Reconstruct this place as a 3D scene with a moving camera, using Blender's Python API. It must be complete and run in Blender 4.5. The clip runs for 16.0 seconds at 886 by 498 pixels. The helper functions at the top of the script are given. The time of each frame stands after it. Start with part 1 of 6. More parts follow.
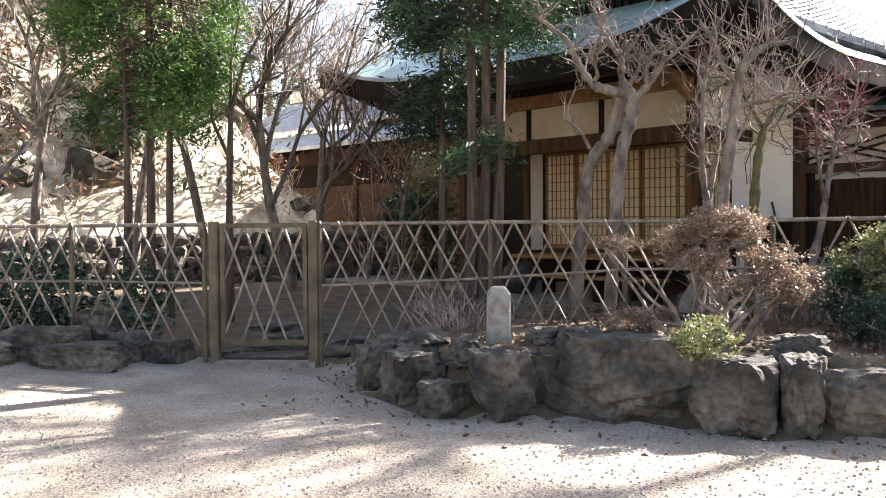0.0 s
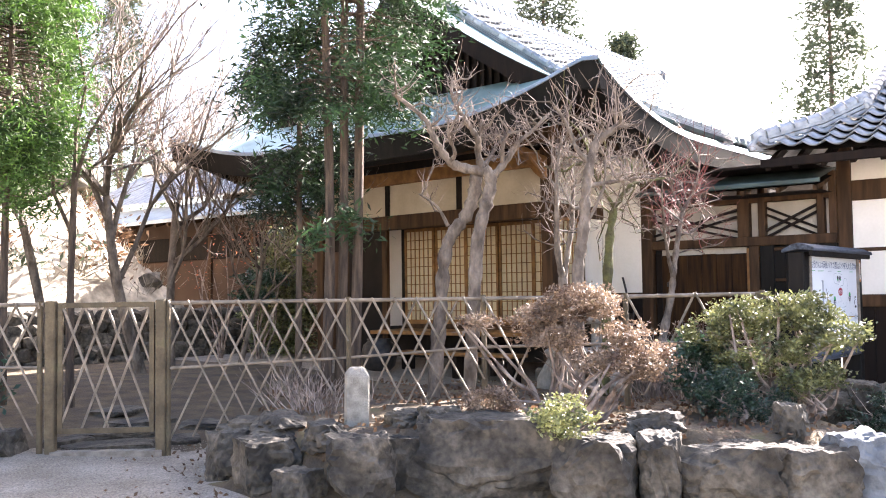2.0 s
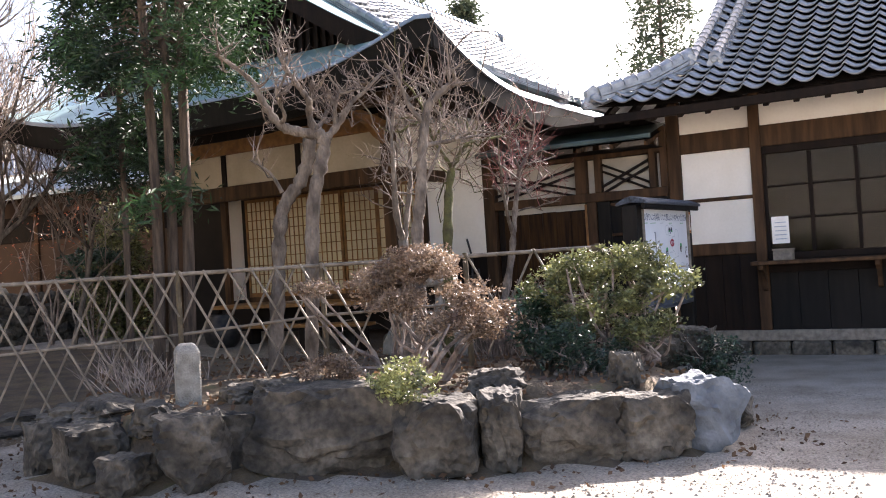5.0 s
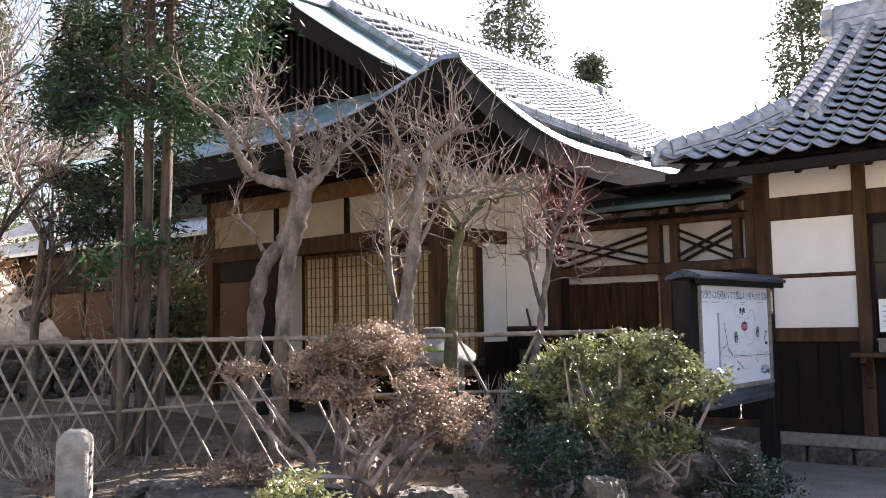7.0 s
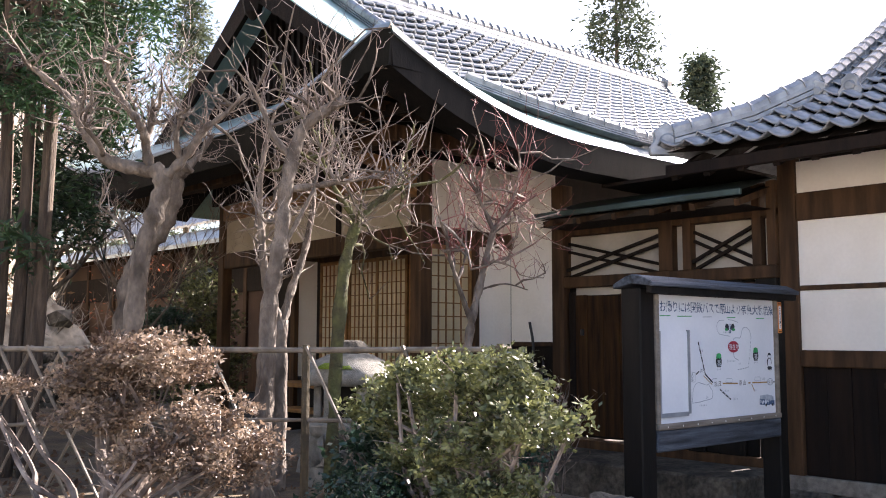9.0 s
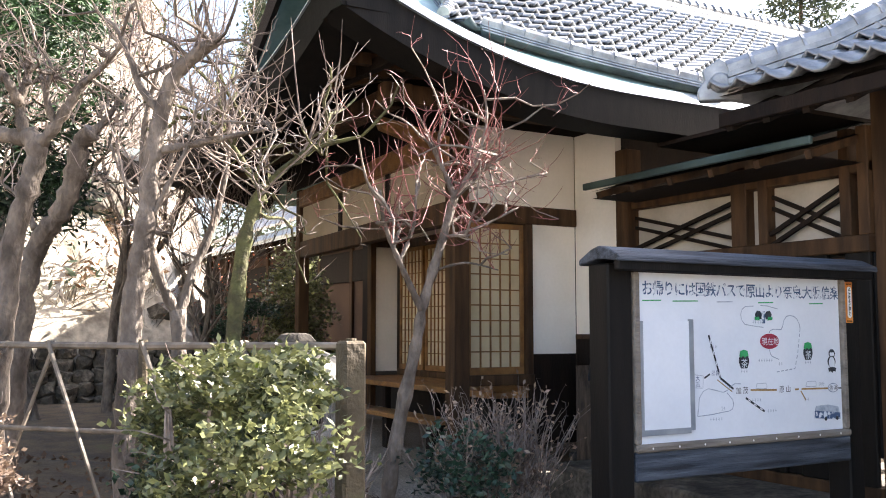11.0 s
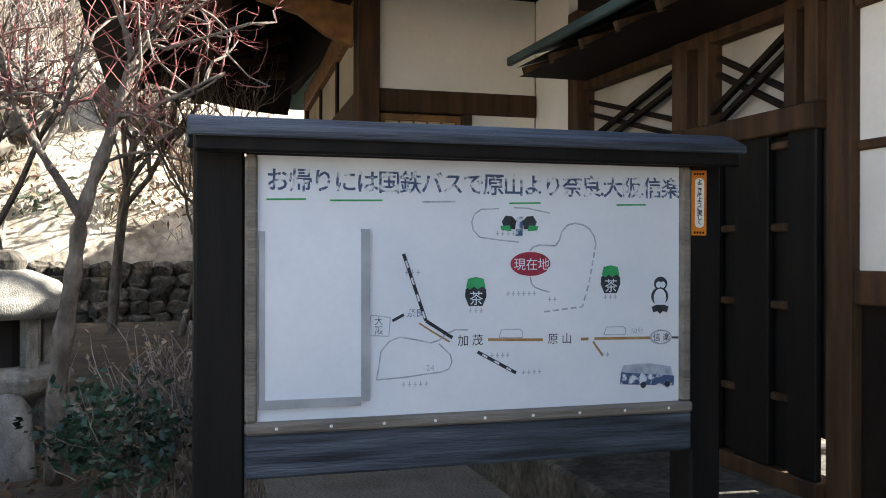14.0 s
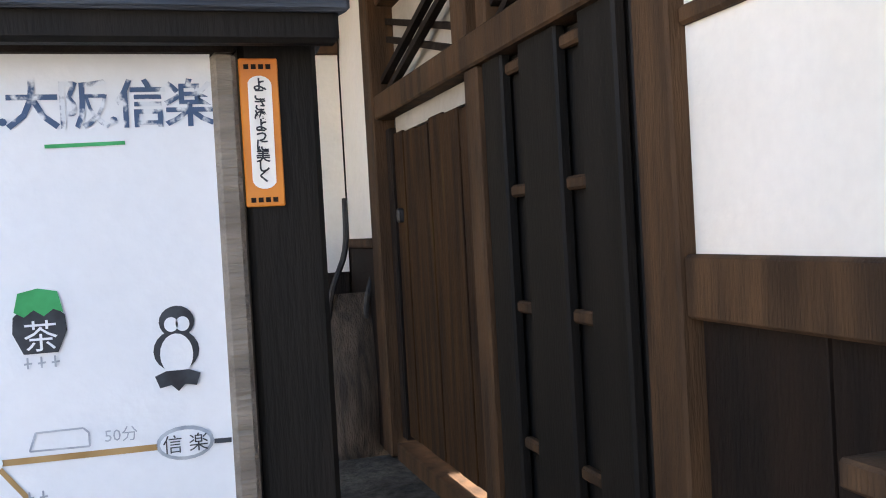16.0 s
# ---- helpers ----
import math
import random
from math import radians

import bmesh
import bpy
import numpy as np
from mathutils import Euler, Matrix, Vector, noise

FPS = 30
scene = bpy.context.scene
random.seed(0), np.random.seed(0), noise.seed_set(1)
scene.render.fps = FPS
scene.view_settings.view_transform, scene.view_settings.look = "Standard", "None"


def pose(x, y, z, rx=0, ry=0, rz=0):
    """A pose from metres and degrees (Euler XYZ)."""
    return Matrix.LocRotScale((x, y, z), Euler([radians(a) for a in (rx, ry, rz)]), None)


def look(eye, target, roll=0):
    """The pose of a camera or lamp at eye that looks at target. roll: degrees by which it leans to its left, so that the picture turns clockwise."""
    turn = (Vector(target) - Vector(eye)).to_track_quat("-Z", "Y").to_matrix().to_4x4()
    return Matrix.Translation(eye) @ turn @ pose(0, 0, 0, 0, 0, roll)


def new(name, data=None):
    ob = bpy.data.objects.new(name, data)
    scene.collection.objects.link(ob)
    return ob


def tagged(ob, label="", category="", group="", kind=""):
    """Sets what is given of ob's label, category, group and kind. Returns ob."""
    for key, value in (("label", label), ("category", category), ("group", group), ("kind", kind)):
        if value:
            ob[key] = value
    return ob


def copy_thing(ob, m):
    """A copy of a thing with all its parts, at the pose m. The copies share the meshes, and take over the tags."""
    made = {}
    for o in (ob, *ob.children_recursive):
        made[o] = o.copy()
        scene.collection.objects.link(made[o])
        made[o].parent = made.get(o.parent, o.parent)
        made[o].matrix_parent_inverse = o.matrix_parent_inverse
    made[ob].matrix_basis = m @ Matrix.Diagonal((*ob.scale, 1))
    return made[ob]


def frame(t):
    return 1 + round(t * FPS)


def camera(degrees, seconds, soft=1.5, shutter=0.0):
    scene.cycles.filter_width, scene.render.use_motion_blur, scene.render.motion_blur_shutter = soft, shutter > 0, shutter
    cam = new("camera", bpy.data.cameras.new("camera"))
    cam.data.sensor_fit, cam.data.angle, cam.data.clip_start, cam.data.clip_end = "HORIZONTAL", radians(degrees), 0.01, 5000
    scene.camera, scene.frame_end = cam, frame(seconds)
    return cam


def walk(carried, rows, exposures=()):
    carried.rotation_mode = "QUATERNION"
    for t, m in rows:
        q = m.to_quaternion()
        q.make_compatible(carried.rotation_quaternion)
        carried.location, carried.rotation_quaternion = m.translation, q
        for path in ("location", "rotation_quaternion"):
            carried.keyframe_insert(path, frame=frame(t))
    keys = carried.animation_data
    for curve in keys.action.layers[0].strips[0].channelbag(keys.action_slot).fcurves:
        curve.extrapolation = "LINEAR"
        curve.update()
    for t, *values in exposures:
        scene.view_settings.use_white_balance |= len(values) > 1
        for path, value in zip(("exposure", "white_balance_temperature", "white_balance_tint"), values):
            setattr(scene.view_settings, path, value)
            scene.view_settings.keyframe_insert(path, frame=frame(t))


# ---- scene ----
cam = camera(50.8, 16.0, soft=1.0)
PATH = [
    (0, (-12.235, -3.342, 1.429), (-10.902, -1.852, 1.373), -0.5),
    (0.5, (-12.229, -3.225, 1.448), (-10.814, -1.812, 1.428), -3.7),
    (1, (-12.207, -3.212, 1.448), (-10.818, -1.772, 1.451), -3.0),
    (1.5, (-12.16, -3.233, 1.458), (-10.732, -1.834, 1.496), -2.1),
    (2, (-12.132, -3.252, 1.467), (-10.591, -1.981, 1.565), -0.8),
    (2.5, (-12.135, -3.259, 1.47), (-10.556, -2.038, 1.596), -1.1),
    (3, (-12.123, -3.26, 1.463), (-10.507, -2.089, 1.594), -1.7),
    (3.5, (-12.126, -3.26, 1.461), (-10.498, -2.104, 1.589), -1.4),
    (4, (-12.119, -3.245, 1.459), (-10.493, -2.086, 1.564), -2.4),
    (4.5, (-12.086, -3.21, 1.448), (-10.436, -2.084, 1.525), -2.9),
    (5, (-11.88, -3.236, 1.416), (-10.159, -2.218, 1.438), -3.6),
    (7.5, (-9.561, -3.603, 1.53), (-8.067, -2.285, 1.702), -1.8),
    (8, (-9.028, -3.765, 1.508), (-7.566, -2.409, 1.668), -3.3),
    (8.5, (-8.55, -3.896, 1.518), (-7.206, -2.423, 1.67), -0.0),
    (9, (-7.998, -3.899, 1.501), (-6.663, -2.422, 1.691), 0.1),
    (11.5, (-5.362, -3.826, 1.511), (-4.474, -2.042, 1.686), -1.4),
    (12, (-4.839, -3.831, 1.523), (-4.031, -2.011, 1.711), -2.8),
    (12.5, (-4.413, -3.823, 1.531), (-3.771, -1.932, 1.64), -0.9),
    (13, (-3.952, -3.662, 1.539), (-3.432, -1.735, 1.663), -1.3),
    (13.5, (-3.458, -3.501, 1.508), (-2.965, -1.565, 1.602), -1.5),
    (14, (-2.955, -3.261, 1.496), (-2.38, -1.345, 1.494), 0.1),
    (14.5, (-2.469, -2.915, 1.508), (-1.723, -1.06, 1.472), -4.6),
    (15, (-1.995, -2.598, 1.516), (-1.252, -0.743, 1.432), -2.4),
    (15.5, (-1.592, -2.169, 1.504), (-0.874, -0.305, 1.412), -2.8),
    (16, (-1.203, -1.743, 1.493), (-0.616, 0.168, 1.448), -3.2),
]

walk(cam, [(t, look(eye, target, roll)) for t, eye, target, roll in PATH],
     exposures=[(0, 2.65, 6550, 14), (0.6, 3.2, 6550, 15), (1.5, 3.5, 6550, 18), (2, 3.5, 6500, 20), (3.5, 3.07, 6500, 20),
                (4.5, 2.8, 6500, 20), (5, 2.6, 6500, 20), (7.5, 2.57, 6450, 20), (9, 2.55, 6450, 20), (11.5, 3.05, 6500, 14),
                (13, 2.97, 6500, 12), (14, 2.45, 6400, 10), (14.5, 2.37, 5800, 4), (15.5, 2.9, 6450, 10), (16, 3.55, 6600, 15)])

# ---- world and sun ----
SUN_TO = Vector((0.874, -0.09, 0.535)).normalized()
w = bpy.data.worlds.new("sky")
scene.world = w
w.use_nodes = True
sky = w.node_tree.nodes.new("ShaderNodeTexSky")
sky.sky_type = "NISHITA"
sky.sun_disc = False
sky.sun_elevation = math.asin(SUN_TO.z)
sky.sun_rotation = math.atan2(SUN_TO.x, SUN_TO.y)
sky.air_density, sky.dust_density, sky.ozone_density = 1.0, 3.0, 1.0
w.node_tree.links.new(sky.outputs[0], w.node_tree.nodes["Background"].inputs[0])
w.node_tree.nodes["Background"].inputs[1].default_value = 0.075
sun = new("sun", bpy.data.lights.new("sun", "SUN"))
sun.data.energy, sun.data.angle, sun.data.color = 5.0, radians(0.5), (1.0, 0.94, 0.86)
sun.matrix_world = look(SUN_TO * 50, (0, 0, 0))
scene.view_settings.exposure = 0.0


# ---- materials ----
def lin(h):
    """Linear colour from an sRGB hex string."""
    c = [int(h[i:i + 2], 16) / 255 for i in (0, 2, 4)]
    return [x / 12.92 if x <= 0.04045 else ((x + 0.055) / 1.055) ** 2.4 for x in c] + [1.0]


def mat(name, a, b, scale=6.0, rough=0.8, bump=0.3, bump_scale=60.0, metal=0.0, stretch=(1, 1, 1), vary=0.15, third=None,
        transl=0.0, spec=0.5, mix_at=(0.35, 0.65), contrast=0.3):
    """A surface of two colours mixed by coarse and fine noise, with relief; vary: brightness from object to object or island to island."""
    m = bpy.data.materials.new(name)
    m.use_nodes = True
    n, l = m.node_tree.nodes, m.node_tree.links
    p = n["Principled BSDF"]
    tc, mp = n.new("ShaderNodeTexCoord"), n.new("ShaderNodeMapping")
    mp.inputs["Scale"].default_value = stretch
    l.new(tc.outputs["Object"], mp.inputs[0])
    n1, n2 = n.new("ShaderNodeTexNoise"), n.new("ShaderNodeTexNoise")
    n1.inputs["Scale"].default_value, n1.inputs["Detail"].default_value = scale, 6
    n2.inputs["Scale"].default_value, n2.inputs["Detail"].default_value = bump_scale, 4
    l.new(mp.outputs[0], n1.inputs[0]), l.new(mp.outputs[0], n2.inputs[0])
    ramp = n.new("ShaderNodeValToRGB")
    ramp.color_ramp.elements[0].position, ramp.color_ramp.elements[1].position = mix_at
    ramp.color_ramp.elements[0].color, ramp.color_ramp.elements[1].color = lin(a), lin(b)
    if third:
        e = ramp.color_ramp.elements.new(0.85)
        e.color = lin(third)
    l.new(n1.outputs[0], ramp.inputs[0])
    fine = n.new("ShaderNodeMapRange")
    fine.inputs[3].default_value, fine.inputs[4].default_value = 1 - contrast * min(1, bump + 0.05), 1 + contrast * min(1, bump + 0.05)
    l.new(n2.outputs[0], fine.inputs[0])
    hsv = n.new("ShaderNodeHueSaturation")
    info, geo = n.new("ShaderNodeObjectInfo"), n.new("ShaderNodeNewGeometry")
    both = n.new("ShaderNodeMath")
    both.operation = "ADD"
    l.new(info.outputs["Random"], both.inputs[0]), l.new(geo.outputs["Random Per Island"], both.inputs[1])
    vr = n.new("ShaderNodeMapRange")
    vr.inputs[2].default_value = 2.0
    vr.inputs[3].default_value, vr.inputs[4].default_value = 1 - vary, 1 + vary
    l.new(both.outputs[0], vr.inputs[0])
    mul = n.new("ShaderNodeMath")
    mul.operation = "MULTIPLY"
    l.new(vr.outputs[0], mul.inputs[0]), l.new(fine.outputs[0], mul.inputs[1])
    l.new(mul.outputs[0], hsv.inputs["Value"]), l.new(ramp.outputs[0], hsv.inputs["Color"])
    l.new(hsv.outputs[0], p.inputs["Base Color"])
    p.inputs["Roughness"].default_value, p.inputs["Metallic"].default_value = rough, metal
    p.inputs["Specular IOR Level"].default_value = spec
    if bump:
        bp = n.new("ShaderNodeBump")
        bp.inputs["Strength"].default_value, bp.inputs["Distance"].default_value = bump, 0.02
        l.new(n2.outputs[0], bp.inputs["Height"]), l.new(bp.outputs[0], p.inputs["Normal"])
    if transl:
        tr, mx = n.new("ShaderNodeBsdfTranslucent"), n.new("ShaderNodeMixShader")
        l.new(hsv.outputs[0], tr.inputs[0])
        mx.inputs[0].default_value = transl
        l.new(p.outputs[0], mx.inputs[1]), l.new(tr.outputs[0], mx.inputs[2])
        l.new(mx.outputs[0], n["Material Output"].inputs[0])
    return m


GRAVEL = mat("gravel", "847b6d", "9f9588", 2.2, 0.95, 1.0, 60.0, vary=0.0, third="756c61", contrast=1.0)
SOIL = mat("soil", "463d33", "65563f", 4.0, 0.95, 0.9, 40.0, vary=0.0, third="5d6338")
DRY_GRASS = mat("dry_grass", "7b7263", "c9bfac", 1.6, 0.95, 1.0, 9.0, vary=0.4, third="5a5c36", contrast=0.8)
ROCK = mat("rock", "322f29", "676054", 3.2, 0.9, 1.0, 22.0, third="63513a", vary=0.3, contrast=1.2)
ROCK_PALE = mat("rock_pale", "50565c", "80868b", 5.0, 0.85, 0.8, 28.0, vary=0.15)
GRANITE = mat("granite", "7a776e", "9c988e", 12.0, 0.9, 0.7, 90.0, vary=0.1, third="7a7c5c")
PLASTER = mat("plaster", "e6e0d4", "f0ebe2", 1.5, 0.9, 0.12, 30.0, vary=0.03)
# darker beige copy of PLASTER; the porch's shade is put into its colour
PLASTER_SHADED = mat("plaster_shaded", "b3a68f", "c8bca6", 1.8, 0.95, 0.2, 24.0, vary=0.05)
# greyed plaster; on the transom the grey stands for shade under the roofs
PLASTER_GREY_SHADE = mat("plaster_grey_shade", "a39c90", "b9b2a5", 2.0, 0.95, 0.2, 30.0, vary=0.05)
PLASTER_TAN = mat("plaster_tan", "4b392d", "5d4939", 1.2, 0.95, 0.25, 30.0, vary=0.05)
WOOD_DARK = mat("wood_dark", "120c08", "1f150e", 3.0, 0.75, 0.3, 30.0, stretch=(4, 4, 0.5), vary=0.2, spec=0.22)
WOOD_BROWN = mat("wood_brown", "35271b", "523c28", 3.0, 0.75, 0.3, 30.0, stretch=(4, 4, 0.5), vary=0.2, spec=0.22)
WOOD_BLACK = mat("wood_black", "0d0c0a", "191613", 3.0, 0.65, 0.12, 30.0, stretch=(4, 4, 0.5), vary=0.2, spec=0.22)
WOOD_GOLD = mat("wood_gold", "74502a", "966c3a", 3.0, 0.6, 0.4, 30.0, stretch=(3, 3, 3), vary=0.12)
WOOD_GREY = mat("wood_grey", "6d655b", "8c8478", 4.0, 0.85, 0.6, 30.0, stretch=(0.5, 4, 4), vary=0.15)
WOOD_CAP = mat("wood_cap", "23272e", "4e5660", 5.0, 0.7, 0.6, 24.0, stretch=(0.4, 6, 6), vary=0.1, third="7d848a")
WOOD_DOOR = mat("wood_door", "22150b", "442d14", 3.0, 0.8, 0.4, 26.0, stretch=(6, 6, 0.5), vary=0.2, third="3d4420", spec=0.22)
BAMBOO = mat("bamboo", "5f5547", "8c8070", 8.0, 0.6, 0.3, 30.0, vary=0.3, third="5d5340")
BAMBOO_POST = mat("fence_post", "4b4130", "665a44", 5.0, 0.85, 0.6, 40.0, vary=0.15, third="4f552f")
COPPER = mat("copper_patina", "86a5a1", "aac4c0", 2.5, 0.33, 0.15, 20.0, metal=0.35, vary=0.1, third="5c7f86")
COPPER_DARK = mat("copper_dark", "33423f", "4b5c58", 3.0, 0.5, 0.15, 20.0, metal=0.3, vary=0.1)
COPPER_GREY = mat("copper_grey", "77838c", "98a4ab", 2.5, 0.4, 0.15, 20.0, metal=0.35, vary=0.1)
TILE = mat("roof_tile", "75787b", "a2a4a5", 7.0, 0.32, 0.2, 40.0, metal=0.32, vary=0.3, spec=0.8)
PAPER = mat("shoji_paper", "d6c8a4", "e2d6b6", 3.0, 0.9, 0.05, 60.0, vary=0.05, transl=0.3)
BARK = mat("bark", "4a4138", "7f7468", 9.0, 0.85, 1.0, 45.0, stretch=(1, 1, 0.5), vary=0.15, third="8f9087", contrast=0.5)
BARK_CEDAR = mat("bark_cedar", "3a3027", "5f5143", 9.0, 0.9, 0.8, 45.0, stretch=(3, 3, 0.4), vary=0.15)
BARK_MOSS = mat("bark_moss", "403a29", "5a5c36", 9.0, 0.95, 0.9, 35.0, vary=0.15)
TWIG = mat("twig", "594c45", "a39589", 9.0, 0.8, 0.3, 60.0, vary=0.3)
TWIG_RED = mat("twig_red", "5a2c2b", "86504a", 9.0, 0.6, 0.2, 60.0, vary=0.3)
# cedar foliage, kept dark as a backlit crown
CEDAR_LEAF = mat("cedar_foliage", "12210f", "33502a", 2.0, 0.6, 0.0, 30.0, vary=0.6, transl=0.15)
# lighter copy of the cedar foliage, with sunlight put into its colour
CEDAR_SUNLIT = mat("cedar_foliage_sunlit", "2a451d", "5d7f38", 2.0, 0.6, 0.0, 30.0, vary=0.5, transl=0.3)
SHRUB_LEAF = mat("shrub_leaf", "323a22", "8a8d5c", 9.0, 0.35, 0.0, 30.0, vary=0.6, transl=0.22)
DARK_LEAF = mat("camellia_leaf", "1a2c1e", "3a5440", 3.0, 0.3, 0.0, 30.0, vary=0.4, transl=0.2)
BROWN_LEAF = mat("azalea_leaf", "655041", "a8937d", 6.0, 0.55, 0.0, 30.0, vary=0.6, transl=0.25, third="6b6f40")
DRY_LEAF = mat("dry_leaf", "4d382a", "7d6248", 3.0, 0.8, 0.0, 30.0, vary=0.4, transl=0.2)
RED_LEAF = mat("maple_leaf", "8c4a34", "b26f50", 3.0, 0.6, 0.0, 30.0, vary=0.4, transl=0.4)
FAR_LEAF = mat("far_foliage", "2b3527", "4f5a45", 0.5, 0.8, 0.0, 8.0, vary=0.4, transl=0.2)
BOARD_WHITE = mat("board_paint", "d8dfe6", "e4e9ee", 2.0, 0.55, 0.08, 40.0, vary=0.02)
INK_BLUE = mat("ink_blue", "435a7a", "d3dbe3", 38.0, 0.8, 0.0, 60.0, vary=0.1, mix_at=(0.50, 0.60))
TIN = mat("pale_tin", "8f979e", "aab1b7", 6.0, 0.5, 0.1, 40.0, metal=0.4, vary=0.05)
INK_BLACK = mat("ink_black", "23262b", "3d434a", 20.0, 0.8, 0.0, 60.0, vary=0.1)
INK_GREY = mat("ink_grey", "8f9aa6", "b3bdc7", 30.0, 0.8, 0.0, 60.0, vary=0.1)
INK_BROWN = mat("ink_brown", "9a7a4a", "ad8f60", 20.0, 0.8, 0.0, 60.0, vary=0.1)
INK_RED = mat("ink_red", "8f2437", "a63349", 20.0, 0.7, 0.0, 60.0, vary=0.05)
INK_GREEN = mat("ink_green", "249050", "3aa868", 20.0, 0.7, 0.0, 60.0, vary=0.05)
ORANGE = mat("enamel_orange", "c9741c", "d98628", 10.0, 0.4, 0.05, 40.0, vary=0.03)
ENAMEL_WHITE = mat("enamel_white", "e8e6df", "f2f0ea", 10.0, 0.4, 0.05, 40.0, vary=0.02)
IRON = mat("dark_iron", "2e3033", "4a4643", 10.0, 0.5, 0.3, 60.0, metal=0.7, vary=0.1)
MOSS = mat("moss", "5f7424", "8b9d2f", 10.0, 0.95, 0.9, 80.0, vary=0.1)
# near-black colour that stands in for the shade inside rooms and hollows
VOID = mat("interior_shade", "171310", "231d18", 2.0, 0.9, 0.1, 20.0, vary=0.05)
GLASS = bpy.data.materials.new("window_glass")
GLASS.use_nodes = True
GLASS.node_tree.nodes["Principled BSDF"].inputs["Base Color"].default_value = (0.12, 0.13, 0.13, 1)
GLASS.node_tree.nodes["Principled BSDF"].inputs["Roughness"].default_value = 0.12
GLASS.node_tree.nodes["Principled BSDF"].inputs["IOR"].default_value = 1.25
GLASS.node_tree.nodes["Principled BSDF"].inputs["Transmission Weight"].default_value = 1.0


# ---- building helpers ----
class Geo:
    """Collects vertices and faces of one mesh."""

    def __init__(self):
        self.v, self.f = [], []

    def add(self, verts, faces):
        k = len(self.v)
        self.v.extend(verts)
        self.f.extend([tuple(i + k for i in f) for f in faces])
        return self

    def box(self, x0, x1, y0, y1, z0, z1, m=None):
        vs = [Vector((x, y, z)) for z in (z0, z1) for y in (y0, y1) for x in (x0, x1)]
        if m is not None:
            vs = [m @ q for q in vs]
        return self.add([tuple(q) for q in vs], [(0, 2, 3, 1), (4, 5, 7, 6), (0, 1, 5, 4), (2, 6, 7, 3), (0, 4, 6, 2), (1, 3, 7, 5)])

    def beam(self, a, b, w, h, up=(0, 0, 1)):
        """A squared bar from a to b, w across and h high."""
        a, b = Vector(a), Vector(b)
        d = b - a
        y = d.normalized()
        x = y.cross(Vector(up)).normalized()
        z = x.cross(y)
        vs = []
        for q in (a, b):
            for sx, sz in ((-1, -1), (1, -1), (1, 1), (-1, 1)):
                vs.append(tuple(q + x * (sx * w / 2) + z * (sz * h / 2)))
        return self.add(vs, [(3, 2, 1, 0), (4, 5, 6, 7), (0, 1, 5, 4), (1, 2, 6, 5), (2, 3, 7, 6), (3, 0, 4, 7)])

    def tube(self, pts, radii, n=6, cap=True):
        pts = [Vector(q) for q in pts]
        k0 = len(self.v)
        ref = Vector((0.31, 0.17, 0.93))
        for i, q in enumerate(pts):
            d = (pts[min(i + 1, len(pts) - 1)] - pts[max(i - 1, 0)]).normalized()
            if abs(d.dot(ref)) > 0.98:
                ref = Vector((1, 0, 0.1))
            x = d.cross(ref).normalized()
            y = d.cross(x)
            for j in range(n):
                a = 2 * math.pi * j / n
                self.v.append(tuple(q + (x * math.cos(a) + y * math.sin(a)) * radii[i]))
        for i in range(len(pts) - 1):
            for j in range(n):
                a, b = k0 + i * n + j, k0 + i * n + (j + 1) % n
                self.f.append((a, b, b + n, a + n))
        if cap:
            self.f.append(tuple(k0 + j for j in range(n))[::-1])
            self.f.append(tuple(k0 + (len(pts) - 1) * n + j for j in range(n)))
        return self

    def lathe(self, profile, n=20, at=(0, 0, 0), wobble=0.0):
        k0 = len(self.v)
        for r, z in profile:
            for j in range(n):
                a = 2 * math.pi * j / n
                rr = r * (1 + wobble * noise.noise(Vector((math.cos(a) * 2, math.sin(a) * 2, z * 3))))
                self.v.append((at[0] + rr * math.cos(a), at[1] + rr * math.sin(a), at[2] + z))
        for i in range(len(profile) - 1):
            for j in range(n):
                a, b = k0 + i * n + j, k0 + i * n + (j + 1) % n
                self.f.append((a, b, b + n, a + n))
        self.f.append(tuple(k0 + j for j in range(n))[::-1])
        self.f.append(tuple(k0 + (len(profile) - 1) * n + j for j in range(n)))
        return self

    def sheet(self, nu, nv, fn):
        k0 = len(self.v)
        for i in range(nu + 1):
            for j in range(nv + 1):
                self.v.append(tuple(fn(i / nu, j / nv)))
        for i in range(nu):
            for j in range(nv):
                a = k0 + i * (nv + 1) + j
                self.f.append((a, a + nv + 1, a + nv + 2, a + 1))
        return self

    def leaves(self, centres, size, up=0.3, ratio=0.5, rng=None, droop=0.0):
        """Small folded leaves at the given points, turned at random."""
        c = np.asarray(centres)
        n = len(c)
        d = rng.normal(size=(n, 3))
        d[:, 2] = d[:, 2] * 0.6 + up - droop
        d /= np.linalg.norm(d, axis=1)[:, None]
        s = np.cross(d, rng.normal(size=(n, 3)))
        s /= np.linalg.norm(s, axis=1)[:, None] + 1e-9
        nn = np.cross(d, s)
        ln = size * rng.uniform(0.6, 1.3, (n, 1))
        q0, q2 = c, c + d * ln
        mid = c + d * ln * 0.5 - nn * ln * 0.08
        q1, q3 = mid + s * ln * ratio * 0.5 + nn * ln * 0.1, mid - s * ln * ratio * 0.5 + nn * ln * 0.1
        k0 = len(self.v)
        self.v.extend(map(tuple, np.stack([q0, q1, q2, q3], 1).reshape(-1, 3).tolist()))
        self.f.extend([(k0 + 4 * i, k0 + 4 * i + 1, k0 + 4 * i + 2, k0 + 4 * i + 3) for i in range(n)])
        return self

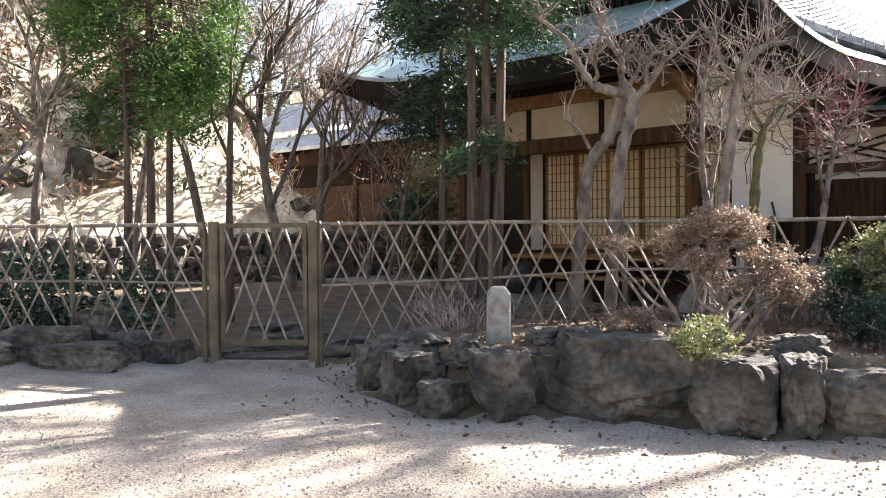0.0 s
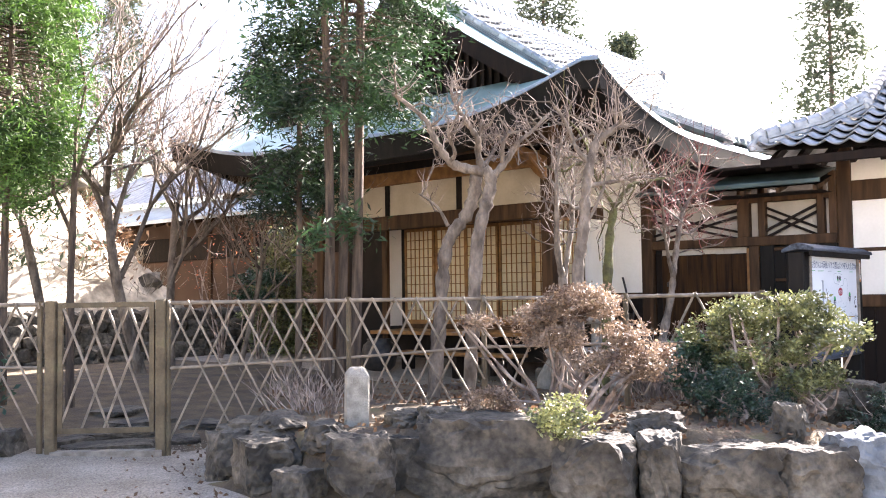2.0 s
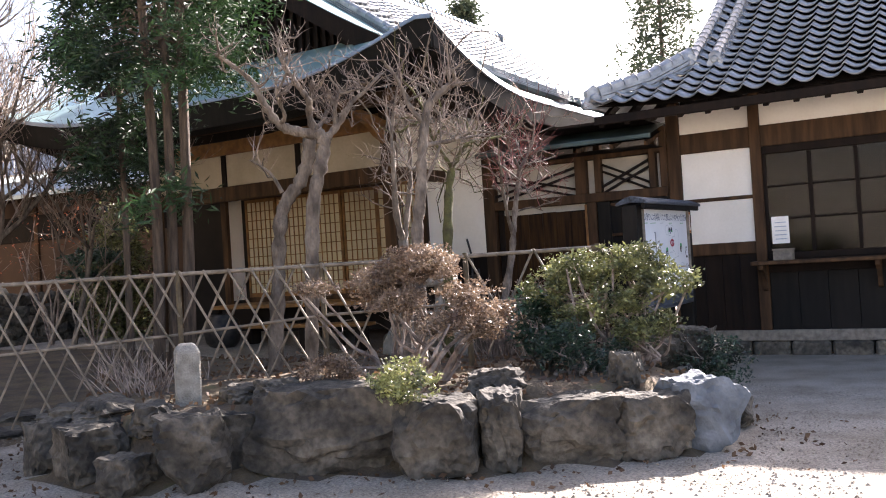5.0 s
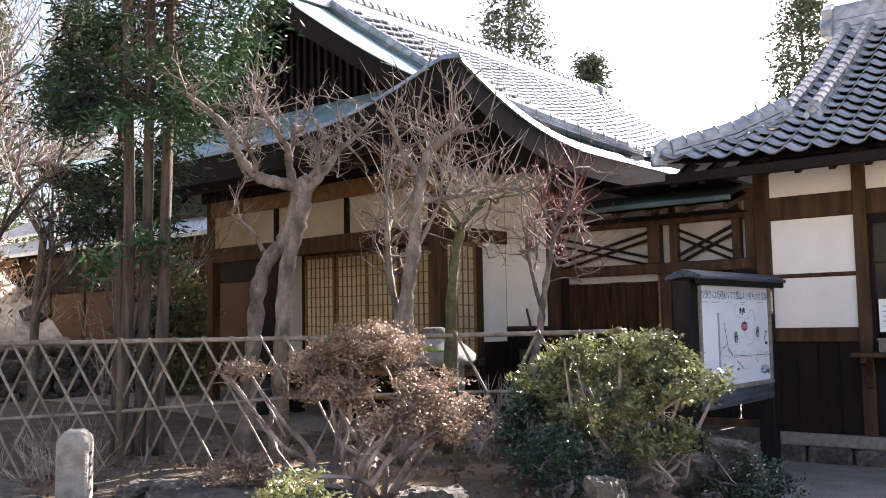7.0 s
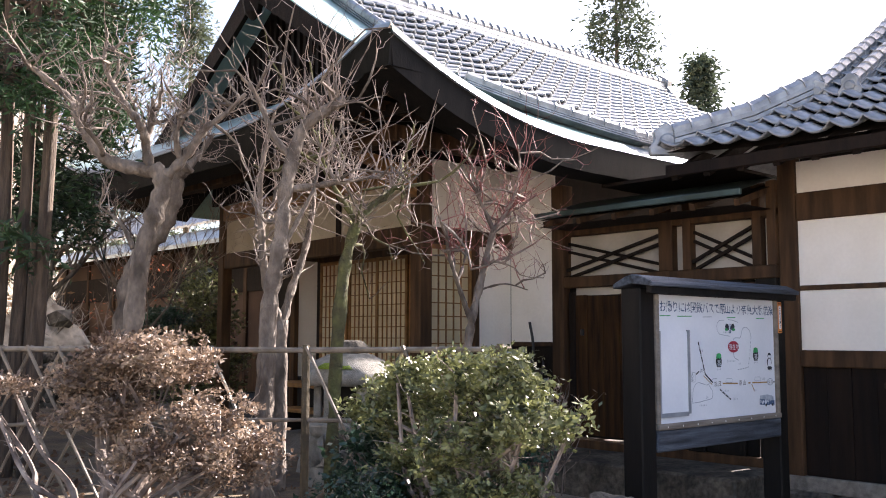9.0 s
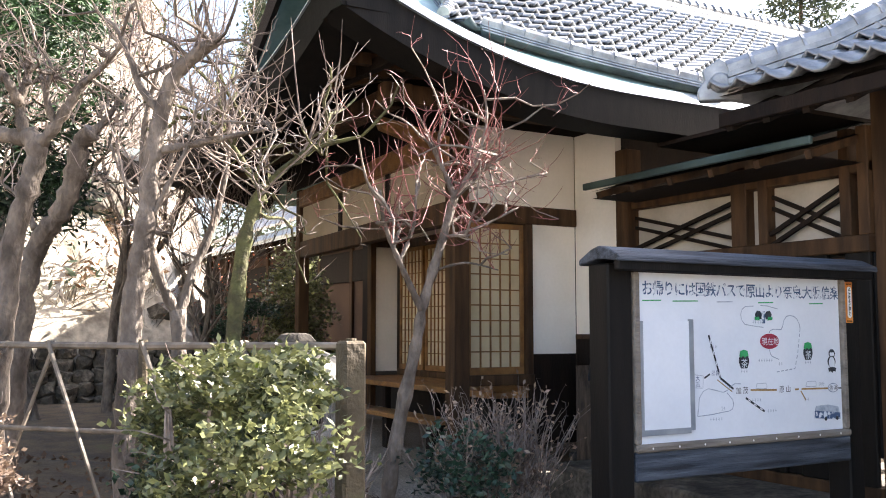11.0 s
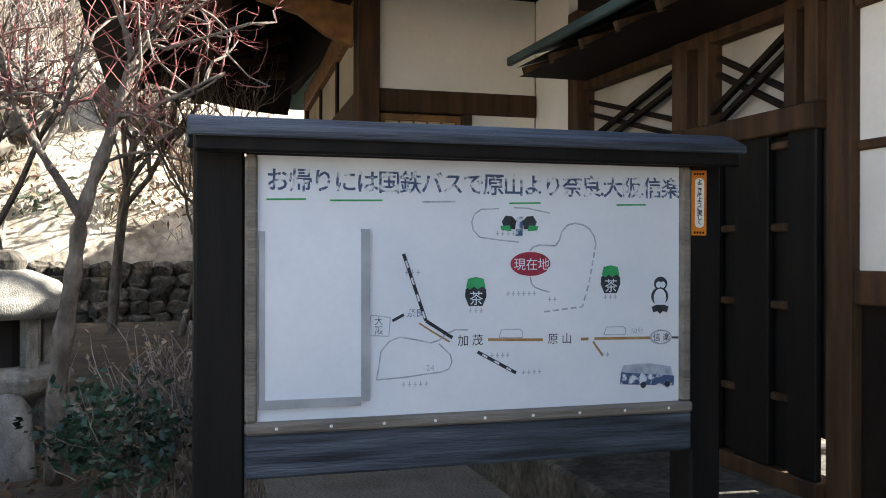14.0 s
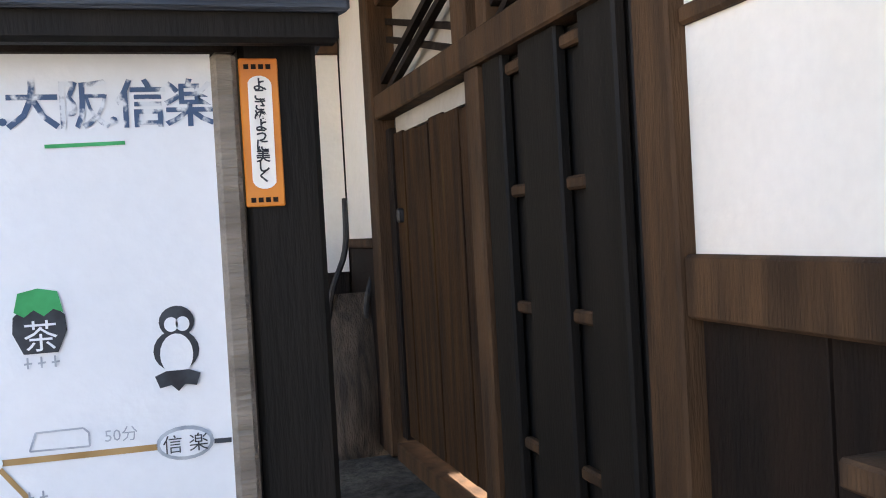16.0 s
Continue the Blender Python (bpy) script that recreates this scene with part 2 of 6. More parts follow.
    def mesh(self, name, material, smooth=False, bevel=0.0):
        me = bpy.data.meshes.new(name)
        me.from_pydata(self.v, [], self.f)
        if bevel:
            bm = bmesh.new()
            bm.from_mesh(me)
            bmesh.ops.bevel(bm, geom=bm.edges[:], offset=bevel, segments=1, affect="EDGES", clamp_overlap=True)
            bm.to_mesh(me)
            bm.free()
        me.materials.append(material)
        if smooth:
            me.polygons.foreach_set("use_smooth", [True] * len(me.polygons))
        me.update()
        return me


def thing(name, label, category, at=(0, 0, 0), group="", kind=""):
    """An Empty at the base of a thing, which parents its parts."""
    e = new(name)
    e.location = at
    e.empty_display_size = 0.1
    return tagged(e, label, category, group, kind)


def part(name, geo, material, parent, label="", smooth=False, bevel=0.0):
    """One mesh under a thing or part; coordinates are the world's."""
    ob = new(name, geo.mesh(name, material, smooth, bevel))
    ob.parent = parent
    base = parent
    off = Vector((0, 0, 0))
    while base is not None:
        off += base.location
        base = base.parent
    ob.location = -off
    return tagged(ob, label)


def solid(name, geo, material, label, category, kind="", group="", smooth=False, bevel=0.0):
    """A thing or a piece of the setting that is one mesh."""
    return tagged(new(name, geo.mesh(name, material, smooth, bevel)), label, category, group, kind)


def smoothstep(a, b, x):
    t = min(1.0, max(0.0, (x - a) / (b - a)))
    return t * t * (3 - 2 * t)


# ---- ground ----
ISLAND = [(-8.05, 2.35), (-8.0, 1.25), (-7.6, 0.9), (-7.2, 0.2), (-7.0, -0.45), (-6.6, -1.1), (-6.0, -1.7), (-5.2, -1.75), (-4.1, -0.9),
          (-2.9, 0.5), (-2.7, 2.4), (-3.2, 4.0), (-5.0, 4.6), (-6.6, 4.0), (-7.3, 3.2)]


def edge_distance(x, y, poly):
    """Signed distance to a polygon, positive inside."""
    inside, best = False, 1e9
    for i in range(len(poly)):
        (x0, y0), (x1, y1) = poly[i - 1], poly[i]
        if (y0 > y) != (y1 > y) and x < (x1 - x0) * (y - y0) / (y1 - y0) + x0:
            inside = not inside
        dx, dy = x1 - x0, y1 - y0
        t = min(1, max(0, ((x - x0) * dx + (y - y0) * dy) / (dx * dx + dy * dy)))
        best = min(best, math.hypot(x - x0 - t * dx, y - y0 - t * dy))
    return best if inside else -best


def hill_run(x, y):
    """How far a place lies inside the hillside's foot."""
    return min(y - 11.4, (-1.6 - x) * 0.9 + max(0, y - 19) * 2.5 * min(1, max(0, (3 - x) / 4)))


def ground_z(x, y):
    z = 0.11 * smoothstep(-2.5, -6.5, x) if x > -6.5 else 0.11
    d = edge_distance(x, y, ISLAND)
    if d > 0:
        z += 0.42 * smoothstep(0.12, 0.45, d) + 0.06 * noise.noise(Vector((x * 1.5, y * 1.5, 0)))
    if y > 3.5:
        z = max(z, 0.11 + 0.3 * smoothstep(3.5, 8, y))
    hill = hill_run(x, y)
    if hill > 0:
        z += 0.7 + 1.7 * min(hill, 4) + 0.8 * min(max(0, hill - 4), 22) + (0.7 * noise.noise(Vector((x * 0.25, y * 0.25, 3))) + 0.3 * noise.noise(Vector((x, y, 3)))) * min(1, hill)
    far = max(x - 34, y - 34, -x - 40, -y - 40)
    if far > 0:
        z += 0.22 * min(far, 40)
    return z


def axis_steps(lo, a, b, hi, fine, coarse):
    out = [lo]
    while out[-1] < hi:
        q = out[-1]
        out.append(q + (fine if a <= q < b else coarse))
    return out


gx = axis_steps(-160, -14, 2, 200, 0.2, 3.0)
gy = axis_steps(-160, -6, 14, 200, 0.2, 3.0)
gv = [(x, y, ground_z(x, y)) for x in gx for y in gy]
ny = len(gy)
gf = [(i * ny + j, (i + 1) * ny + j, (i + 1) * ny + j + 1, i * ny + j + 1) for i in range(len(gx) - 1) for j in range(ny - 1)]
gme = bpy.data.meshes.new("ground")
gme.from_pydata(gv, [], gf)
for m_ in (GRAVEL, SOIL, DRY_GRASS):
    gme.materials.append(m_)
for p_ in gme.polygons:
    cx, cy, cz = p_.center
    p_.material_index = 2 if (cy > 11.2 and cx < 0.3) or cx > 30 or cy > 22 or cx < -25 else 1 if edge_distance(cx, cy, ISLAND) > 0.05 or (cx < -2.6 and cy > 3.6 and cx + cy > -3.3) else 0
    p_.use_smooth = True
tagged(new("ground", gme), "pale gravel yard with a raised planted bed and grassy hillside", "ground", kind="structure")

# ---- the building beside the gate (plastered wall along x = 0) ----
rb = thing("side_building", "white-plastered timber building with tiled hip-and-gable roof", "building", (0, -2, 0))


def bar(name, x0, x1, y0, y1, z0, z1, material, parent, label="", bevel=0.008):
    return part(name, Geo().box(x0, x1, y0, y1, z0, z1), material, parent, label, bevel=bevel)


# dark sheet behind frame and glass, painted as the room's shade
bar("wall_core", 0.06, 0.2, -7.0, 0.16, 0.0, 3.3, VOID, rb, "dark sheet standing for the unlit room behind the frame")
for y0, y1 in ((0.165, 0.33), (-0.83, -0.70)):
    bar("post", -0.05, 0.07, y0, y1, 0.27, 3.3, WOOD_BROWN, rb)
for y0 in (-3.5, -5.2, -7.0):
    bar("post", -0.05, 0.07, y0, y0 + 0.13, 0.27, 3.3, WOOD_BROWN, rb)
for (y0, y1) in ((-0.70, 0.165),):
    bar("plaster_panel", 0.0, 0.05, y0, y1, 1.40, 1.93, PLASTER, rb, "lower white plaster panel", 0.0)
    bar("rail", -0.02, 0.05, y0, y1, 1.93, 1.975, WOOD_BROWN, rb)
    bar("plaster_panel", 0.0, 0.05, y0, y1, 1.975, 2.56, PLASTER, rb, "upper white plaster panel", 0.0)
    bar("beam", -0.035, 0.05, y0, y1, 2.56, 2.81, WOOD_BROWN, rb)
    bar("plaster_panel", 0.0, 0.05, y0, y1, 2.81, 3.10, PLASTER, rb, "white frieze panel", 0.0)
    bar("sill_rail", -0.035, 0.05, y0, y1, 1.25, 1.40, WOOD_BROWN, rb)
    for k in range(4):
        yy = y0 + (y1 - y0) * k / 4
        bar("wainscot_board", 0.0 + 0.006 * (k % 2), 0.05, yy, yy + (y1 - y0) / 4 - 0.004, 0.3, 1.25, WOOD_DARK, rb, bevel=0.003)
for y0, y1 in ((-3.5, -0.83), (-5.2, -3.37), (-7.0, -5.07)):
    bar("plaster_panel", 0.0, 0.05, y0, y1, 2.81, 3.10, PLASTER, rb, "white frieze panel", 0.0)
    bar("beam", -0.035, 0.05, y0, y1, 2.55, 2.81, WOOD_BROWN, rb)
    bar("sill_rail", -0.03, 0.05, y0, y1, 1.0, 1.16, WOOD_DARK, rb)
    for k in range(8):
        yy = y0 + (y1 - y0) * k / 8
        bar("wainscot_board", 0.0 + 0.006 * (k % 2), 0.05, yy, yy + (y1 - y0) / 8 - 0.004, 0.3, 1.0, WOOD_BLACK, rb, bevel=0.003)
bar("ground_sill", -0.06, 0.07, -7.0, 0.30, 0.17, 0.30, WOOD_GREY, rb)
for k in range(16):
    y0 = 0.33 - k * 0.46
    bar("foundation_stone", -0.10 + 0.02 * (k % 3), 0.1, y0 - 0.44, y0, -0.05, 0.17, ROCK, rb, bevel=0.03)
win = thing("window_1", "dark glazed timber window with thin mullions", "window", (0, -2, 1.2), kind="structure")
bar("window_frame", -0.02, 0.04, -3.5, -0.83, 1.16, 1.24, WOOD_DARK, win)
bar("window_frame", -0.02, 0.04, -3.5, -0.83, 2.45, 2.55, WOOD_DARK, win)
for y in (-0.83, -1.35, -1.87, -2.4, -2.93, -3.45):
    bar("mullion", -0.015, 0.03, y - 0.045, y, 1.24, 2.45, WOOD_DARK, win)
for z in (1.64, 2.04):
    bar("glazing_bar", -0.01, 0.02, -3.5, -0.85, z, z + 0.025, WOOD_DARK, win)
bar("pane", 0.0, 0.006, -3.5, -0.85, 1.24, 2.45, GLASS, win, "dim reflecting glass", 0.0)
shelf = thing("counter_shelf", "weathered timber shelf on curved brackets below the window", "shelf", (-0.1, -1.2, 1.1))
bar("shelf_board", -0.33, -0.035, -3.4, -0.68, 1.105, 1.15, WOOD_BROWN, shelf, bevel=0.006)
for y in (-0.82, -2.1, -3.3):
    g = Geo()
    pts = [(-0.05, 0.78), (-0.05, 1.10), (-0.31, 1.10), (-0.30, 1.05), (-0.20, 1.0), (-0.12, 0.9), (-0.09, 0.8)]
    g.add([(x, y, z) for x, z in pts] + [(x, y + 0.05, z) for x, z in pts],
          [tuple(range(7))[::-1], tuple(range(7, 14))] + [(i, (i + 1) % 7, 7 + (i + 1) % 7, 7 + i) for i in range(7)])
    part("bracket", g, WOOD_BROWN, shelf)
notice = thing("paper_notice", "white paper notice standing inside the window shelf", "notice", (-0.03, -1.0, 1.3))
bar("sheet", -0.034, -0.03, -1.10, -0.90, 1.35, 1.68, ENAMEL_WHITE, notice, bevel=0)
for k in range(5):
    bar("printed_line", -0.037, -0.0345, -1.07, -0.94 + 0.01 * (k % 2), 1.40 + 0.05 * k, 1.412 + 0.05 * k, INK_GREY, notice, bevel=0)
box_ = thing("offering_box", "small wooden box on the window shelf", "box", (-0.2, -1.05, 1.15))
bar("box_body", -0.27, -0.12, -1.16, -0.94, 1.152, 1.27, WOOD_GREY, box_, bevel=0.004)
bar("box_lid", -0.28, -0.11, -1.17, -0.93, 1.27, 1.29, WOOD_GREY, box_, bevel=0.004)


# ---- roof tiles ----
def tile_mesh(name, w=0.268, l=0.27, material=TILE):
    """One wave-shaped clay tile; its lower edge lies at y = 0 and it climbs along +y."""
    g = Geo()
    prof = [(-0.5, 0.030), (-0.36, 0.068), (-0.22, 0.034), (-0.02, 0.0), (0.2, -0.008), (0.38, 0.008), (0.5, 0.034)]
    k = len(prof)
    for y, dz in ((0.0, 0.062), (l, 0.0)):
        g.v += [(x * w, y, z + dz) for x, z in prof]
    g.v += [(x * w, 0.004, z + 0.040) for x, z in prof] + [(x * w, 0.15, z + 0.012) for x, z in prof]
    for i in range(k - 1):
        g.f.append((i, i + 1, k + i + 1, k + i))
        g.f.append((2 * k + i, 2 * k + i + 1, i + 1, i))
        g.f.append((3 * k + i, 3 * k + i + 1, 2 * k + i + 1, 2 * k + i))
    return g


TILE_GEO = tile_mesh("tile")
TILE_MESH = TILE_GEO.mesh("roof_tile", TILE, smooth=True)


def lay_tiles(surface, us, vs, keep, near, parent, joined_name):
    """Lay tiles on surface(u, v) -> point and its up-slope and along directions; the nearest are pieces of their own."""
    rest, made = Geo(), 0
    for v in vs:
        for u in us:
            if not keep(u, v):
                continue
            o, along, climb = surface(u, v)
            x, y = along.normalized(), climb.normalized()
            z = x.cross(y).normalized()
            y = z.cross(x)
            m = Matrix((x, y, z)).transposed().to_4x4()
            m.translation = o
            m = m @ Matrix.Rotation(0.012 * math.sin(u * 37 + v * 91), 4, "Z") @ Matrix.Translation((0.004 * math.sin(u * 53), 0.006 * math.sin(v * 71 + u * 31), 0))
            if near(u, v) and made < 300:
                ob = new("roof_tile", TILE_MESH)
                ob.parent = parent
                base = Matrix.Translation(-parent.location)
                ob.matrix_local = base @ m
                made += 1
            else:
                rest.add([tuple(m @ Vector(q)) for q in TILE_GEO.v], TILE_GEO.f)
    if rest.v:
        tagged(part(joined_name, rest, TILE, parent, smooth=True), kind="stuff")


def ridge(name, pts, parent, w=0.22, h=0.2, label=""):
    """A ridge of stacked flat tiles with a round cap, along the points."""
    body = None
    for k in range(3):
        q, hw, z0, z1 = Geo(), (w - 0.03 * k) / 2, h * k / 3 - 0.014, h * (k + 1) / 3 - 0.026
        n = len(pts)
        for i in range(n):
            d = Vector(pts[min(i + 1, n - 1)]) - Vector(pts[max(i - 1, 0)])
            side = Vector((d.y, -d.x, 0)).normalized() * hw
            q.v += [tuple(Vector(pts[i]) + side * sg + Vector((0, 0, z))) for sg, z in ((-1, z0), (1, z0), (1, z1), (-1, z1))]
        q.f = [(4 * i + j, 4 * i + (j + 1) % 4, 4 * i + 4 + (j + 1) % 4, 4 * i + 4 + j) for i in range(n - 1) for j in range(4)]
        q.f += [(3, 2, 1, 0), tuple(4 * n - 4 + j for j in range(4))]
        ob = part(name if body is None else "ridge_course", q, TILE, parent if body is None else body, label if body is None else "")
        body = body or ob
    g = Geo()
    up = [Vector(q) + Vector((0, 0, h)) for q in pts]
    fine, rad = [], []
    for i in range(len(up) - 1):
        n = max(2, int((up[i + 1] - up[i]).length / 0.16))
        for k in range(n):
            for dr, t in ((1.0, k / n), (1.0, (k + 0.86) / n), (1.18, (k + 0.88) / n)):
                fine.append(up[i].lerp(up[i + 1], t)), rad.append(w * 0.33 * dr)
    g.tube(fine, rad, 8)
    part("ridge_cap", g, TILE, body)
    return body


def end_tile(name, at, yaw, parent, s=1.0):
    """A demon-less ridge-end tile: a shouldered slab with a round boss."""
    out = [(-0.2, 0), (0.2, 0), (0.22, 0.1), (0.15, 0.2), (0.17, 0.3), (0.08, 0.36), (0, 0.42), (-0.08, 0.36), (-0.17, 0.3), (-0.15, 0.2), (-0.22, 0.1)]
    g, k = Geo(), len(out)
    m = Matrix.Translation(at) @ Matrix.Rotation(yaw, 4, "Z")
    g.add([tuple(m @ Vector((x * s, y, z * s))) for y in (-0.06 * s, 0.06 * s) for x, z in out],
          [tuple(range(k)), tuple(range(k, 2 * k))[::-1]] + [(i, k + i, k + (i + 1) % k, (i + 1) % k) for i in range(k)])
    ring = [tuple(m @ Vector((0.09 * s * math.cos(a), -0.1 * s, 0.17 * s + 0.09 * s * math.sin(a)))) for a in np.linspace(0, 6.28, 11)[:-1]]
    ring2 = [tuple(m @ Vector((0.11 * s * math.cos(a), -0.05 * s, 0.17 * s + 0.11 * s * math.sin(a)))) for a in np.linspace(0, 6.28, 11)[:-1]]
    g.add(ring + ring2, [tuple(range(10))] + [(i, 10 + i, 10 + (i + 1) % 10, (i + 1) % 10) for i in range(10)])
    return part(name, g, TILE, parent, bevel=0.01)


# roof of the side building: eave at x = -0.88, ridge along y at x = 2.7
R_EX, R_EZ, R_SL = -0.88, 3.10, 0.60


def r_roof_z(x, y):
    z = R_EZ + R_SL * (x - R_EX) - 0.10 * math.sin(min(1, max(0, (x - R_EX) / 3.6)) * math.pi)
    z += 0.10 * max(0, (y + 0.6) / 1.6) ** 2 * max(0, 1 - (x - R_EX) / 1.5)
    return z


g = Geo()
g.sheet(24, 40, lambda a, b: (R_EX + 3.58 * a, min(1.0 - 8.2 * b, 1.0 - min(1, a / 0.279)), r_roof_z(R_EX + 3.58 * a, min(1.0 - 8.2 * b, 1.0 - min(1, a / 0.279))) - 0.01))
part("roof_deck", g, WOOD_DARK, rb)
g = Geo()
g.sheet(12, 10, lambda a, b: (R_EX + 1.0 * a + (5.2 - 1.0 * a) * b, 1.0 - 1.0 * a, R_EZ + 0.10 * (1 - a) + R_SL * a - 0.02))
part("hip_slope", g, TILE, rb, "tiled hip slope")
g = Geo().add([(0.2, 0.0, 3.7), (2.7, 0.0, 5.2), (5.2, 0.0, 3.7)], [(0, 1, 2)]).add([(0.2, 0.06, 3.7), (2.7, 0.06, 5.2), (5.2, 0.06, 3.7)], [(0, 2, 1)])
part("gable_wall", g, WOOD_DARK, rb)
g = Geo().sheet(10, 4, lambda a, b: (2.7 + 3.6 * a, 0.0 - 7.2 * b, 5.23 - 2.1 * a))
part("rear_slope", g, TILE, rb, "rear tiled slope")


def r_surface(u, v):
    x, y = R_EX - 0.04 + v, u
    o = Vector((x, y, r_roof_z(x, y) + 0.012))
    o2 = Vector((x + 0.1, y, r_roof_z(x + 0.1, y) + 0.012))
    return o, Vector((0, -1, r_roof_z(x, y - 1) * 0)), o2 - o


lay_tiles(r_surface, [0.86 - 0.262 * i for i in range(24)], [0.205 * j for j in range(18)],
          lambda u, v: u > -6 and (u < 0.0 or (u < 1.0 - max(0, v - 0.05) and v < 1.05)),
          lambda u, v: u > -3.2, rb, "roof_tiles_rest")
ridge("hip_ridge", [(-0.80, 0.93, 3.22), (-0.3, 0.42, 3.42), (0.2, 0.0, 3.72)], rb, 0.24, 0.16)
end_tile("ridge_end_tile", (-0.84, 0.97, 3.16), radians(-45), rb, 0.75)
for dy in (0.0, -0.30):
    ridge("descending_ridge", [(0.15, dy - 0.02, r_roof_z(0.15, -0.1) + 0.05), (1.4, dy - 0.02, r_roof_z(1.4, -0.1) + 0.05), (2.62, dy - 0.02, r_roof_z(2.62, -0.1) + 0.05)], rb, 0.2, 0.1)
    end_tile("ridge_end_tile", (0.1, dy - 0.02, r_roof_z(0.15, -0.1) + 0.0), radians(-90), rb, 0.5)
ridge("main_ridge", [(2.7, 0.15, 5.2), (2.7, -7.2, 5.2)], rb, 0.34, 0.34)
end_tile("ridge_end_tile", (2.7, 0.2, 5.2), radians(180), rb, 1.2)
bar("eave_board", -0.86, -0.80, -7.2, 0.98, 2.96, 3.07, WOOD_DARK, rb)
for k in range(24):
    y = 0.9 - k * 0.33
    part("rafter", Geo().beam((-0.84, y, 2.97), (0.1, y, 3.42), 0.06, 0.09), WOOD_DARK, rb)

# ---- gate wall between the buildings ----
solid("stone_platform", Geo().box(-0.95, 1.6, 0.30, 2.98, -0.1, 0.335), ROCK, "low worn stone platform below the gate", "platform", kind="structure", bevel=0.02)
gt = thing("gate_wall", "old timber gate wall with a plank door, black slatted screen and braced transom", "gate", (0, 1.5, 0.35))
bar("end_post", -0.13, 0.05, 2.83, 3.0, 0.35, 3.2, WOOD_BROWN, gt)
bar("middle_post", -0.11, 0.02, 1.32, 1.45, 0.42, 2.05, WOOD_BROWN, gt)
bar("lintel", -0.12, 0.04, 0.33, 2.83, 2.05, 2.17, WOOD_BROWN, gt)
bar("sill", -0.1, 0.06, 0.33, 2.83, 0.33, 0.42, WOOD_BROWN, gt)
for k in range(6):
    y0 = 1.50 + k * 0.212
    bar("door_plank", -0.05 - 0.004 * (k % 2), -0.02, y0, y0 + 0.206, 0.47, 1.95 + 0.01 * (k % 3), WOOD_DOOR, gt, bevel=0.003)
bar("door_stile", -0.075, -0.02, 2.72, 2.80, 0.45, 2.0, WOOD_DARK, gt)
bar("door_stile", -0.075, -0.02, 1.452, 1.497, 0.45, 2.03, WOOD_GOLD, gt, "raw yellow edge of the door frame")
bar("door_back", -0.02, 0.0, 1.45, 2.83, 0.445, 2.05, WOOD_BLACK, gt, "dark boards behind the door")
bar("door_head_panel", -0.04, -0.021, 1.50, 2.72, 1.965, 2.048, PLASTER_GREY_SHADE, gt, "pale plaster strip above the worn door boards", 0)
bar("padlock", -0.085, -0.05, 2.60, 2.64, 1.53, 1.60, IRON, gt, "small pale padlock")
for k, (y0, y1) in enumerate(((1.13, 1.31), (0.70, 0.98), (0.345, 0.55))):
    bar("screen_board", -0.09, -0.05, y0, y1, 0.42, 2.06, WOOD_BLACK, gt, "black-stained vertical board")
bar("screen_back", -0.045, -0.02, 0.58, 1.32, 0.42, 2.05, WOOD_BLACK, gt)
bar("screen_back", -0.045, -0.02, 0.335, 0.58, 0.62, 2.05, WOOD_BLACK, gt)
for y0, y1 in ((0.98, 1.13), (0.55, 0.70)):
    for z in (0.75, 1.20, 1.58, 1.98):
        bar("screen_rung", -0.078, -0.046, y0 + 0.002, y1 - 0.002, z, z + 0.04, WOOD_BROWN, gt)
for y in (0.33, 0.48, 1.23, 1.44):
    bar("transom_post", -0.10, 0.02, y, y + (0.09 if y != 1.44 else 0.16), 2.17, 2.95, WOOD_BROWN, gt)
for a, b in ((1.60, 2.83), (0.57, 1.23)):
    for dz in (-0.045, 0.045):
        part("brace", Geo().beam((-0.06, a, 2.50 + dz), (-0.06, b, 2.20 + dz), 0.03, 0.034, (1, 0, 0)), WOOD_DARK, gt)
        part("brace", Geo().beam((-0.02, a, 2.20 + dz), (-0.02, b, 2.50 + dz), 0.03, 0.034, (1, 0, 0)), WOOD_DARK, gt)
# white plaster painted grey in place of the canopy's shade
bar("transom_plaster", 0.0, 0.03, 0.33, 2.83, 2.171, 2.62, PLASTER_GREY_SHADE, gt, "white plaster wall behind the transom, greyed for canopy shade")
bar("transom_rail", -0.09, 0.03, 0.33, 2.83, 2.62, 2.70, WOOD_BROWN, gt)
gr = thing("gate_canopy", "narrow lean-to canopy with a green copper edge over the gate", "canopy", (-0.3, 1.6, 2.8))
part("canopy_deck", Geo().sheet(4, 2, lambda a, b: (-0.62 + 0.75 * a, 0.36 + 2.4 * b, 2.74 + 0.22 * a)), WOOD_DARK, gr)
part("canopy_soffit", Geo().sheet(2, 2, lambda a, b: (-0.6 + 0.6 * a, 0.36 + 2.4 * b, 2.68)), WOOD_DARK, gr)
part("canopy_cover", Geo().sheet(4, 2, lambda a, b: (-0.64 + 0.77 * a, 0.36 + 2.42 * b, 2.80 + 0.22 * a)), COPPER_DARK, gr)
# added panel: blocks the sky between the roofs and darkens the gate
bar("valley_board", -0.55, 3.0, 0.5, 1.95, 3.02, 3.05, WOOD_DARK, gr, "added dark panel blocking skylight at the roof joint", 0)
bar("copper_edge", -0.68, -0.64, 0.34, 2.80, 2.755, 2.815, COPPER_DARK, gr, "green patinated copper edge")
for k in range(6):
    y = 0.42 + k * 0.45
    part("canopy_rafter", Geo().beam((-0.6, y, 2.70), (0.1, y, 2.92), 0.05, 0.06), WOOD_BROWN, gr)

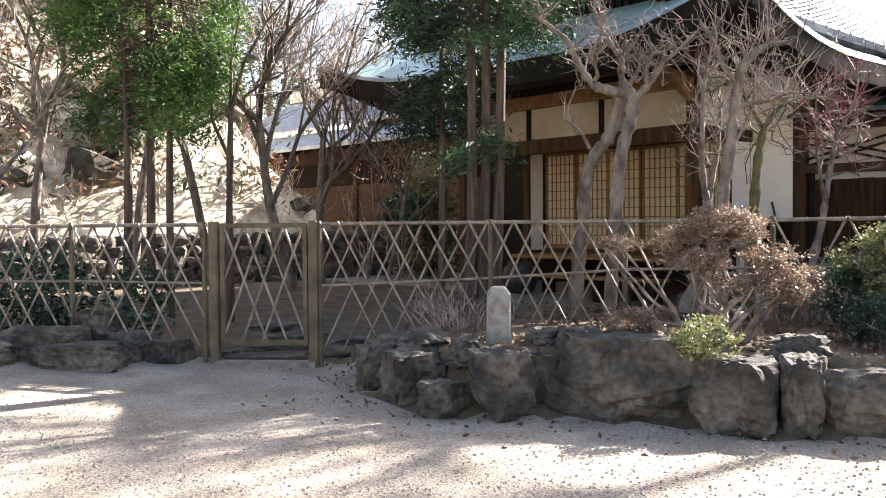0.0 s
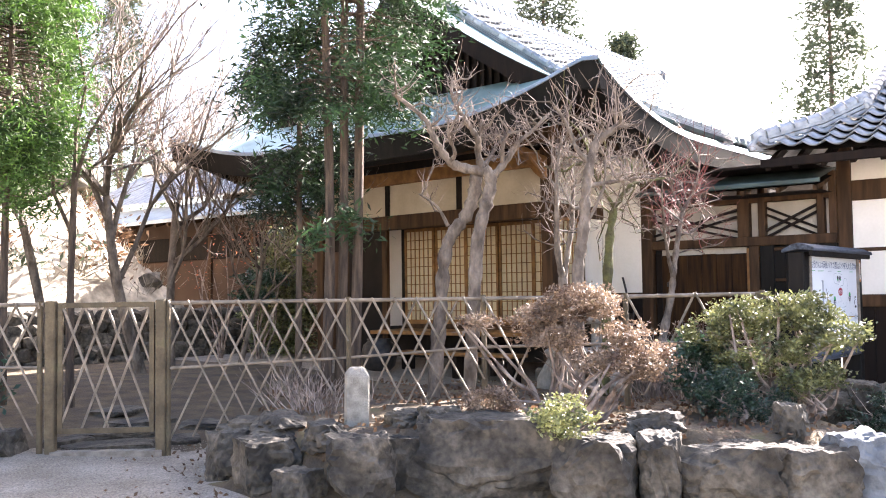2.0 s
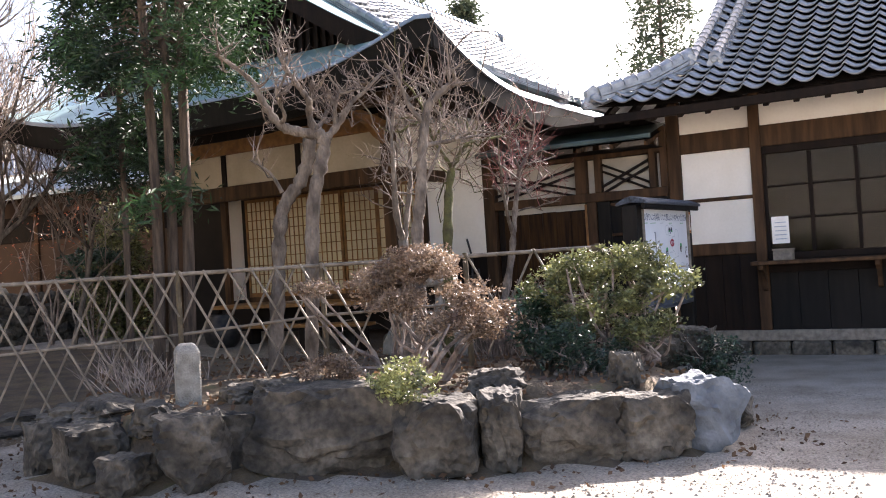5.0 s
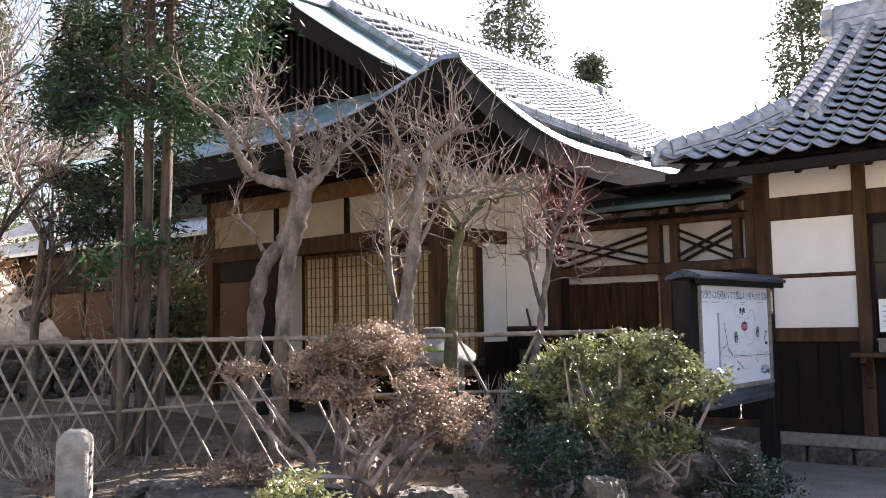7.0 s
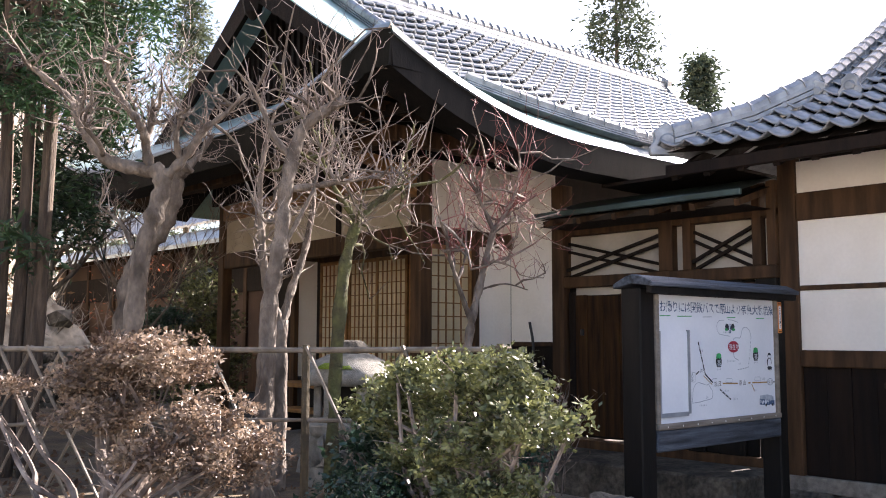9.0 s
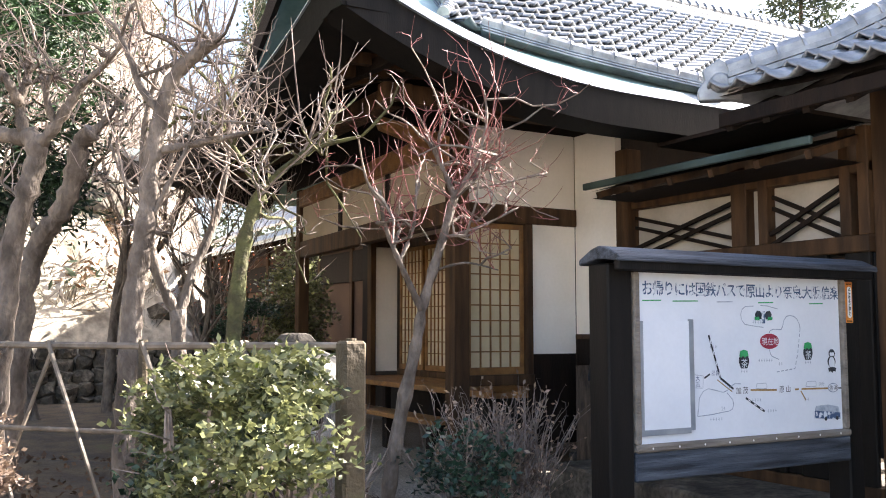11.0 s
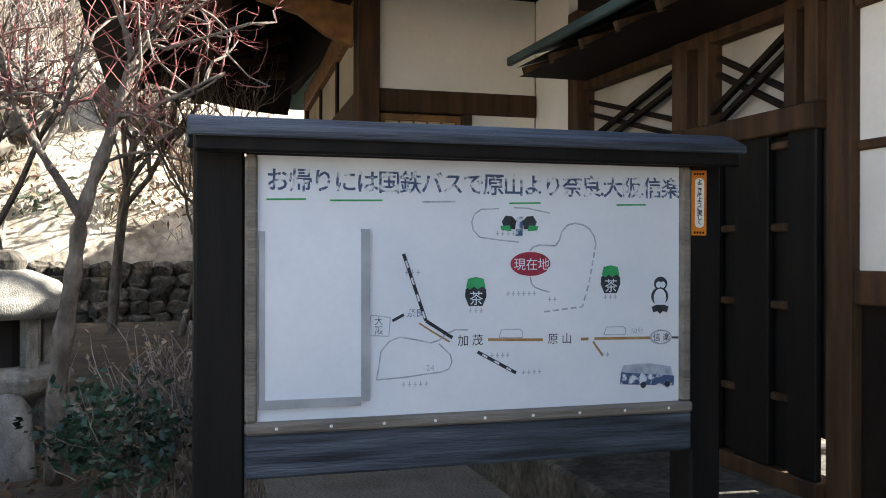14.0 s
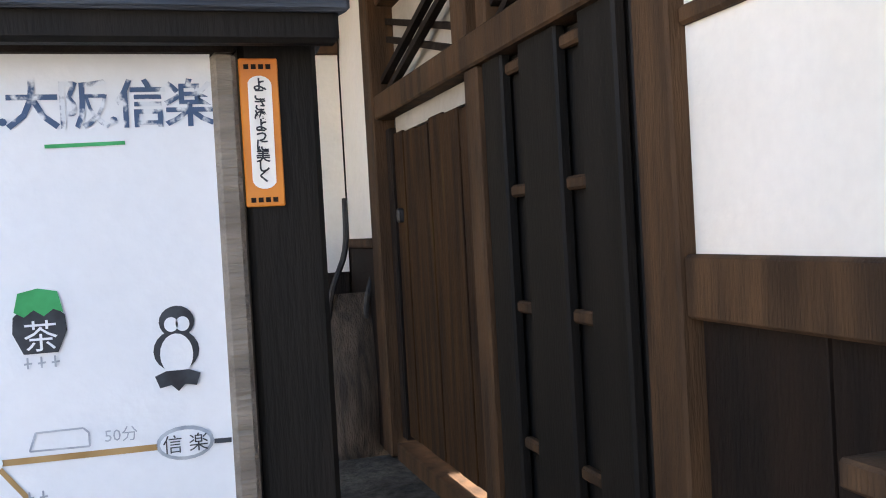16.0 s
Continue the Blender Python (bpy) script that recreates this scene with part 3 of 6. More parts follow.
# ---- the temple house ----
hs = thing("temple_house", "white-walled timber house with paper screens and curved tiled roof", "house", (2, 6, 0.4))
HX, HY = -1.5, 3.63
# solid dark core in place of the shaded rooms
bar("wall_core", 0.0, 6.0, 3.75, 9.0, 0.4, 3.5, VOID, hs, "dark core standing for the unlit rooms")
bar("corner_post", -1.57, -1.40, 3.57, 3.74, 0.45, 3.45, WOOD_BROWN, hs)
bar("post_base_stone", -1.66, -1.30, 3.48, 3.84, 0.2, 0.47, ROCK, hs, bevel=0.04)
# face towards -y
bar("lintel", -1.40, -0.13, 3.59, 3.72, 2.53, 2.70, WOOD_BROWN, hs)
bar("plaster_panel", -1.40, -0.13, 3.63, 3.70, 2.70, 3.45, PLASTER, hs, "white plaster above the lintel", 0)
bar("jamb", -0.73, -0.66, 3.60, 3.70, 1.0, 2.53, WOOD_BROWN, hs)
bar("plaster_panel", -0.66, -0.13, 3.63, 3.70, 1.27, 2.53, PLASTER, hs, "white plaster side panel", 0)
bar("wainscot", -0.66, -0.13, 3.62, 3.70, 0.4, 1.27, WOOD_DARK, hs)
bar("floor_sill", -1.40, -0.66, 3.58, 3.74, 0.98, 1.08, WOOD_BROWN, hs)
bar("side_wall", -0.12, -0.05, 3.0, 3.63, 1.45, 3.45, PLASTER, hs, "white plaster side wall", 0)
bar("side_wainscot", -0.12, -0.04, 3.0, 3.63, 0.35, 1.41, WOOD_DARK, hs)
bar("side_rail", -0.14, -0.04, 3.0, 3.63, 1.41, 1.46, WOOD_BROWN, hs)
bar("front_wall", -0.05, 5.9, 3.0, 3.1, 0.35, 3.45, WOOD_DARK, hs, "dark boarded wall", 0)


def shoji(name, lo, hi, z0, z1, axis, at, cols, rows, parent, label):
    """A paper screen: frame, paper and a lattice of thin bars; axis is the wall's direction."""
    def b(nm, a0, a1, d0, d1, zz0, zz1, m, par, lab="", bv=0.003):
        if axis == "y":
            return bar(nm, at + d0, at + d1, a0, a1, zz0, zz1, m, par, lab, bv)
        return bar(nm, a0, a1, at + d0, at + d1, zz0, zz1, m, par, lab, bv)
    paper = b("paper", lo + 0.03, hi - 0.03, 0.012, 0.016, z0 + 0.03, z1 - 0.03, PAPER, parent, label, 0)
    fr = b("screen_stile", lo, lo + 0.04, -0.012, 0.02, z0, z1, WOOD_GOLD, parent)
    b("screen_stile", hi - 0.04, hi, -0.012, 0.02, z0, z1, WOOD_GOLD, parent)
    b("screen_rail", lo + 0.04, hi - 0.04, -0.012, 0.02, z1 - 0.05, z1, WOOD_GOLD, parent)
    b("screen_rail", lo + 0.04, hi - 0.04, -0.012, 0.02, z0, z0 + 0.07, WOOD_GOLD, parent)
    for i in range(1, cols):
        a = lo + 0.04 + (hi - lo - 0.08) * i / cols
        b("lattice_bar", a - 0.006, a + 0.006, -0.004, 0.012, z0 + 0.07, z1 - 0.05, WOOD_GOLD, parent, bv=0)
    for i in range(1, rows):
        zz = z0 + 0.07 + (z1 - z0 - 0.12) * i / rows
        b("lattice_bar", lo + 0.04, hi - 0.04, -0.002, 0.010, zz - 0.006, zz + 0.006, WOOD_GOLD, parent, bv=0)


shoji("shoji", -1.38, -0.74, 1.08, 2.52, "x", 3.66, 5, 9, hs, "warm yellow translucent paper")
# open porch towards -x: beams between the corner post and the porch post
pa, pb = Vector((-1.47, 3.74, 0)), Vector((-1.18, 8.36, 0))


def span(name, z0, z1, w, material, label="", shift=0.0):
    d = Vector((shift, 0, (z0 + z1) / 2))
    return part(name, Geo().beam(pa + d, pb + d, w, z1 - z0), material, hs, label, bevel=0.008)


span("lintel", 2.50, 2.72, 0.13, WOOD_BROWN)
# plaster over the lintel, with the shade under the eave in its colour
span("plaster_panel", 2.72, 3.20, 0.06, PLASTER_SHADED, "plaster above the porch lintel, coloured darker for porch shade")
span("tie_beam", 3.20, 3.42, 0.18, WOOD_GOLD, "golden-brown squared tie beam")
for f in (0.33, 0.66):
    q = pa.lerp(pb, f)
    part("strut", Geo().beam(q + Vector((-0.02, 0, 2.72)), q + Vector((-0.02, 0, 3.20)), 0.07, 0.09, (0, 1, 0)), WOOD_DARK, hs)
part("carved_bracket", Geo().add([(-1.6 - x, y, z) for y in (3.60, 3.68) for x, z in ((0, 3.0), (0.0, 3.3), (0.75, 3.42), (0.7, 3.3), (0.4, 3.22), (0.2, 3.08))],
                                 [(0, 1, 2, 3, 4, 5), (11, 10, 9, 8, 7, 6)] + [(i, 6 + i, 6 + (i + 1) % 6, (i + 1) % 6) for i in range(6)]), WOOD_GOLD, hs, "carved golden-brown bracket")
SX = -0.08
bar("inner_lintel", SX - 0.05, SX + 0.06, 3.75, 7.56, 2.60, 2.72, WOOD_BROWN, hs)
# same darkened plaster: porch shade painted in above the screens
bar("plaster_panel", SX, SX + 0.06, 3.75, 7.56, 2.72, 3.45, PLASTER_SHADED, hs, "plaster above the screens, coloured darker for porch shade", 0)
bar("screen_sill", SX - 0.06, SX + 0.08, 3.75, 7.56, 0.90, 0.98, WOOD_BROWN, hs)
for i in range(5):
    y0 = 4.20 + i * 0.665
    shoji("shoji", y0, y0 + 0.66, 0.98, 2.60, "y", SX - 0.03 + 0.03 * (i % 2), 6, 10, hs, "warm yellow translucent paper")
bar("plaster_panel", -0.46, SX - 0.05, 7.58, 7.64, 0.95, 2.62, PLASTER, hs, "narrow white plaster panel", 0)
bar("panel_post", -0.54, -0.46, 7.55, 7.67, 0.40, 3.30, WOOD_BROWN, hs)
bar("panel_rail", -0.46, SX, 7.57, 7.66, 2.62, 2.75, WOOD_BROWN, hs)
bar("porch_deck", -1.02, SX - 0.06, 3.80, 7.50, 0.84, 0.90, WOOD_GOLD, hs, "worn golden-brown porch boards")
for y in (3.9, 5.0, 6.2, 7.4):
    bar("deck_leg", -0.98, -0.90, y, y + 0.08, 0.25, 0.84, WOOD_DARK, hs)
pp = thing("porch_post", "dark squared porch post on a stone base", "post", (-1.18, 8.43, 0.4))
bar("shaft", -1.255, -1.105, 8.36, 8.51, 0.38, 3.45, WOOD_BROWN, pp)
bar("base", -1.34, -1.02, 8.28, 8.59, 0.2, 0.39, ROCK, pp, bevel=0.03)
st = thing("entrance_step", "weathered plank step below the porch deck", "step", (-1.3, 5.2, 0.3))
bar("tread", -1.40, -1.10, 4.3, 6.6, 0.56, 0.61, WOOD_GOLD, st)
for y in (4.4, 5.4, 6.4):
    bar("support", -1.36, -1.14, y, y + 0.1, 0.05, 0.56, WOOD_DARK, st)

# roof of the house: eave at y = 1.7 and x = -3.5, ridge along x at y = 5.6
H_EY, H_EX, H_EZ, H_RY, H_RZ = 1.70, -3.50, 3.42, 5.6, 5.85
VERGE = -2.42


def prof(s):
    return 0.82 * s + 0.18 * s * s


def lift(x, y):
    a = max(0, (-1.0 - x) / 2.5) ** 2.2
    b = max(0, 1 - min(abs(y - H_EY), abs(9.5 - y)) / 2.6) ** 2
    return 0.56 * a * b


def h_main(x, y):
    s = 1 - abs(y - H_RY) / (H_RY - H_EY)
    return H_EZ + (H_RZ - H_EZ) * prof(max(0, s)) + lift(x, y)


def h_skirt(x, y):
    s = (x - H_EX) / (H_RY - H_EY)
    return H_EZ + 0.12 + (H_RZ - H_EZ) * prof(max(0, s)) + lift(x, y)


def h_any(x, y):
    return h_main(x, y) if x > VERGE else min(h_main(x, y), h_skirt(x, y))


def slab(fn, n1, n2, thick):
    """A sheet with its underside and rim."""
    q = Geo().sheet(n1, n2, fn)
    k = len(q.v)
    q.v += [(x, y, z - thick) for x, y, z in q.v]
    q.f += [tuple(i + k for i in f[::-1]) for f in q.f]
    w2 = n2 + 1
    rim = [i * w2 for i in range(n1 + 1)] + [n1 * w2 + j for j in range(1, w2)] + [i * w2 + n2 for i in range(n1 - 1, -1, -1)] + [j for j in range(n2 - 1, 0, -1)]
    for i in range(len(rim)):
        a, b = rim[i], rim[(i + 1) % len(rim)]
        q.f.append((b, a, a + k, b + k))
    return q


part("main_slope", slab(lambda a, b: (VERGE + 8.4 * a, H_EY + 7.8 * b, h_main(VERGE + 8.4 * a, H_EY + 7.8 * b)), 30, 40, 0.05), COPPER, hs, "green patinated copper sheet", smooth=False)
part("skirt_slope", slab(lambda a, b: (H_EX + (VERGE + 0.25 - H_EX) * a, H_EY + 7.8 * b, min(h_main(H_EX + (VERGE + 0.25 - H_EX) * a, H_EY + 7.8 * b), h_skirt(H_EX + (VERGE + 0.25 - H_EX) * a, H_EY + 7.8 * b)) - 0.004), 12, 40, 0.05), COPPER, hs, "green patinated copper sheet")
for lip, run in ((0.6, lambda f, d: (H_EX - 0.02 + 9.42 * f, H_EY - d, h_any(H_EX + 9.4 * f, H_EY))), (0.35, lambda f, d: (H_EX - d, H_EY - 0.02 + 7.74 * f, h_any(H_EX, H_EY + 7.7 * f)))):
    def edge(f, d, drop):
        x, y, z = run(f, d)
        return x, y, z - drop
    part("copper_lip", Geo().sheet(40, 3, lambda a, b: edge(a, 0.10 * lip * b, 0.16 * lip * b * b - 0.012)).sheet(40, 1, lambda a, b: edge(a, 0.10 * lip * (1 - b), 0.16 * lip - 0.012)), COPPER_GREY, hs, "bright rolled copper roof edge", smooth=True)
    part("eave_fascia", Geo().sheet(40, 1, lambda a, b: edge(a, 0.05 * lip - 0.03 * b, 0.16 * lip - 0.015 + (0.36 - 0.16 * lip) * b)).sheet(40, 1, lambda a, b: edge(a, 0.02 - 0.35 * b, 0.345)), WOOD_BLACK, hs, "thick dark eave board")
part("soffit", Geo().sheet(30, 12, lambda a, b: (H_EX + 0.15 + 9.2 * a, H_EY + 0.15 + 1.9 * b, h_any(H_EX + 0.15 + 9.2 * a, H_EY + 0.15 + 1.9 * b) - 0.22)), WOOD_DARK, hs)
part("soffit", Geo().sheet(10, 30, lambda a, b: (H_EX + 0.15 + 2.0 * a, H_EY + 0.15 + 7.5 * b, min(h_main(H_EX + 0.15 + 2.0 * a, H_EY + 0.15 + 7.5 * b), h_skirt(H_EX + 0.15 + 2.0 * a, H_EY + 0.15 + 7.5 * b)) - 0.23)), WOOD_DARK, hs)
for k in range(28):
    x = -2.9 + k * 0.3
    part("rafter", Geo().beam((x, H_EY + 0.2, h_any(x, H_EY + 0.2) - 0.30), (x, 3.7, h_any(x, 3.7) - 0.30), 0.07, 0.09), WOOD_DARK, hs)
for k in range(22):
    y = 2.2 + k * 0.3
    part("rafter", Geo().beam((H_EX + 0.2, y, h_any(H_EX + 0.2, y) - 0.31), (-1.5, y, min(h_main(-1.5, y), h_skirt(-1.5, y)) - 0.31), 0.07, 0.09), WOOD_BROWN, hs)
bar("eave_purlin", -2.7, 5.8, 2.72, 2.86, 3.32, 3.48, WOOD_BROWN, hs)
bar("eave_purlin", -2.62, -2.46, 2.7, 9.0, 3.32, 3.48, WOOD_BROWN, hs)
bar("eave_closing_board", -1.44, -1.38, 3.70, 8.4, 3.40, 4.35, WOOD_DARK, hs)
bar("eave_closing_board", -1.38, 5.8, 3.64, 3.70, 3.45, 4.30, WOOD_DARK, hs)
# gable end
g = Geo()
gy_ = np.linspace(3.2, 8.0, 17)
g.v = [(-2.0, y, 3.75) for y in gy_] + [(-2.0, y, h_main(-2.0, y) - 0.05) for y in gy_]
g.f = [(i, i + 1, 18 + i, 17 + i) for i in range(16)]
part("gable_wall", g, WOOD_DARK, hs)
for y in np.arange(3.9, 7.4, 0.13):
    part("gable_slat", Geo().box(-2.06, -2.02, y, y + 0.05, 3.95, h_main(-2, y) - 0.25), WOOD_DARK, hs)
for sg in (-1, 1):
    g = Geo().sheet(1, 24, lambda a, b: (VERGE - 0.03, H_RY + sg * (0.05 + 3.0 * b), h_main(VERGE, H_RY + sg * 3.0 * b) - 0.04 - (0.34 - 0.08 * math.sin(b * 3.1)) * a))
    g.sheet(1, 24, lambda a, b: (VERGE + 0.03, H_RY + sg * (0.05 + 3.0 * b), h_main(VERGE, H_RY + sg * 3.0 * b) - 0.04 - (0.34 - 0.08 * math.sin(b * 3.1)) * a))
    g.sheet(1, 24, lambda a, b: (VERGE - 0.03 + 0.06 * a, H_RY + sg * (0.05 + 3.0 * b), h_main(VERGE, H_RY + sg * 3.0 * b) - 0.38 + 0.08 * math.sin(b * 3.1)))
    part("barge_board", g, WOOD_DARK, hs, "dark curved barge board")
part("gable_pendant", Geo().lathe([(0.02, -0.5), (0.1, -0.42), (0.14, -0.25), (0.1, -0.1), (0.03, 0.0)], 8, (VERGE - 0.04, H_RY, 5.75)), WOOD_DARK, hs)


def tile_edge(x):
    return H_EY + 0.06 + 0.85 * max(0, min(1, (-0.2 - x) / 1.9)) ** 1.2


def verge_x(y):
    return -1.45 - 0.7 * max(0, (4.2 - y) / 1.45) ** 1.6


def h_surface(u, v):
    y = tile_edge(u) + v
    o = Vector((u, y, h_main(u, y) + 0.03))
    return o, Vector((1, 0, h_main(u + 0.5, y) - h_main(u - 0.5, y))), Vector((0, 0.1, h_main(u, y + 0.1) - h_main(u, y)))


lay_tiles(h_surface, [-1.96 + 0.262 * i for i in range(30)], [0.2 * j for j in range(20)],
          lambda u, v: tile_edge(u) + v < H_RY - 0.12 and u > verge_x(tile_edge(u) + v) + 0.1, lambda u, v: u < 3.0, hs, "roof_tiles_rest")
pts = [(-1.95 + 0.33 * i, tile_edge(-1.95 + 0.33 * i) - 0.06, h_main(-1.95 + 0.33 * i, tile_edge(-1.95 + 0.33 * i)) + 0.03) for i in range(7)]
ridge("edge_bank", pts, hs, 0.17, 0.08)
ridge("edge_bank", [(verge_x(y), y, h_main(verge_x(y), y) + 0.03) for y in (2.75, 3.0, 3.3, 3.65, 4.0, 4.6, 5.2, 5.55)], hs, 0.17, 0.08)
ridge("main_ridge", [(-2.2, 5.6, 5.8), (1.0, 5.6, 5.8), (5.8, 5.6, 5.8)], hs, 0.32, 0.22)
end_tile("ridge_end_tile", (5.85, 5.6, 5.72), radians(90), hs, 1.1)
end_tile("ridge_end_tile", (-2.3, 5.6, 5.85), radians(-90), hs, 1.0)
end_tile("ridge_end_tile", (-0.05, 1.72, 3.42), radians(-20), hs, 0.45)

# ---- low wing behind the garden ----
wg = thing("rear_wing", "low earth-coloured wing with grey tiled and metal roof", "building", (2, 14, 0.4))
bar("wall", 0.9, 1.05, 9.6, 21, 0.3, 3.3, PLASTER_TAN, wg, "ochre earthen wall", 0)
bar("wainscot", 0.86, 0.9, 9.6, 21, 0.3, 1.2, WOOD_BROWN, wg)
for k in range(8):
    bar("post", 0.85, 0.98, 9.8 + 1.5 * k, 9.92 + 1.5 * k, 0.3, 3.3, WOOD_BROWN, wg)
bar("window_band", 0.86, 0.92, 9.6, 21, 2.35, 2.9, WOOD_DARK, wg, "dark timber window band")
part("eave_roof", slab(lambda a, b: (0.0 + 1.3 * a, 9.2 + 12 * b, 3.25 + 0.5 * a), 6, 24, 0.08), COPPER_GREY, wg, "smooth grey metal eave roof")
g = slab(lambda a, b: (1.1 + 2.4 * a, 9.4 + 11.6 * b, 3.85 + 1.25 * a + 0.035 * abs(math.sin(b * 130))), 12, 200, 0.05)
part("tiled_slope", g, TILE, wg, "grey tiled slope")
ridge("main_ridge", [(3.5, 9.4, 5.1), (3.5, 21, 5.1)], wg, 0.3, 0.3)
for k in range(24):
    y = 9.3 + 0.5 * k
    part("rafter", Geo().beam((0.05, y, 3.12), (1.0, y, 3.45), 0.06, 0.08), WOOD_BROWN, wg)
w2 = thing("upper_wing", "taller rear wing with a pale copper-edged roof", "building", (5, 14, 0.4))
bar("wall", 4.0, 4.15, 10, 18, 0.4, 5.6, PLASTER_TAN, w2, "ochre plaster wall", 0)
part("roof_slope", slab(lambda a, b: (2.6 + 3.0 * a, 9.6 + 7.4 * b, 5.35 + 1.4 * a + 0.25 * (abs(b - 0.5) * 2) ** 3), 8, 20, 0.12), COPPER, w2, "pale green copper roof")
ridge("main_ridge", [(5.6, 9.6, 6.8), (5.6, 17, 6.8)], w2, 0.3, 0.3)

# ---- notice board ----
bd = thing("notice_board", "black-framed white painted route map board with a small roof", "notice board", (-1.88, -0.1, 0.0))
BY = -0.16
for x0, x1 in ((-2.86, -2.70), (-1.055, -0.925)):
    bar("post", x0, x1, BY - 0.01, BY + 0.15, -0.05, 1.84, WOOD_BLACK, bd, bevel=0.01)
bar("panel", -2.66, -1.10, BY, BY + 0.02, 0.925, 1.80, BOARD_WHITE, bd, "white painted sheet with faded blue lettering", 0)
bar("frame_rail", -2.70, -1.055, BY - 0.025, BY + 0.03, 1.80, 1.84, WOOD_DARK, bd)
bar("frame_rail", -2.70, -1.055, BY - 0.03, BY + 0.03, 0.885, 0.925, WOOD_GREY, bd)
bar("frame_stile", -1.10, -1.06, BY - 0.025, BY + 0.03, 0.925, 1.80, WOOD_GREY, bd)
bar("frame_stile", -2.70, -2.66, BY - 0.025, BY + 0.03, 0.925, 1.80, WOOD_GREY, bd)
bar("lower_board", -2.70, -1.055, BY - 0.02, BY + 0.03, 0.74, 0.885, WOOD_CAP, bd, "weathered grey-black lower board")
g = Geo()
capp = [(-0.12, 1.845), (-0.12, 1.875), (-0.02, 1.920), (0.04, 1.930), (0.10, 1.915), (0.20, 1.865), (0.20, 1.835), (0.04, 1.865)]
k = len(capp)
g.add([(x, BY + y, z) for x in (-2.88, -0.885) for y, z in capp], [tuple(range(k)), tuple(range(k, 2 * k))[::-1]] + [(i, k + i, k + (i + 1) % k, (i + 1) % k) for i in range(k)])
part("cap_roof", g, WOOD_CAP, bd, "split and bleached dark timber cap", bevel=0.006)
bar("cap_front", -2.865, -0.90, BY - 0.10, BY - 0.06, 1.80, 1.86, WOOD_BLACK, bd)


def flat(name, outline, depth, material, parent, label=""):
    """A painted shape on the board, from its outline in board metres (x, z)."""
    g = Geo()
    g.add([(x, BY - depth, z) for x, z in outline], [tuple(range(len(outline)))])
    return part(name, g, material, parent, label)


def oval(cx, cz, rx, rz, n=20):
    return [(cx + rx * math.cos(2 * math.pi * i / n), cz + rz * math.sin(2 * math.pi * i / n)) for i in range(n)]


def stroke(name, pts, width, material, parent, depth=0.002, dash=None):
    g = Geo()
    for i in range(len(pts) - 1):
        if dash and i % dash == dash - 1:
            continue
        (x0, z0), (x1, z1) = pts[i], pts[i + 1]
        d = math.hypot(x1 - x0, z1 - z0) or 1
        nx, nz = -(z1 - z0) / d * width / 2, (x1 - x0) / d * width / 2
        g.add([(x0 + nx, BY - depth, z0 + nz), (x0 - nx, BY - depth, z0 - nz), (x1 - nx, BY - depth, z1 - nz), (x1 + nx, BY - depth, z1 + nz)], [(0, 1, 2, 3)])
    return part(name, g, material, parent)


def words(name, text, x, z, size, material, parent, depth=0.002, y=None, spacing=1.0, bold=0.0):
    """Writing that stands upright facing -y, its left end at x, as a mesh."""
    cu = bpy.data.curves.new(name, "FONT")
    cu.body, cu.size, cu.space_character = text, size, spacing
    cu.resolution_u, cu.offset = 2, bold
    tmp = bpy.data.objects.new(name, cu)
    scene.collection.objects.link(tmp)
    bpy.context.view_layer.update()
    me = bpy.data.meshes.new_from_object(tmp.evaluated_get(bpy.context.evaluated_depsgraph_get()))
    bpy.data.objects.remove(tmp)
    bpy.data.curves.remove(cu)
    me.transform(Matrix.Translation((x, (BY if y is None else y) - depth, z)) @ Matrix.Rotation(radians(90), 4, "X"))
    me.materials.clear()
    me.materials.append(material)
    ob = new(name, me)
    ob.parent = parent
    ob.location = -parent.location
    return ob


def arc(cx, cz, rx, rz, a0, a1, n=16):
    return [(cx + rx * math.cos(radians(a0 + (a1 - a0) * i / n)), cz + rz * math.sin(radians(a0 + (a1 - a0) * i / n))) for i in range(n + 1)]


words("heading", "お帰りには国鉄バスで原山より奈良.大阪.信楽", -2.635, 1.69, 0.082, INK_BLUE, bd, spacing=0.842, bold=0.0012)
for x0, x1, m_ in ((-2.63, -2.5, INK_GREEN), (-2.42, -2.24, INK_GREEN), (-2.1, -1.98, INK_GREY), (-1.78, -1.66, INK_GREEN), (-1.36, -1.24, INK_GREEN)):
    stroke("underline", [(x0, 1.655), (x1, 1.658)], 0.006, m_, bd)
# pasted blank sheet with a tin edge
bar("blank_sheet", -2.645, -2.30, BY - 0.008, BY - 0.001, 0.98, 1.55, BOARD_WHITE, bd, "blank white sheet in a tin edging", 0)
bar("tin_edge", -2.315, -2.285, BY - 0.012, BY - 0.001, 0.98, 1.56, TIN, bd, bevel=0)
bar("tin_edge", -2.655, -2.315, BY - 0.012, BY - 0.001, 0.965, 0.995, TIN, bd, bevel=0)
bar("tin_edge", -2.655, -2.635, BY - 0.012, BY - 0.001, 0.995, 1.55, TIN, bd, bevel=0)
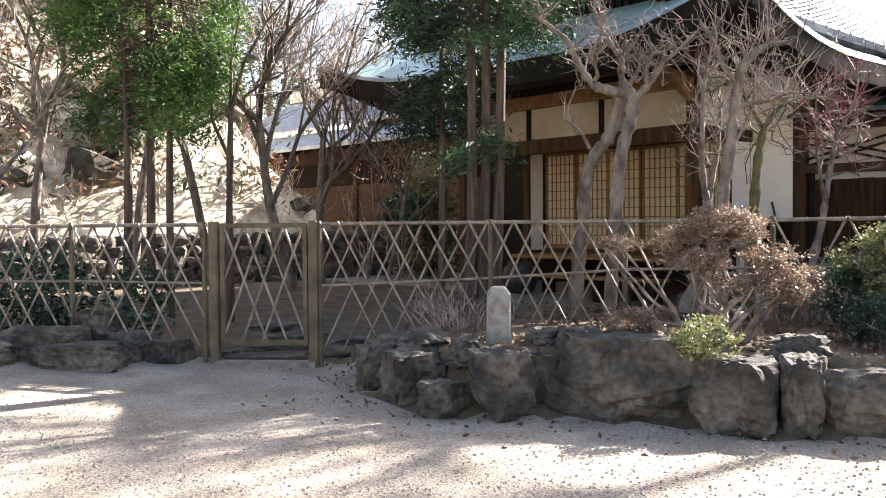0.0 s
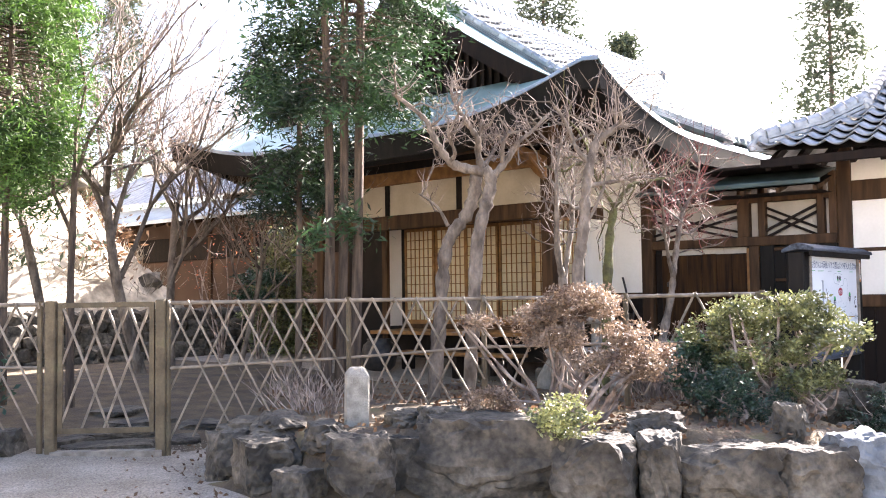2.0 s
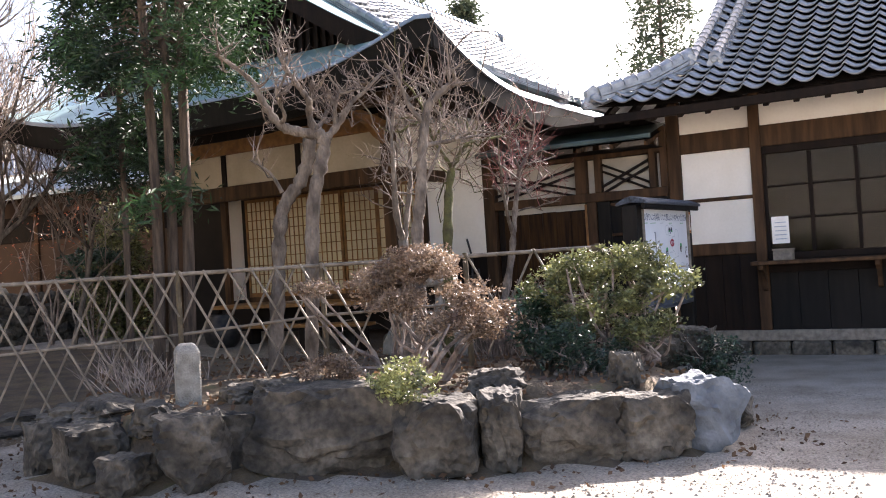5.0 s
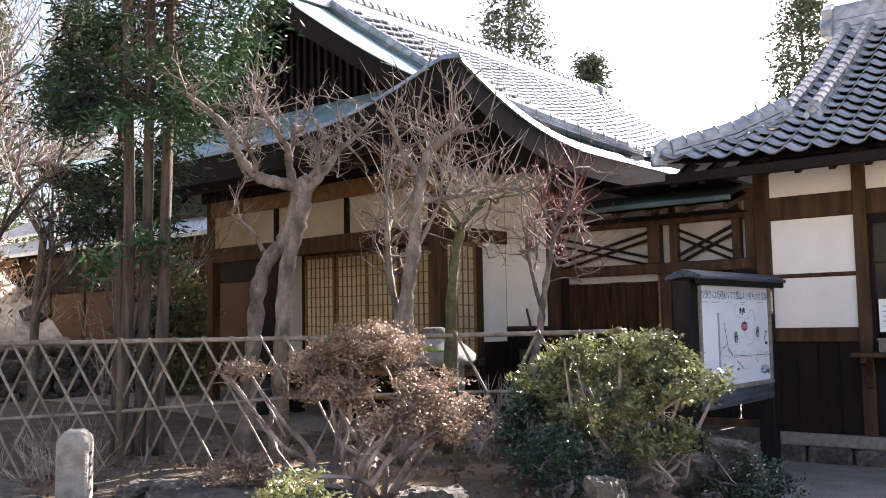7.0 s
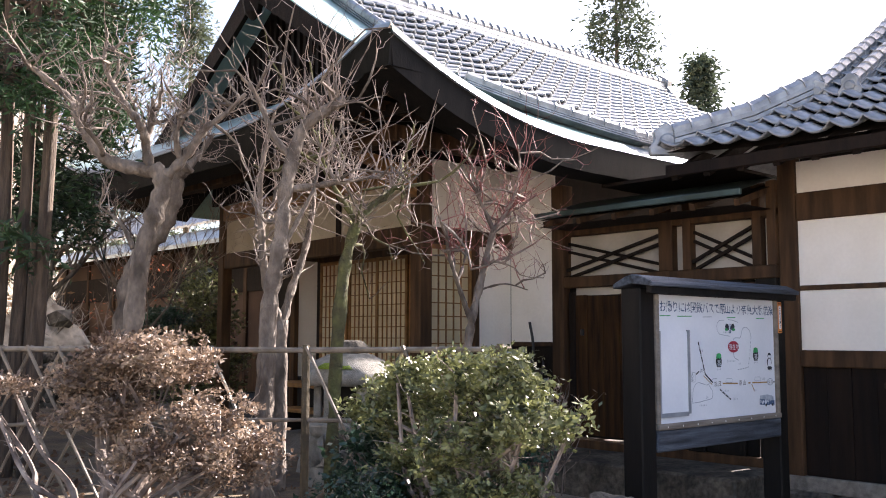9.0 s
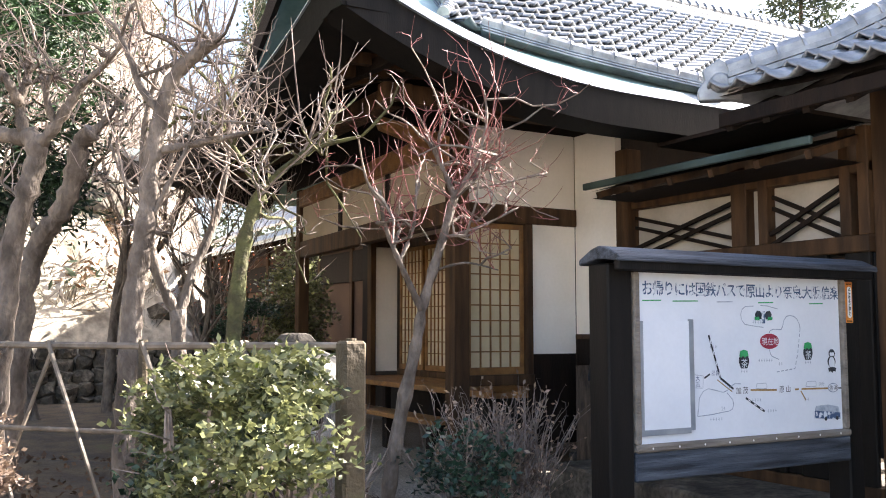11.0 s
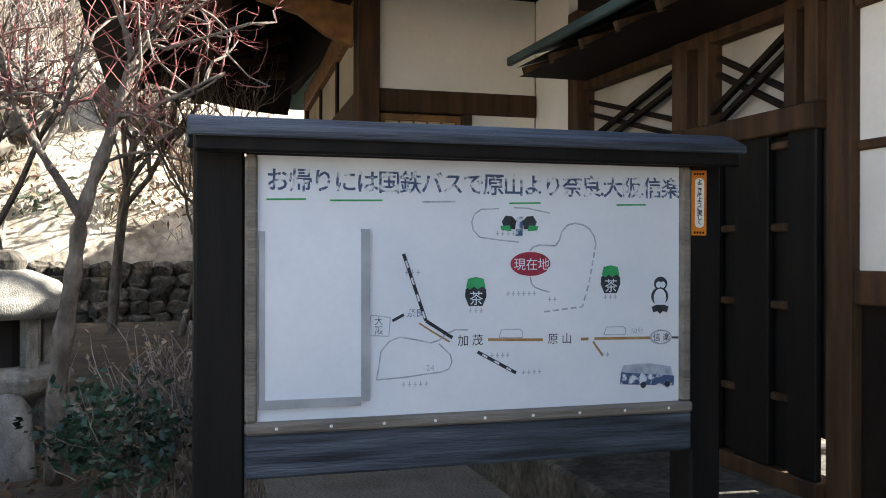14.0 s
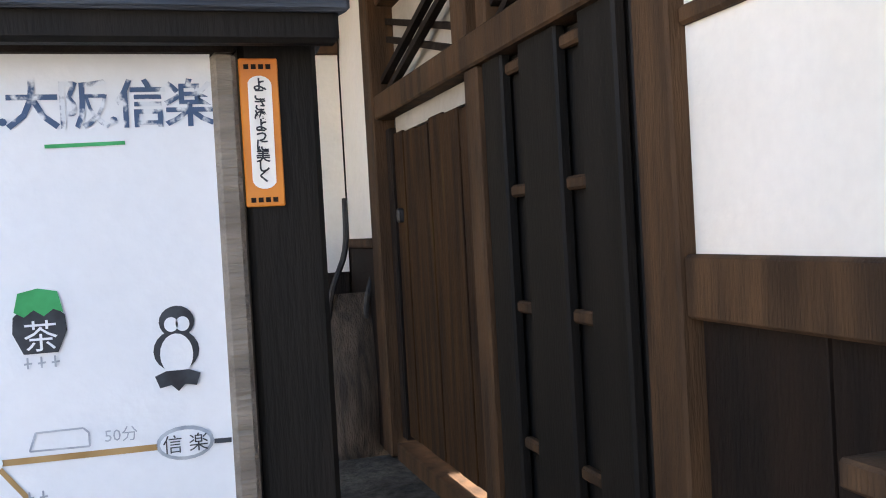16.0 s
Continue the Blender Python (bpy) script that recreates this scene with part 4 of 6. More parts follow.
# map
stroke("railway", [(-2.166, 1.476), (-2.086, 1.245), (-1.99, 1.184)], 0.012, INK_BLACK, bd)
for i in range(4):
    stroke("railway_white", [(-2.158 + 0.02 * i, 1.452 - 0.058 * i), (-2.15 + 0.02 * i, 1.428 - 0.058 * i)], 0.006, BOARD_WHITE, bd, 0.003)
stroke("railway", [(-1.898, 1.132), (-1.753, 1.053)], 0.012, INK_BLACK, bd)
for i in range(3):
    stroke("railway_white", [(-1.88 + 0.045 * i, 1.122 - 0.0245 * i), (-1.862 + 0.045 * i, 1.112 - 0.0245 * i)], 0.006, BOARD_WHITE, bd, 0.003)
stroke("railway", [(-2.205, 1.247), (-2.164, 1.268)], 0.010, INK_BLACK, bd)
stroke("road", [(-2.11, 1.237), (-2.06, 1.205), (-2.0, 1.17)], 0.006, INK_BROWN, bd)
stroke("loop_road", [(-2.158, 1.053), (-2.26, 1.048), (-2.25, 1.10), (-2.245, 1.143), (-2.215, 1.178), (-2.178, 1.191), (-2.12, 1.18), (-2.068, 1.168), (-2.035, 1.178), (-2.017, 1.195), (-1.98, 1.212), (-1.933, 1.21)], 0.005, INK_GREY, bd)
stroke("loop_road", [(-2.04, 1.165), (-1.998, 1.126), (-1.992, 1.10), (-2.002, 1.076), (-2.03, 1.066), (-2.077, 1.062), (-2.158, 1.053)], 0.005, INK_GREY, bd)
stroke("bus_road", [(-1.859, 1.174), (-1.651, 1.168)], 0.010, INK_BROWN, bd)
stroke("bus_road", [(-1.502, 1.166), (-1.461, 1.167), (-1.22, 1.164)], 0.010, INK_BROWN, bd)
stroke("bus_road", [(-1.461, 1.167), (-1.411, 1.099)], 0.008, INK_BROWN, bd)
flat("stop_mark", oval(-1.461, 1.167, 0.012, 0.012), 0.004, BOARD_WHITE, bd)
flat("stop_mark", oval(-1.411, 1.099, 0.006, 0.006), 0.004, BOARD_WHITE, bd)
flat("ring", oval(-1.176, 1.166, 0.046, 0.028), 0.002, INK_GREY, bd)
flat("ring_inside", oval(-1.176, 1.166, 0.040, 0.022), 0.004, BOARD_WHITE, bd)
stroke("bus_road", [(-1.13, 1.163), (-1.102, 1.162)], 0.008, INK_BLACK, bd)
flat("here_mark", oval(-1.699, 1.44, 0.077, 0.043, 28), 0.003, INK_RED, bd, "red oval you-are-here mark")
words("here_text", "現在地", -1.764, 1.422, 0.046, BOARD_WHITE, bd, 0.005)
stroke("trail", [(-1.743, 1.518), (-1.811, 1.524), (-1.89, 1.534), (-1.915, 1.56), (-1.92, 1.588), (-1.91, 1.615), (-1.885, 1.632), (-1.818, 1.636)], 0.005, INK_GREY, bd)
stroke("trail", [(-1.762, 1.64), (-1.709, 1.638), (-1.625, 1.622)], 0.005, INK_GREY, bd)
stroke("trail", [(-1.70, 1.487), (-1.69, 1.50), (-1.666, 1.507), (-1.602, 1.505), (-1.587, 1.525), (-1.578, 1.555), (-1.555, 1.58), (-1.525, 1.587), (-1.49, 1.58), (-1.467, 1.565), (-1.45, 1.54), (-1.443, 1.512)], 0.006, INK_GREY, bd)
dash_pts = [(-1.443 - 0.026 * i / 14, 1.512 - 0.14 * i / 14) for i in range(15)] + [(-1.469 - 0.027 * i / 8, 1.372 - 0.088 * i / 8) for i in range(1, 9)] + [(-1.496 - 0.162 * i / 14, 1.284 - 0.017 * i / 14) for i in range(1, 15)]
stroke("trail_dashed", dash_pts, 0.006, INK_GREY, bd, dash=3)
stroke("trail", [(-1.70, 1.394), (-1.695, 1.37), (-1.681, 1.356), (-1.65, 1.345), (-1.625, 1.338)], 0.005, INK_GREY, bd)
for sx in (-1, 1):
    flat("rock_mark", [(-1.742 + sx * (0.012 + 0.05 * a), 1.587 + 0.027 * b) for a, b in ((0.1, -0.9), (0.9, -0.7), (1.1, 0.1), (0.8, 0.9), (0.3, 0.8), (0.0, 0.2))], 0.003, INK_BLACK, bd)
    flat("leaf_mark", [(-1.742 + sx * (0.03 + 0.035 * a), 1.57 + 0.015 * b) for a, b in ((0.0, -0.9), (1.1, -0.7), (1.2, 0.3), (0.2, 0.5))], 0.004, INK_GREEN, bd)
flat("waterfall_mark", [(-1.757, 1.54), (-1.73, 1.54), (-1.727, 1.608), (-1.753, 1.608)], 0.003, INK_BLUE, bd)
for cx, cz in ((-1.905, 1.335), (-1.384, 1.374)):
    flat("jar_mark", [(cx + 0.042 * a, cz + 0.042 * b) for a, b in ((-0.6, -1), (0.6, -1), (0.95, -0.2), (0.9, 0.4), (0.5, 0.75), (-0.5, 0.75), (-0.9, 0.4), (-0.95, -0.2))], 0.003, INK_BLACK, bd, "black tea jar mark with green cover")
    flat("jar_cover", [(cx + 0.036 * a, cz + 0.016 + 0.042 * b) for a, b in ((-1, 0.2), (-0.6, 0.0), (-0.2, 0.25), (0.2, 0.0), (0.6, 0.25), (1, 0.1), (0.8, 0.9), (0, 1.05), (-0.8, 0.9))], 0.004, INK_GREEN, bd)
    words("jar_text", "茶", cx - 0.025, cz - 0.034, 0.052, BOARD_WHITE, bd, 0.005)
# plain upright figure mark: dark rings on a dark base
flat("figure_mark", oval(-1.178, 1.365, 0.028, 0.026), 0.003, INK_BLACK, bd)
for dx in (-0.009, 0.009):
    flat("figure_mark", oval(-1.178 + dx, 1.361, 0.011, 0.012), 0.004, BOARD_WHITE, bd)
flat("figure_mark", oval(-1.181, 1.318, 0.036, 0.034), 0.002, INK_BLACK, bd)
flat("figure_mark", oval(-1.181, 1.312, 0.026, 0.034), 0.004, BOARD_WHITE, bd)
flat("figure_mark", [(-1.181 + 0.036 * a, 1.268 + 0.018 * b) for a, b in ((-1, 0.6), (-0.8, -0.5), (-0.3, -0.3), (0, -0.9), (0.3, -0.3), (0.8, -0.5), (1, 0.6), (0.5, 1), (-0.5, 1))], 0.005, INK_BLACK, bd)
words("place_text", "加 茂", -1.972, 1.158, 0.042, INK_BLACK, bd)
words("place_text", "原 山", -1.632, 1.155, 0.042, INK_BLACK, bd)
words("place_text", "信 楽", -1.212, 1.154, 0.032, INK_BLACK, bd, 0.006)
words("place_text", "大\n阪", -2.268, 1.236, 0.032, INK_BLUE, bd)
words("place_text", "奈良", -2.155, 1.262, 0.032, INK_BLUE, bd)
words("fare_text", "24", -2.085, 1.072, 0.03, INK_GREY, bd)
words("fare_text", "50分", -1.30, 1.182, 0.026, INK_GREY, bd)
stroke("frame_mark", [(-2.286, 1.199), (-2.217, 1.195), (-2.212, 1.259), (-2.28, 1.268), (-2.286, 1.199)], 0.003, INK_GREY, bd)
rs = random.Random(4)
for cx, cz, n_ in ((-1.90, 1.275, 3), (-1.38, 1.315, 3), (-1.76, 1.332, 6), (-1.80, 1.545, 4), (-2.13, 1.41, 3), (-1.70, 1.052, 4), (-2.14, 1.025, 5), (-1.82, 1.115, 4), (-1.39, 1.105, 2), (-1.60, 1.31, 2)):
    for i in range(n_):
        x = cx - 0.03 + i * 0.02
        flat("faded_mark", [(x, cz), (x + 0.012, cz + 0.001), (x + 0.012, cz + 0.004), (x, cz + 0.003)], 0.002, INK_GREY, bd)
        flat("faded_mark", [(x + 0.004, cz - 0.006), (x + 0.007, cz - 0.006), (x + 0.007, cz + 0.012), (x + 0.004, cz + 0.012)], 0.0025, INK_GREY, bd)
flat("bus_mark", [(-1.345, 1.03), (-1.12, 1.01), (-1.135, 1.055), (-1.225, 1.07), (-1.33, 1.066)], 0.002, INK_GREY, bd)
flat("bus_mark", [(-1.346, 0.996), (-1.122, 0.983), (-1.12, 1.02), (-1.34, 1.04)], 0.003, INK_BLUE, bd, "faded blue bus drawing")
for x in (-1.25, -1.15):
    flat("wheel_mark", oval(x, 0.99, 0.012, 0.012, 12), 0.004, INK_BLACK, bd)
for x in (-1.41, -1.818):
    stroke("bus_outline", [(x, 1.18), (x + 0.088, 1.178), (x + 0.088, 1.20), (x + 0.08, 1.208), (x + 0.01, 1.208), (x, 1.18)], 0.003, INK_GREY, bd)
for i in range(9):
    flat("nail_head", oval(-2.6 + 0.18 * i, 0.905, 0.006, 0.006, 8), 0.033, ENAMEL_WHITE, bd)
# enamel plate on the post
pl = thing("enamel_plate", "orange enamel plate with white field and vertical lettering", "sign", (-1.02, BY - 0.02, 1.55))
PY = BY - 0.012
bar("plate", -1.056, -0.992, PY - 0.006, PY, 1.545, 1.79, ORANGE, pl, bevel=0.002)
g = Geo()
g.add([(x, PY - 0.008, z) for x, z in [(-1.024 + 0.02 * math.cos(radians(a)), (1.745 if a < 180 else 1.59) + 0.016 * math.sin(radians(a))) for a in range(0, 360, 20)]], [tuple(range(18))])
part("white_field", g, ENAMEL_WHITE, pl)
for i, ch in enumerate("よごさぬように美しく"):
    words("letter", ch, -1.0365, 1.738 - 0.0168 * i, 0.0235, INK_BLACK, pl, 0.0, PY - 0.0095, bold=0.0005)
for z in (1.552, 1.772):
    for i in range(4):
        bar("small_print", -1.048 + 0.012 * i, -1.040 + 0.012 * i, PY - 0.0075, PY - 0.006, z, z + 0.008, WOOD_DARK, pl, bevel=0)


# ---- bamboo fence and wicket ----
def pole(name, a, b, r, parent, material=BAMBOO, n=7, nodes=True, label=""):
    a, b = Vector(a), Vector(b)
    L = (b - a).length
    pts, rad = [a], [r * 1.05]
    if nodes:
        k = max(1, int(L / 0.28))
        for i in range(1, k):
            t = i / k
            for dt, s in ((-0.006, 0.97), (0, 1.16), (0.006, 0.97)):
                pts.append(a.lerp(b, t + dt)), rad.append(r * s)
    pts.append(b), rad.append(r * 0.85)
    return part(name, Geo().tube(pts, rad, n), material, parent, label)


def lattice_fence(name, pts, label, seed, parent_at):
    rn = random.Random(seed)
    f = thing(name, label, "fence", parent_at)
    for i in range(len(pts) - 1):
        (x0, y0, b0, t0), (x1, y1, b1, t1) = pts[i], pts[i + 1]
        L = math.hypot(x1 - x0, y1 - y0)
        at = lambda s, z: (x0 + (x1 - x0) * s / L, y0 + (y1 - y0) * s / L, z)
        pole("top_rail", at(-0.03, t0), at(L + 0.03, t1), 0.018, f)
        zm0, zm1 = b0 + (t0 - b0) * 0.52, b1 + (t1 - b1) * 0.52
        pole("middle_rail", at(0, zm0), at(L, zm1), 0.013, f)
        n = max(2, int(L / (0.19 if i < len(pts) - 3 or seed != 3 else 0.42)))
        for k in range(-2, n + 1):
            for sg in (1, -1):
                s0 = k * L / n + rn.uniform(-0.02, 0.02)
                hgt = (t0 + t1) / 2 - (b0 + b1) / 2
                s1 = s0 + sg * hgt * 0.52
                za, zb = 0.0, 1.0
                if s0 < 0 or s0 > L:
                    continue
                if s1 < 0:
                    zb = s0 / (s0 - s1)
                if s1 > L:
                    zb = (L - s0) / (s1 - s0)
                s1 = s0 + (s1 - s0) * zb
                lo = lambda s: b0 + (b1 - b0) * s / L
                hi = lambda s: t0 + (t1 - t0) * s / L
                e = Vector((y1 - y0, x0 - x1, 0)).normalized() * 0.02 * sg
                # each cane goes from the ground up to the rail
                pa, pb = Vector(at(s0, hi(s0) + 0.02)), Vector(at(s1, hi(s1) + (lo(s1) - hi(s1)) * zb))
                pole("cane", pa + e, pb + e, 0.011, f, n=5, nodes=False)
        for s in (0, L) if i == 0 else (L,):
            zb_, zt_ = (b0, t0) if s == 0 else (b1, t1)
            pole("post", at(s, zb_ - 0.3), at(s, zt_ + 0.03), 0.026, f, BAMBOO_POST, 8, nodes=False)
    return f


lattice_fence("bamboo_fence", [(-7.38, 3.78, 0.25, 1.43), (-6.4, 2.55, 0.40, 1.43), (-5.62, 1.67, 0.55, 1.43), (-4.95, 0.65, 0.60, 1.43), (-4.32, -0.30, 0.60, 1.44)],
              "grey weathered bamboo lattice fence between thin posts", 3, (-5.6, 1.7, 0.5))
solid("fence_end_post", Geo().box(-4.37, -4.27, -0.35, -0.25, 0.3, 1.46), BAMBOO_POST, "squared weathered timber post at the fence's end", "post", bevel=0.012)
lattice_fence("bamboo_fence", [(-8.12, 4.58, 0.3, 1.43), (-9.0, 5.5, 0.35, 1.43), (-9.9, 6.4, 0.35, 1.43), (-11.2, 7.6, 0.35, 1.43)],
              "weathered bamboo lattice fence above low stones", 5, (-9.5, 6, 0.4))
wk = thing("garden_wicket", "low wooden garden wicket with crossed bamboo lattice, closed", "gate", (-7.75, 4.15, 0.11))
gd = Vector((0.64, -0.77, 0))
ga = Vector((-8.05, 4.52, 0))
gb = Vector((-7.42, 3.82, 0))
for q in (ga, gb):
    part("post", Geo().beam(q + Vector((0, 0, 0.05)), q + Vector((0, 0, 1.46)), 0.085, 0.085, gd), BAMBOO_POST, wk, bevel=0.01)
for z in (1.42, 0.34):
    part("rail", Geo().beam(ga.lerp(gb, 0.07) + Vector((0, 0, z)), ga.lerp(gb, 0.93) + Vector((0, 0, z)), 0.03, 0.045), BAMBOO_POST, wk)
for t in (0.085, 0.915):
    q = ga.lerp(gb, t)
    part("stile", Geo().beam(q + Vector((0, 0, 0.32)), q + Vector((0, 0, 1.44)), 0.03, 0.04, gd), BAMBOO_POST, wk)
for i in range(5):
    for sg in (1, -1):
        t0 = 0.1 + 0.2 * i
        t1 = t0 + sg * 0.42
        zt = 1.42
        zb = 0.36
        if t1 > 0.9 or t1 < 0.1:
            te = 0.9 if t1 > 0.9 else 0.1
            zb = zt + (zb - zt) * (te - t0) / (t1 - t0) if abs(t1 - t0) > 1e-6 else zt
            t1 = te
        if abs(t1 - t0) < 0.03:
            continue
        pole("cane", ga.lerp(gb, t0) + Vector((0, 0, zt)), ga.lerp(gb, t1) + Vector((0, 0, zb)), 0.013, wk, n=5, nodes=False)
part("threshold", Geo().beam(ga + Vector((0, -0.02, 0.14)), gb + Vector((0, -0.02, 0.14)), 0.12, 0.06), WOOD_GREY, wk)


# ---- stones ----
def boulder(name, at, size, yaw, seed, material, label, rough=0.15, cut=0.7, sub=4, group=""):
    """A split field stone: a cut and roughened lump standing on its base."""
    bm = bmesh.new()
    bmesh.ops.create_icosphere(bm, subdivisions=sub, radius=1.0)
    rn = random.Random(seed)
    planes = []
    for _ in range(9):
        d = Vector((rn.gauss(0, 1), rn.gauss(0, 1), rn.gauss(0, 0.8))).normalized()
        planes.append((d, rn.uniform(0.62, 0.9)))
    planes += [(Vector((0, 0, 1)), cut * 0.85), (Vector((0, 0, -1)), 0.7), (Vector((1, 0, 0)), cut), (Vector((-1, 0, 0)), cut), (Vector((0, 1, 0)), cut), (Vector((0, -1, 0)), cut)]
    for v in bm.verts:
        p = v.co.copy()
        for d, h in planes:
            e = p.dot(d) - h
            if e > 0:
                p -= d * e
        p *= 1 + rough * noise.noise(v.co * 1.7 + Vector((seed, 0, 0))) + rough * 0.6 * noise.noise(v.co * 5 + Vector((0, seed, 0))) + rough * 0.4 * noise.noise(v.co * 13) - rough * 0.7 * max(0, 0.12 - abs(noise.noise(v.co * 2.6 + Vector((0, 0, seed))))) / 0.12
        v.co = Vector((p.x * size[0], p.y * size[1], p.z * size[2])) / 0.7
    zlo = min(v.co.z for v in bm.verts)
    bmesh.ops.translate(bm, verts=bm.verts, vec=(0, 0, -zlo - 0.03))
    me = bpy.data.meshes.new(name)
    bm.to_mesh(me)
    bm.free()
    me.materials.append(material)
    ob = new(name, me)
    ob.location = at
    ob.rotation_euler = (0, 0, yaw)
    return tagged(ob, label, "stone", group)


EDGE = "stones edging the raised bed"
# x, y (middle of the stone), half sizes, yaw, pale?
for i, (x, y, sx, sy, sz, yaw, pale) in enumerate([
        (-7.72, 2.52, 0.17, 0.16, 0.20, 0.3, 0), (-7.80, 1.98, 0.26, 0.2, 0.20, 1.2, 0), (-7.98, 1.42, 0.15, 0.14, 0.13, 0.2, 0),
        (-7.72, 1.10, 0.25, 0.22, 0.24, 0.7, 0), (-7.40, 1.02, 0.10, 0.18, 0.22, 0.6, 0), (-7.05, 0.50, 0.50, 0.30, 0.30, 1.95, 0),
        (-6.92, -0.20, 0.25, 0.22, 0.24, 1.9, 0), (-6.70, -0.52, 0.13, 0.2, 0.25, 2.0, 0), (-6.50, -0.88, 0.31, 0.22, 0.22, 2.1, 0),
        (-6.22, -1.26, 0.25, 0.2, 0.21, 2.3, 0), (-5.90, -1.55, 0.24, 0.2, 0.24, 2.4, 1), (-5.52, -1.50, 0.15, 0.13, 0.20, 2.9, 1),
        (-5.05, -1.52, 0.22, 0.15, 0.12, 0.2, 0), (-4.60, -1.30, 0.20, 0.15, 0.13, 0.6, 1), (-4.2, -1.05, 0.24, 0.18, 0.16, 0.7, 0), (-3.8, -0.6, 0.24, 0.18, 0.16, 0.8, 0),
        (-3.4, -0.1, 0.24, 0.18, 0.15, 0.8, 0), (-3.0, 0.4, 0.22, 0.18, 0.15, 0.9, 0)]):
    boulder("edging_stone", (x, y, ground_z(-8.4, 0) if x < -5 else 0.05), (sx, sy, sz), yaw, 11 + i, ROCK_PALE if pale else ROCK,
            "pale blue-grey rough edging stone" if pale else "dark grey weathered split edging stone", group=EDGE)
for i, (x, y, z, sx, sy, sz, yaw) in enumerate([
        (-7.45, 2.25, 0.42, 0.33, 0.18, 0.09, 0.9), (-7.55, 1.62, 0.40, 0.2, 0.14, 0.10, 1.4), (-7.28, 2.65, 0.35, 0.3, 0.2, 0.09, 1.9), (-7.0, 1.05, 0.50, 0.16, 0.14, 0.09, 0.4),
        (-6.95, 1.35, 0.48, 0.2, 0.14, 0.08, 1.0), (-6.35, -0.30, 0.46, 0.2, 0.16, 0.11, 0.6), (-5.85, -1.05, 0.46, 0.11, 0.10, 0.13, 0.4), (-4.37, -1.11, 0.45, 0.18, 0.14, 0.15, 1.0),
        (-4.50, -0.86, 0.42, 0.15, 0.13, 0.13, 2.0)]):
    boulder("bed_rock", (x, y, z), (sx, sy, sz), yaw, 51 + i, ROCK, "brown-grey rock lying on the raised bed", rough=0.2, cut=0.82, group="rocks on the bed")
for i, (x, y, sx, sy, sz, yaw) in enumerate([(-9.15, 5.0, 0.42, 0.22, 0.15, -0.8), (-9.85, 5.55, 0.36, 0.22, 0.17, -0.7), (-9.3, 5.45, 0.4, 0.2, 0.22, -0.6), (-8.6, 5.1, 0.2, 0.2, 0.18, 0.2),
                                             (-8.35, 4.8, 0.2, 0.16, 0.15, 0.5), (-10.5, 6.1, 0.4, 0.25, 0.2, -0.7), (-8.75, 5.5, 0.25, 0.2, 0.26, 0.9), (-10.0, 6.0, 0.3, 0.2, 0.24, 0.3)]):
    boulder("slab_stone", (x, y, 0.11), (sx, sy, sz), yaw, 81 + i, ROCK, "dark flat stone below the bamboo fence", cut=0.7, group="stones below the fence")
for i, (x, y, sx, sy, yaw) in enumerate([(-7.55, 4.45, 0.45, 0.25, -0.6), (-7.2, 4.9, 0.42, 0.26, -0.4), (-7.75, 4.85, 0.25, 0.18, 0.3), (-6.75, 5.2, 0.35, 0.25, 0.2), (-6.3, 4.8, 0.3, 0.22, 0.8),
                                         (-6.6, 5.8, 0.35, 0.25, 0.5), (-6.9, 4.3, 0.26, 0.2, 1.1)]):
    boulder("flagstone", (x, y, ground_z(x, y) - 0.02), (sx, sy, 0.05), yaw, 101 + i, ROCK, "flat grey flagstone of the garden path", rough=0.08, cut=0.6, group="flagstones of the garden path")
g = Geo()
tops = [(0.095, 0.40), (0.095, 0.90), (0.055, 0.95)]
for w_, z in tops:
    g.v += [(sx * w_, sy * w_ * 0.9, z - 0.38) for sx, sy in ((-1, -1), (1, -1), (1, 1), (-1, 1))]
g.f = [(3, 2, 1, 0), (8, 9, 10, 11)] + [(4 * k + i, 4 * k + (i + 1) % 4, 4 * k + 4 + (i + 1) % 4, 4 * k + 4 + i) for k in range(2) for i in range(4)]
pil = tagged(new("stone_marker", g.mesh("stone_marker", GRANITE, bevel=0.012)), "short square granite marker post with carved face", "stone post")
pil.location, pil.rotation_euler = (-7.27, 1.60, 0.38), (radians(1), radians(-2), 0.85)
for k in range(5):
    q = Geo().box(-0.035, 0.03 + 0.01 * (k % 2), -0.089, -0.084, 0.15 + 0.07 * k, 0.165 + 0.07 * k)
    ob = new("carving", q.mesh("carving", ROCK))
    ob.parent = pil
# ---- stone lantern ----
ln = thing("stone_lantern", "squat snow-viewing stone lantern with mossy domed cap", "lantern", (-3.75, 1.85, 0.35))
LX, LY = -3.75, 1.85
part("cap", Geo().lathe([(0.10, 0.0), (0.5, 0.0), (0.56, 0.04), (0.55, 0.09), (0.42, 0.17), (0.24, 0.22), (0.12, 0.235)], 28, (LX, LY, 1.12), 0.05), GRANITE, ln, "lichened domed granite cap", smooth=True)
part("moss_patch", Geo().lathe([(0.30, -0.01), (0.2, 0.03), (0.05, 0.045)], 14, (LX - 0.22, LY - 0.1, 1.25), 0.3), MOSS, ln, "bright green moss", smooth=True)
part("finial", Geo().lathe([(0.2, 0.0), (0.21, 0.05), (0.15, 0.09), (0.1, 0.1)], 14, (LX, LY, 1.34), 0.15), ROCK, ln, "dark finial stone")
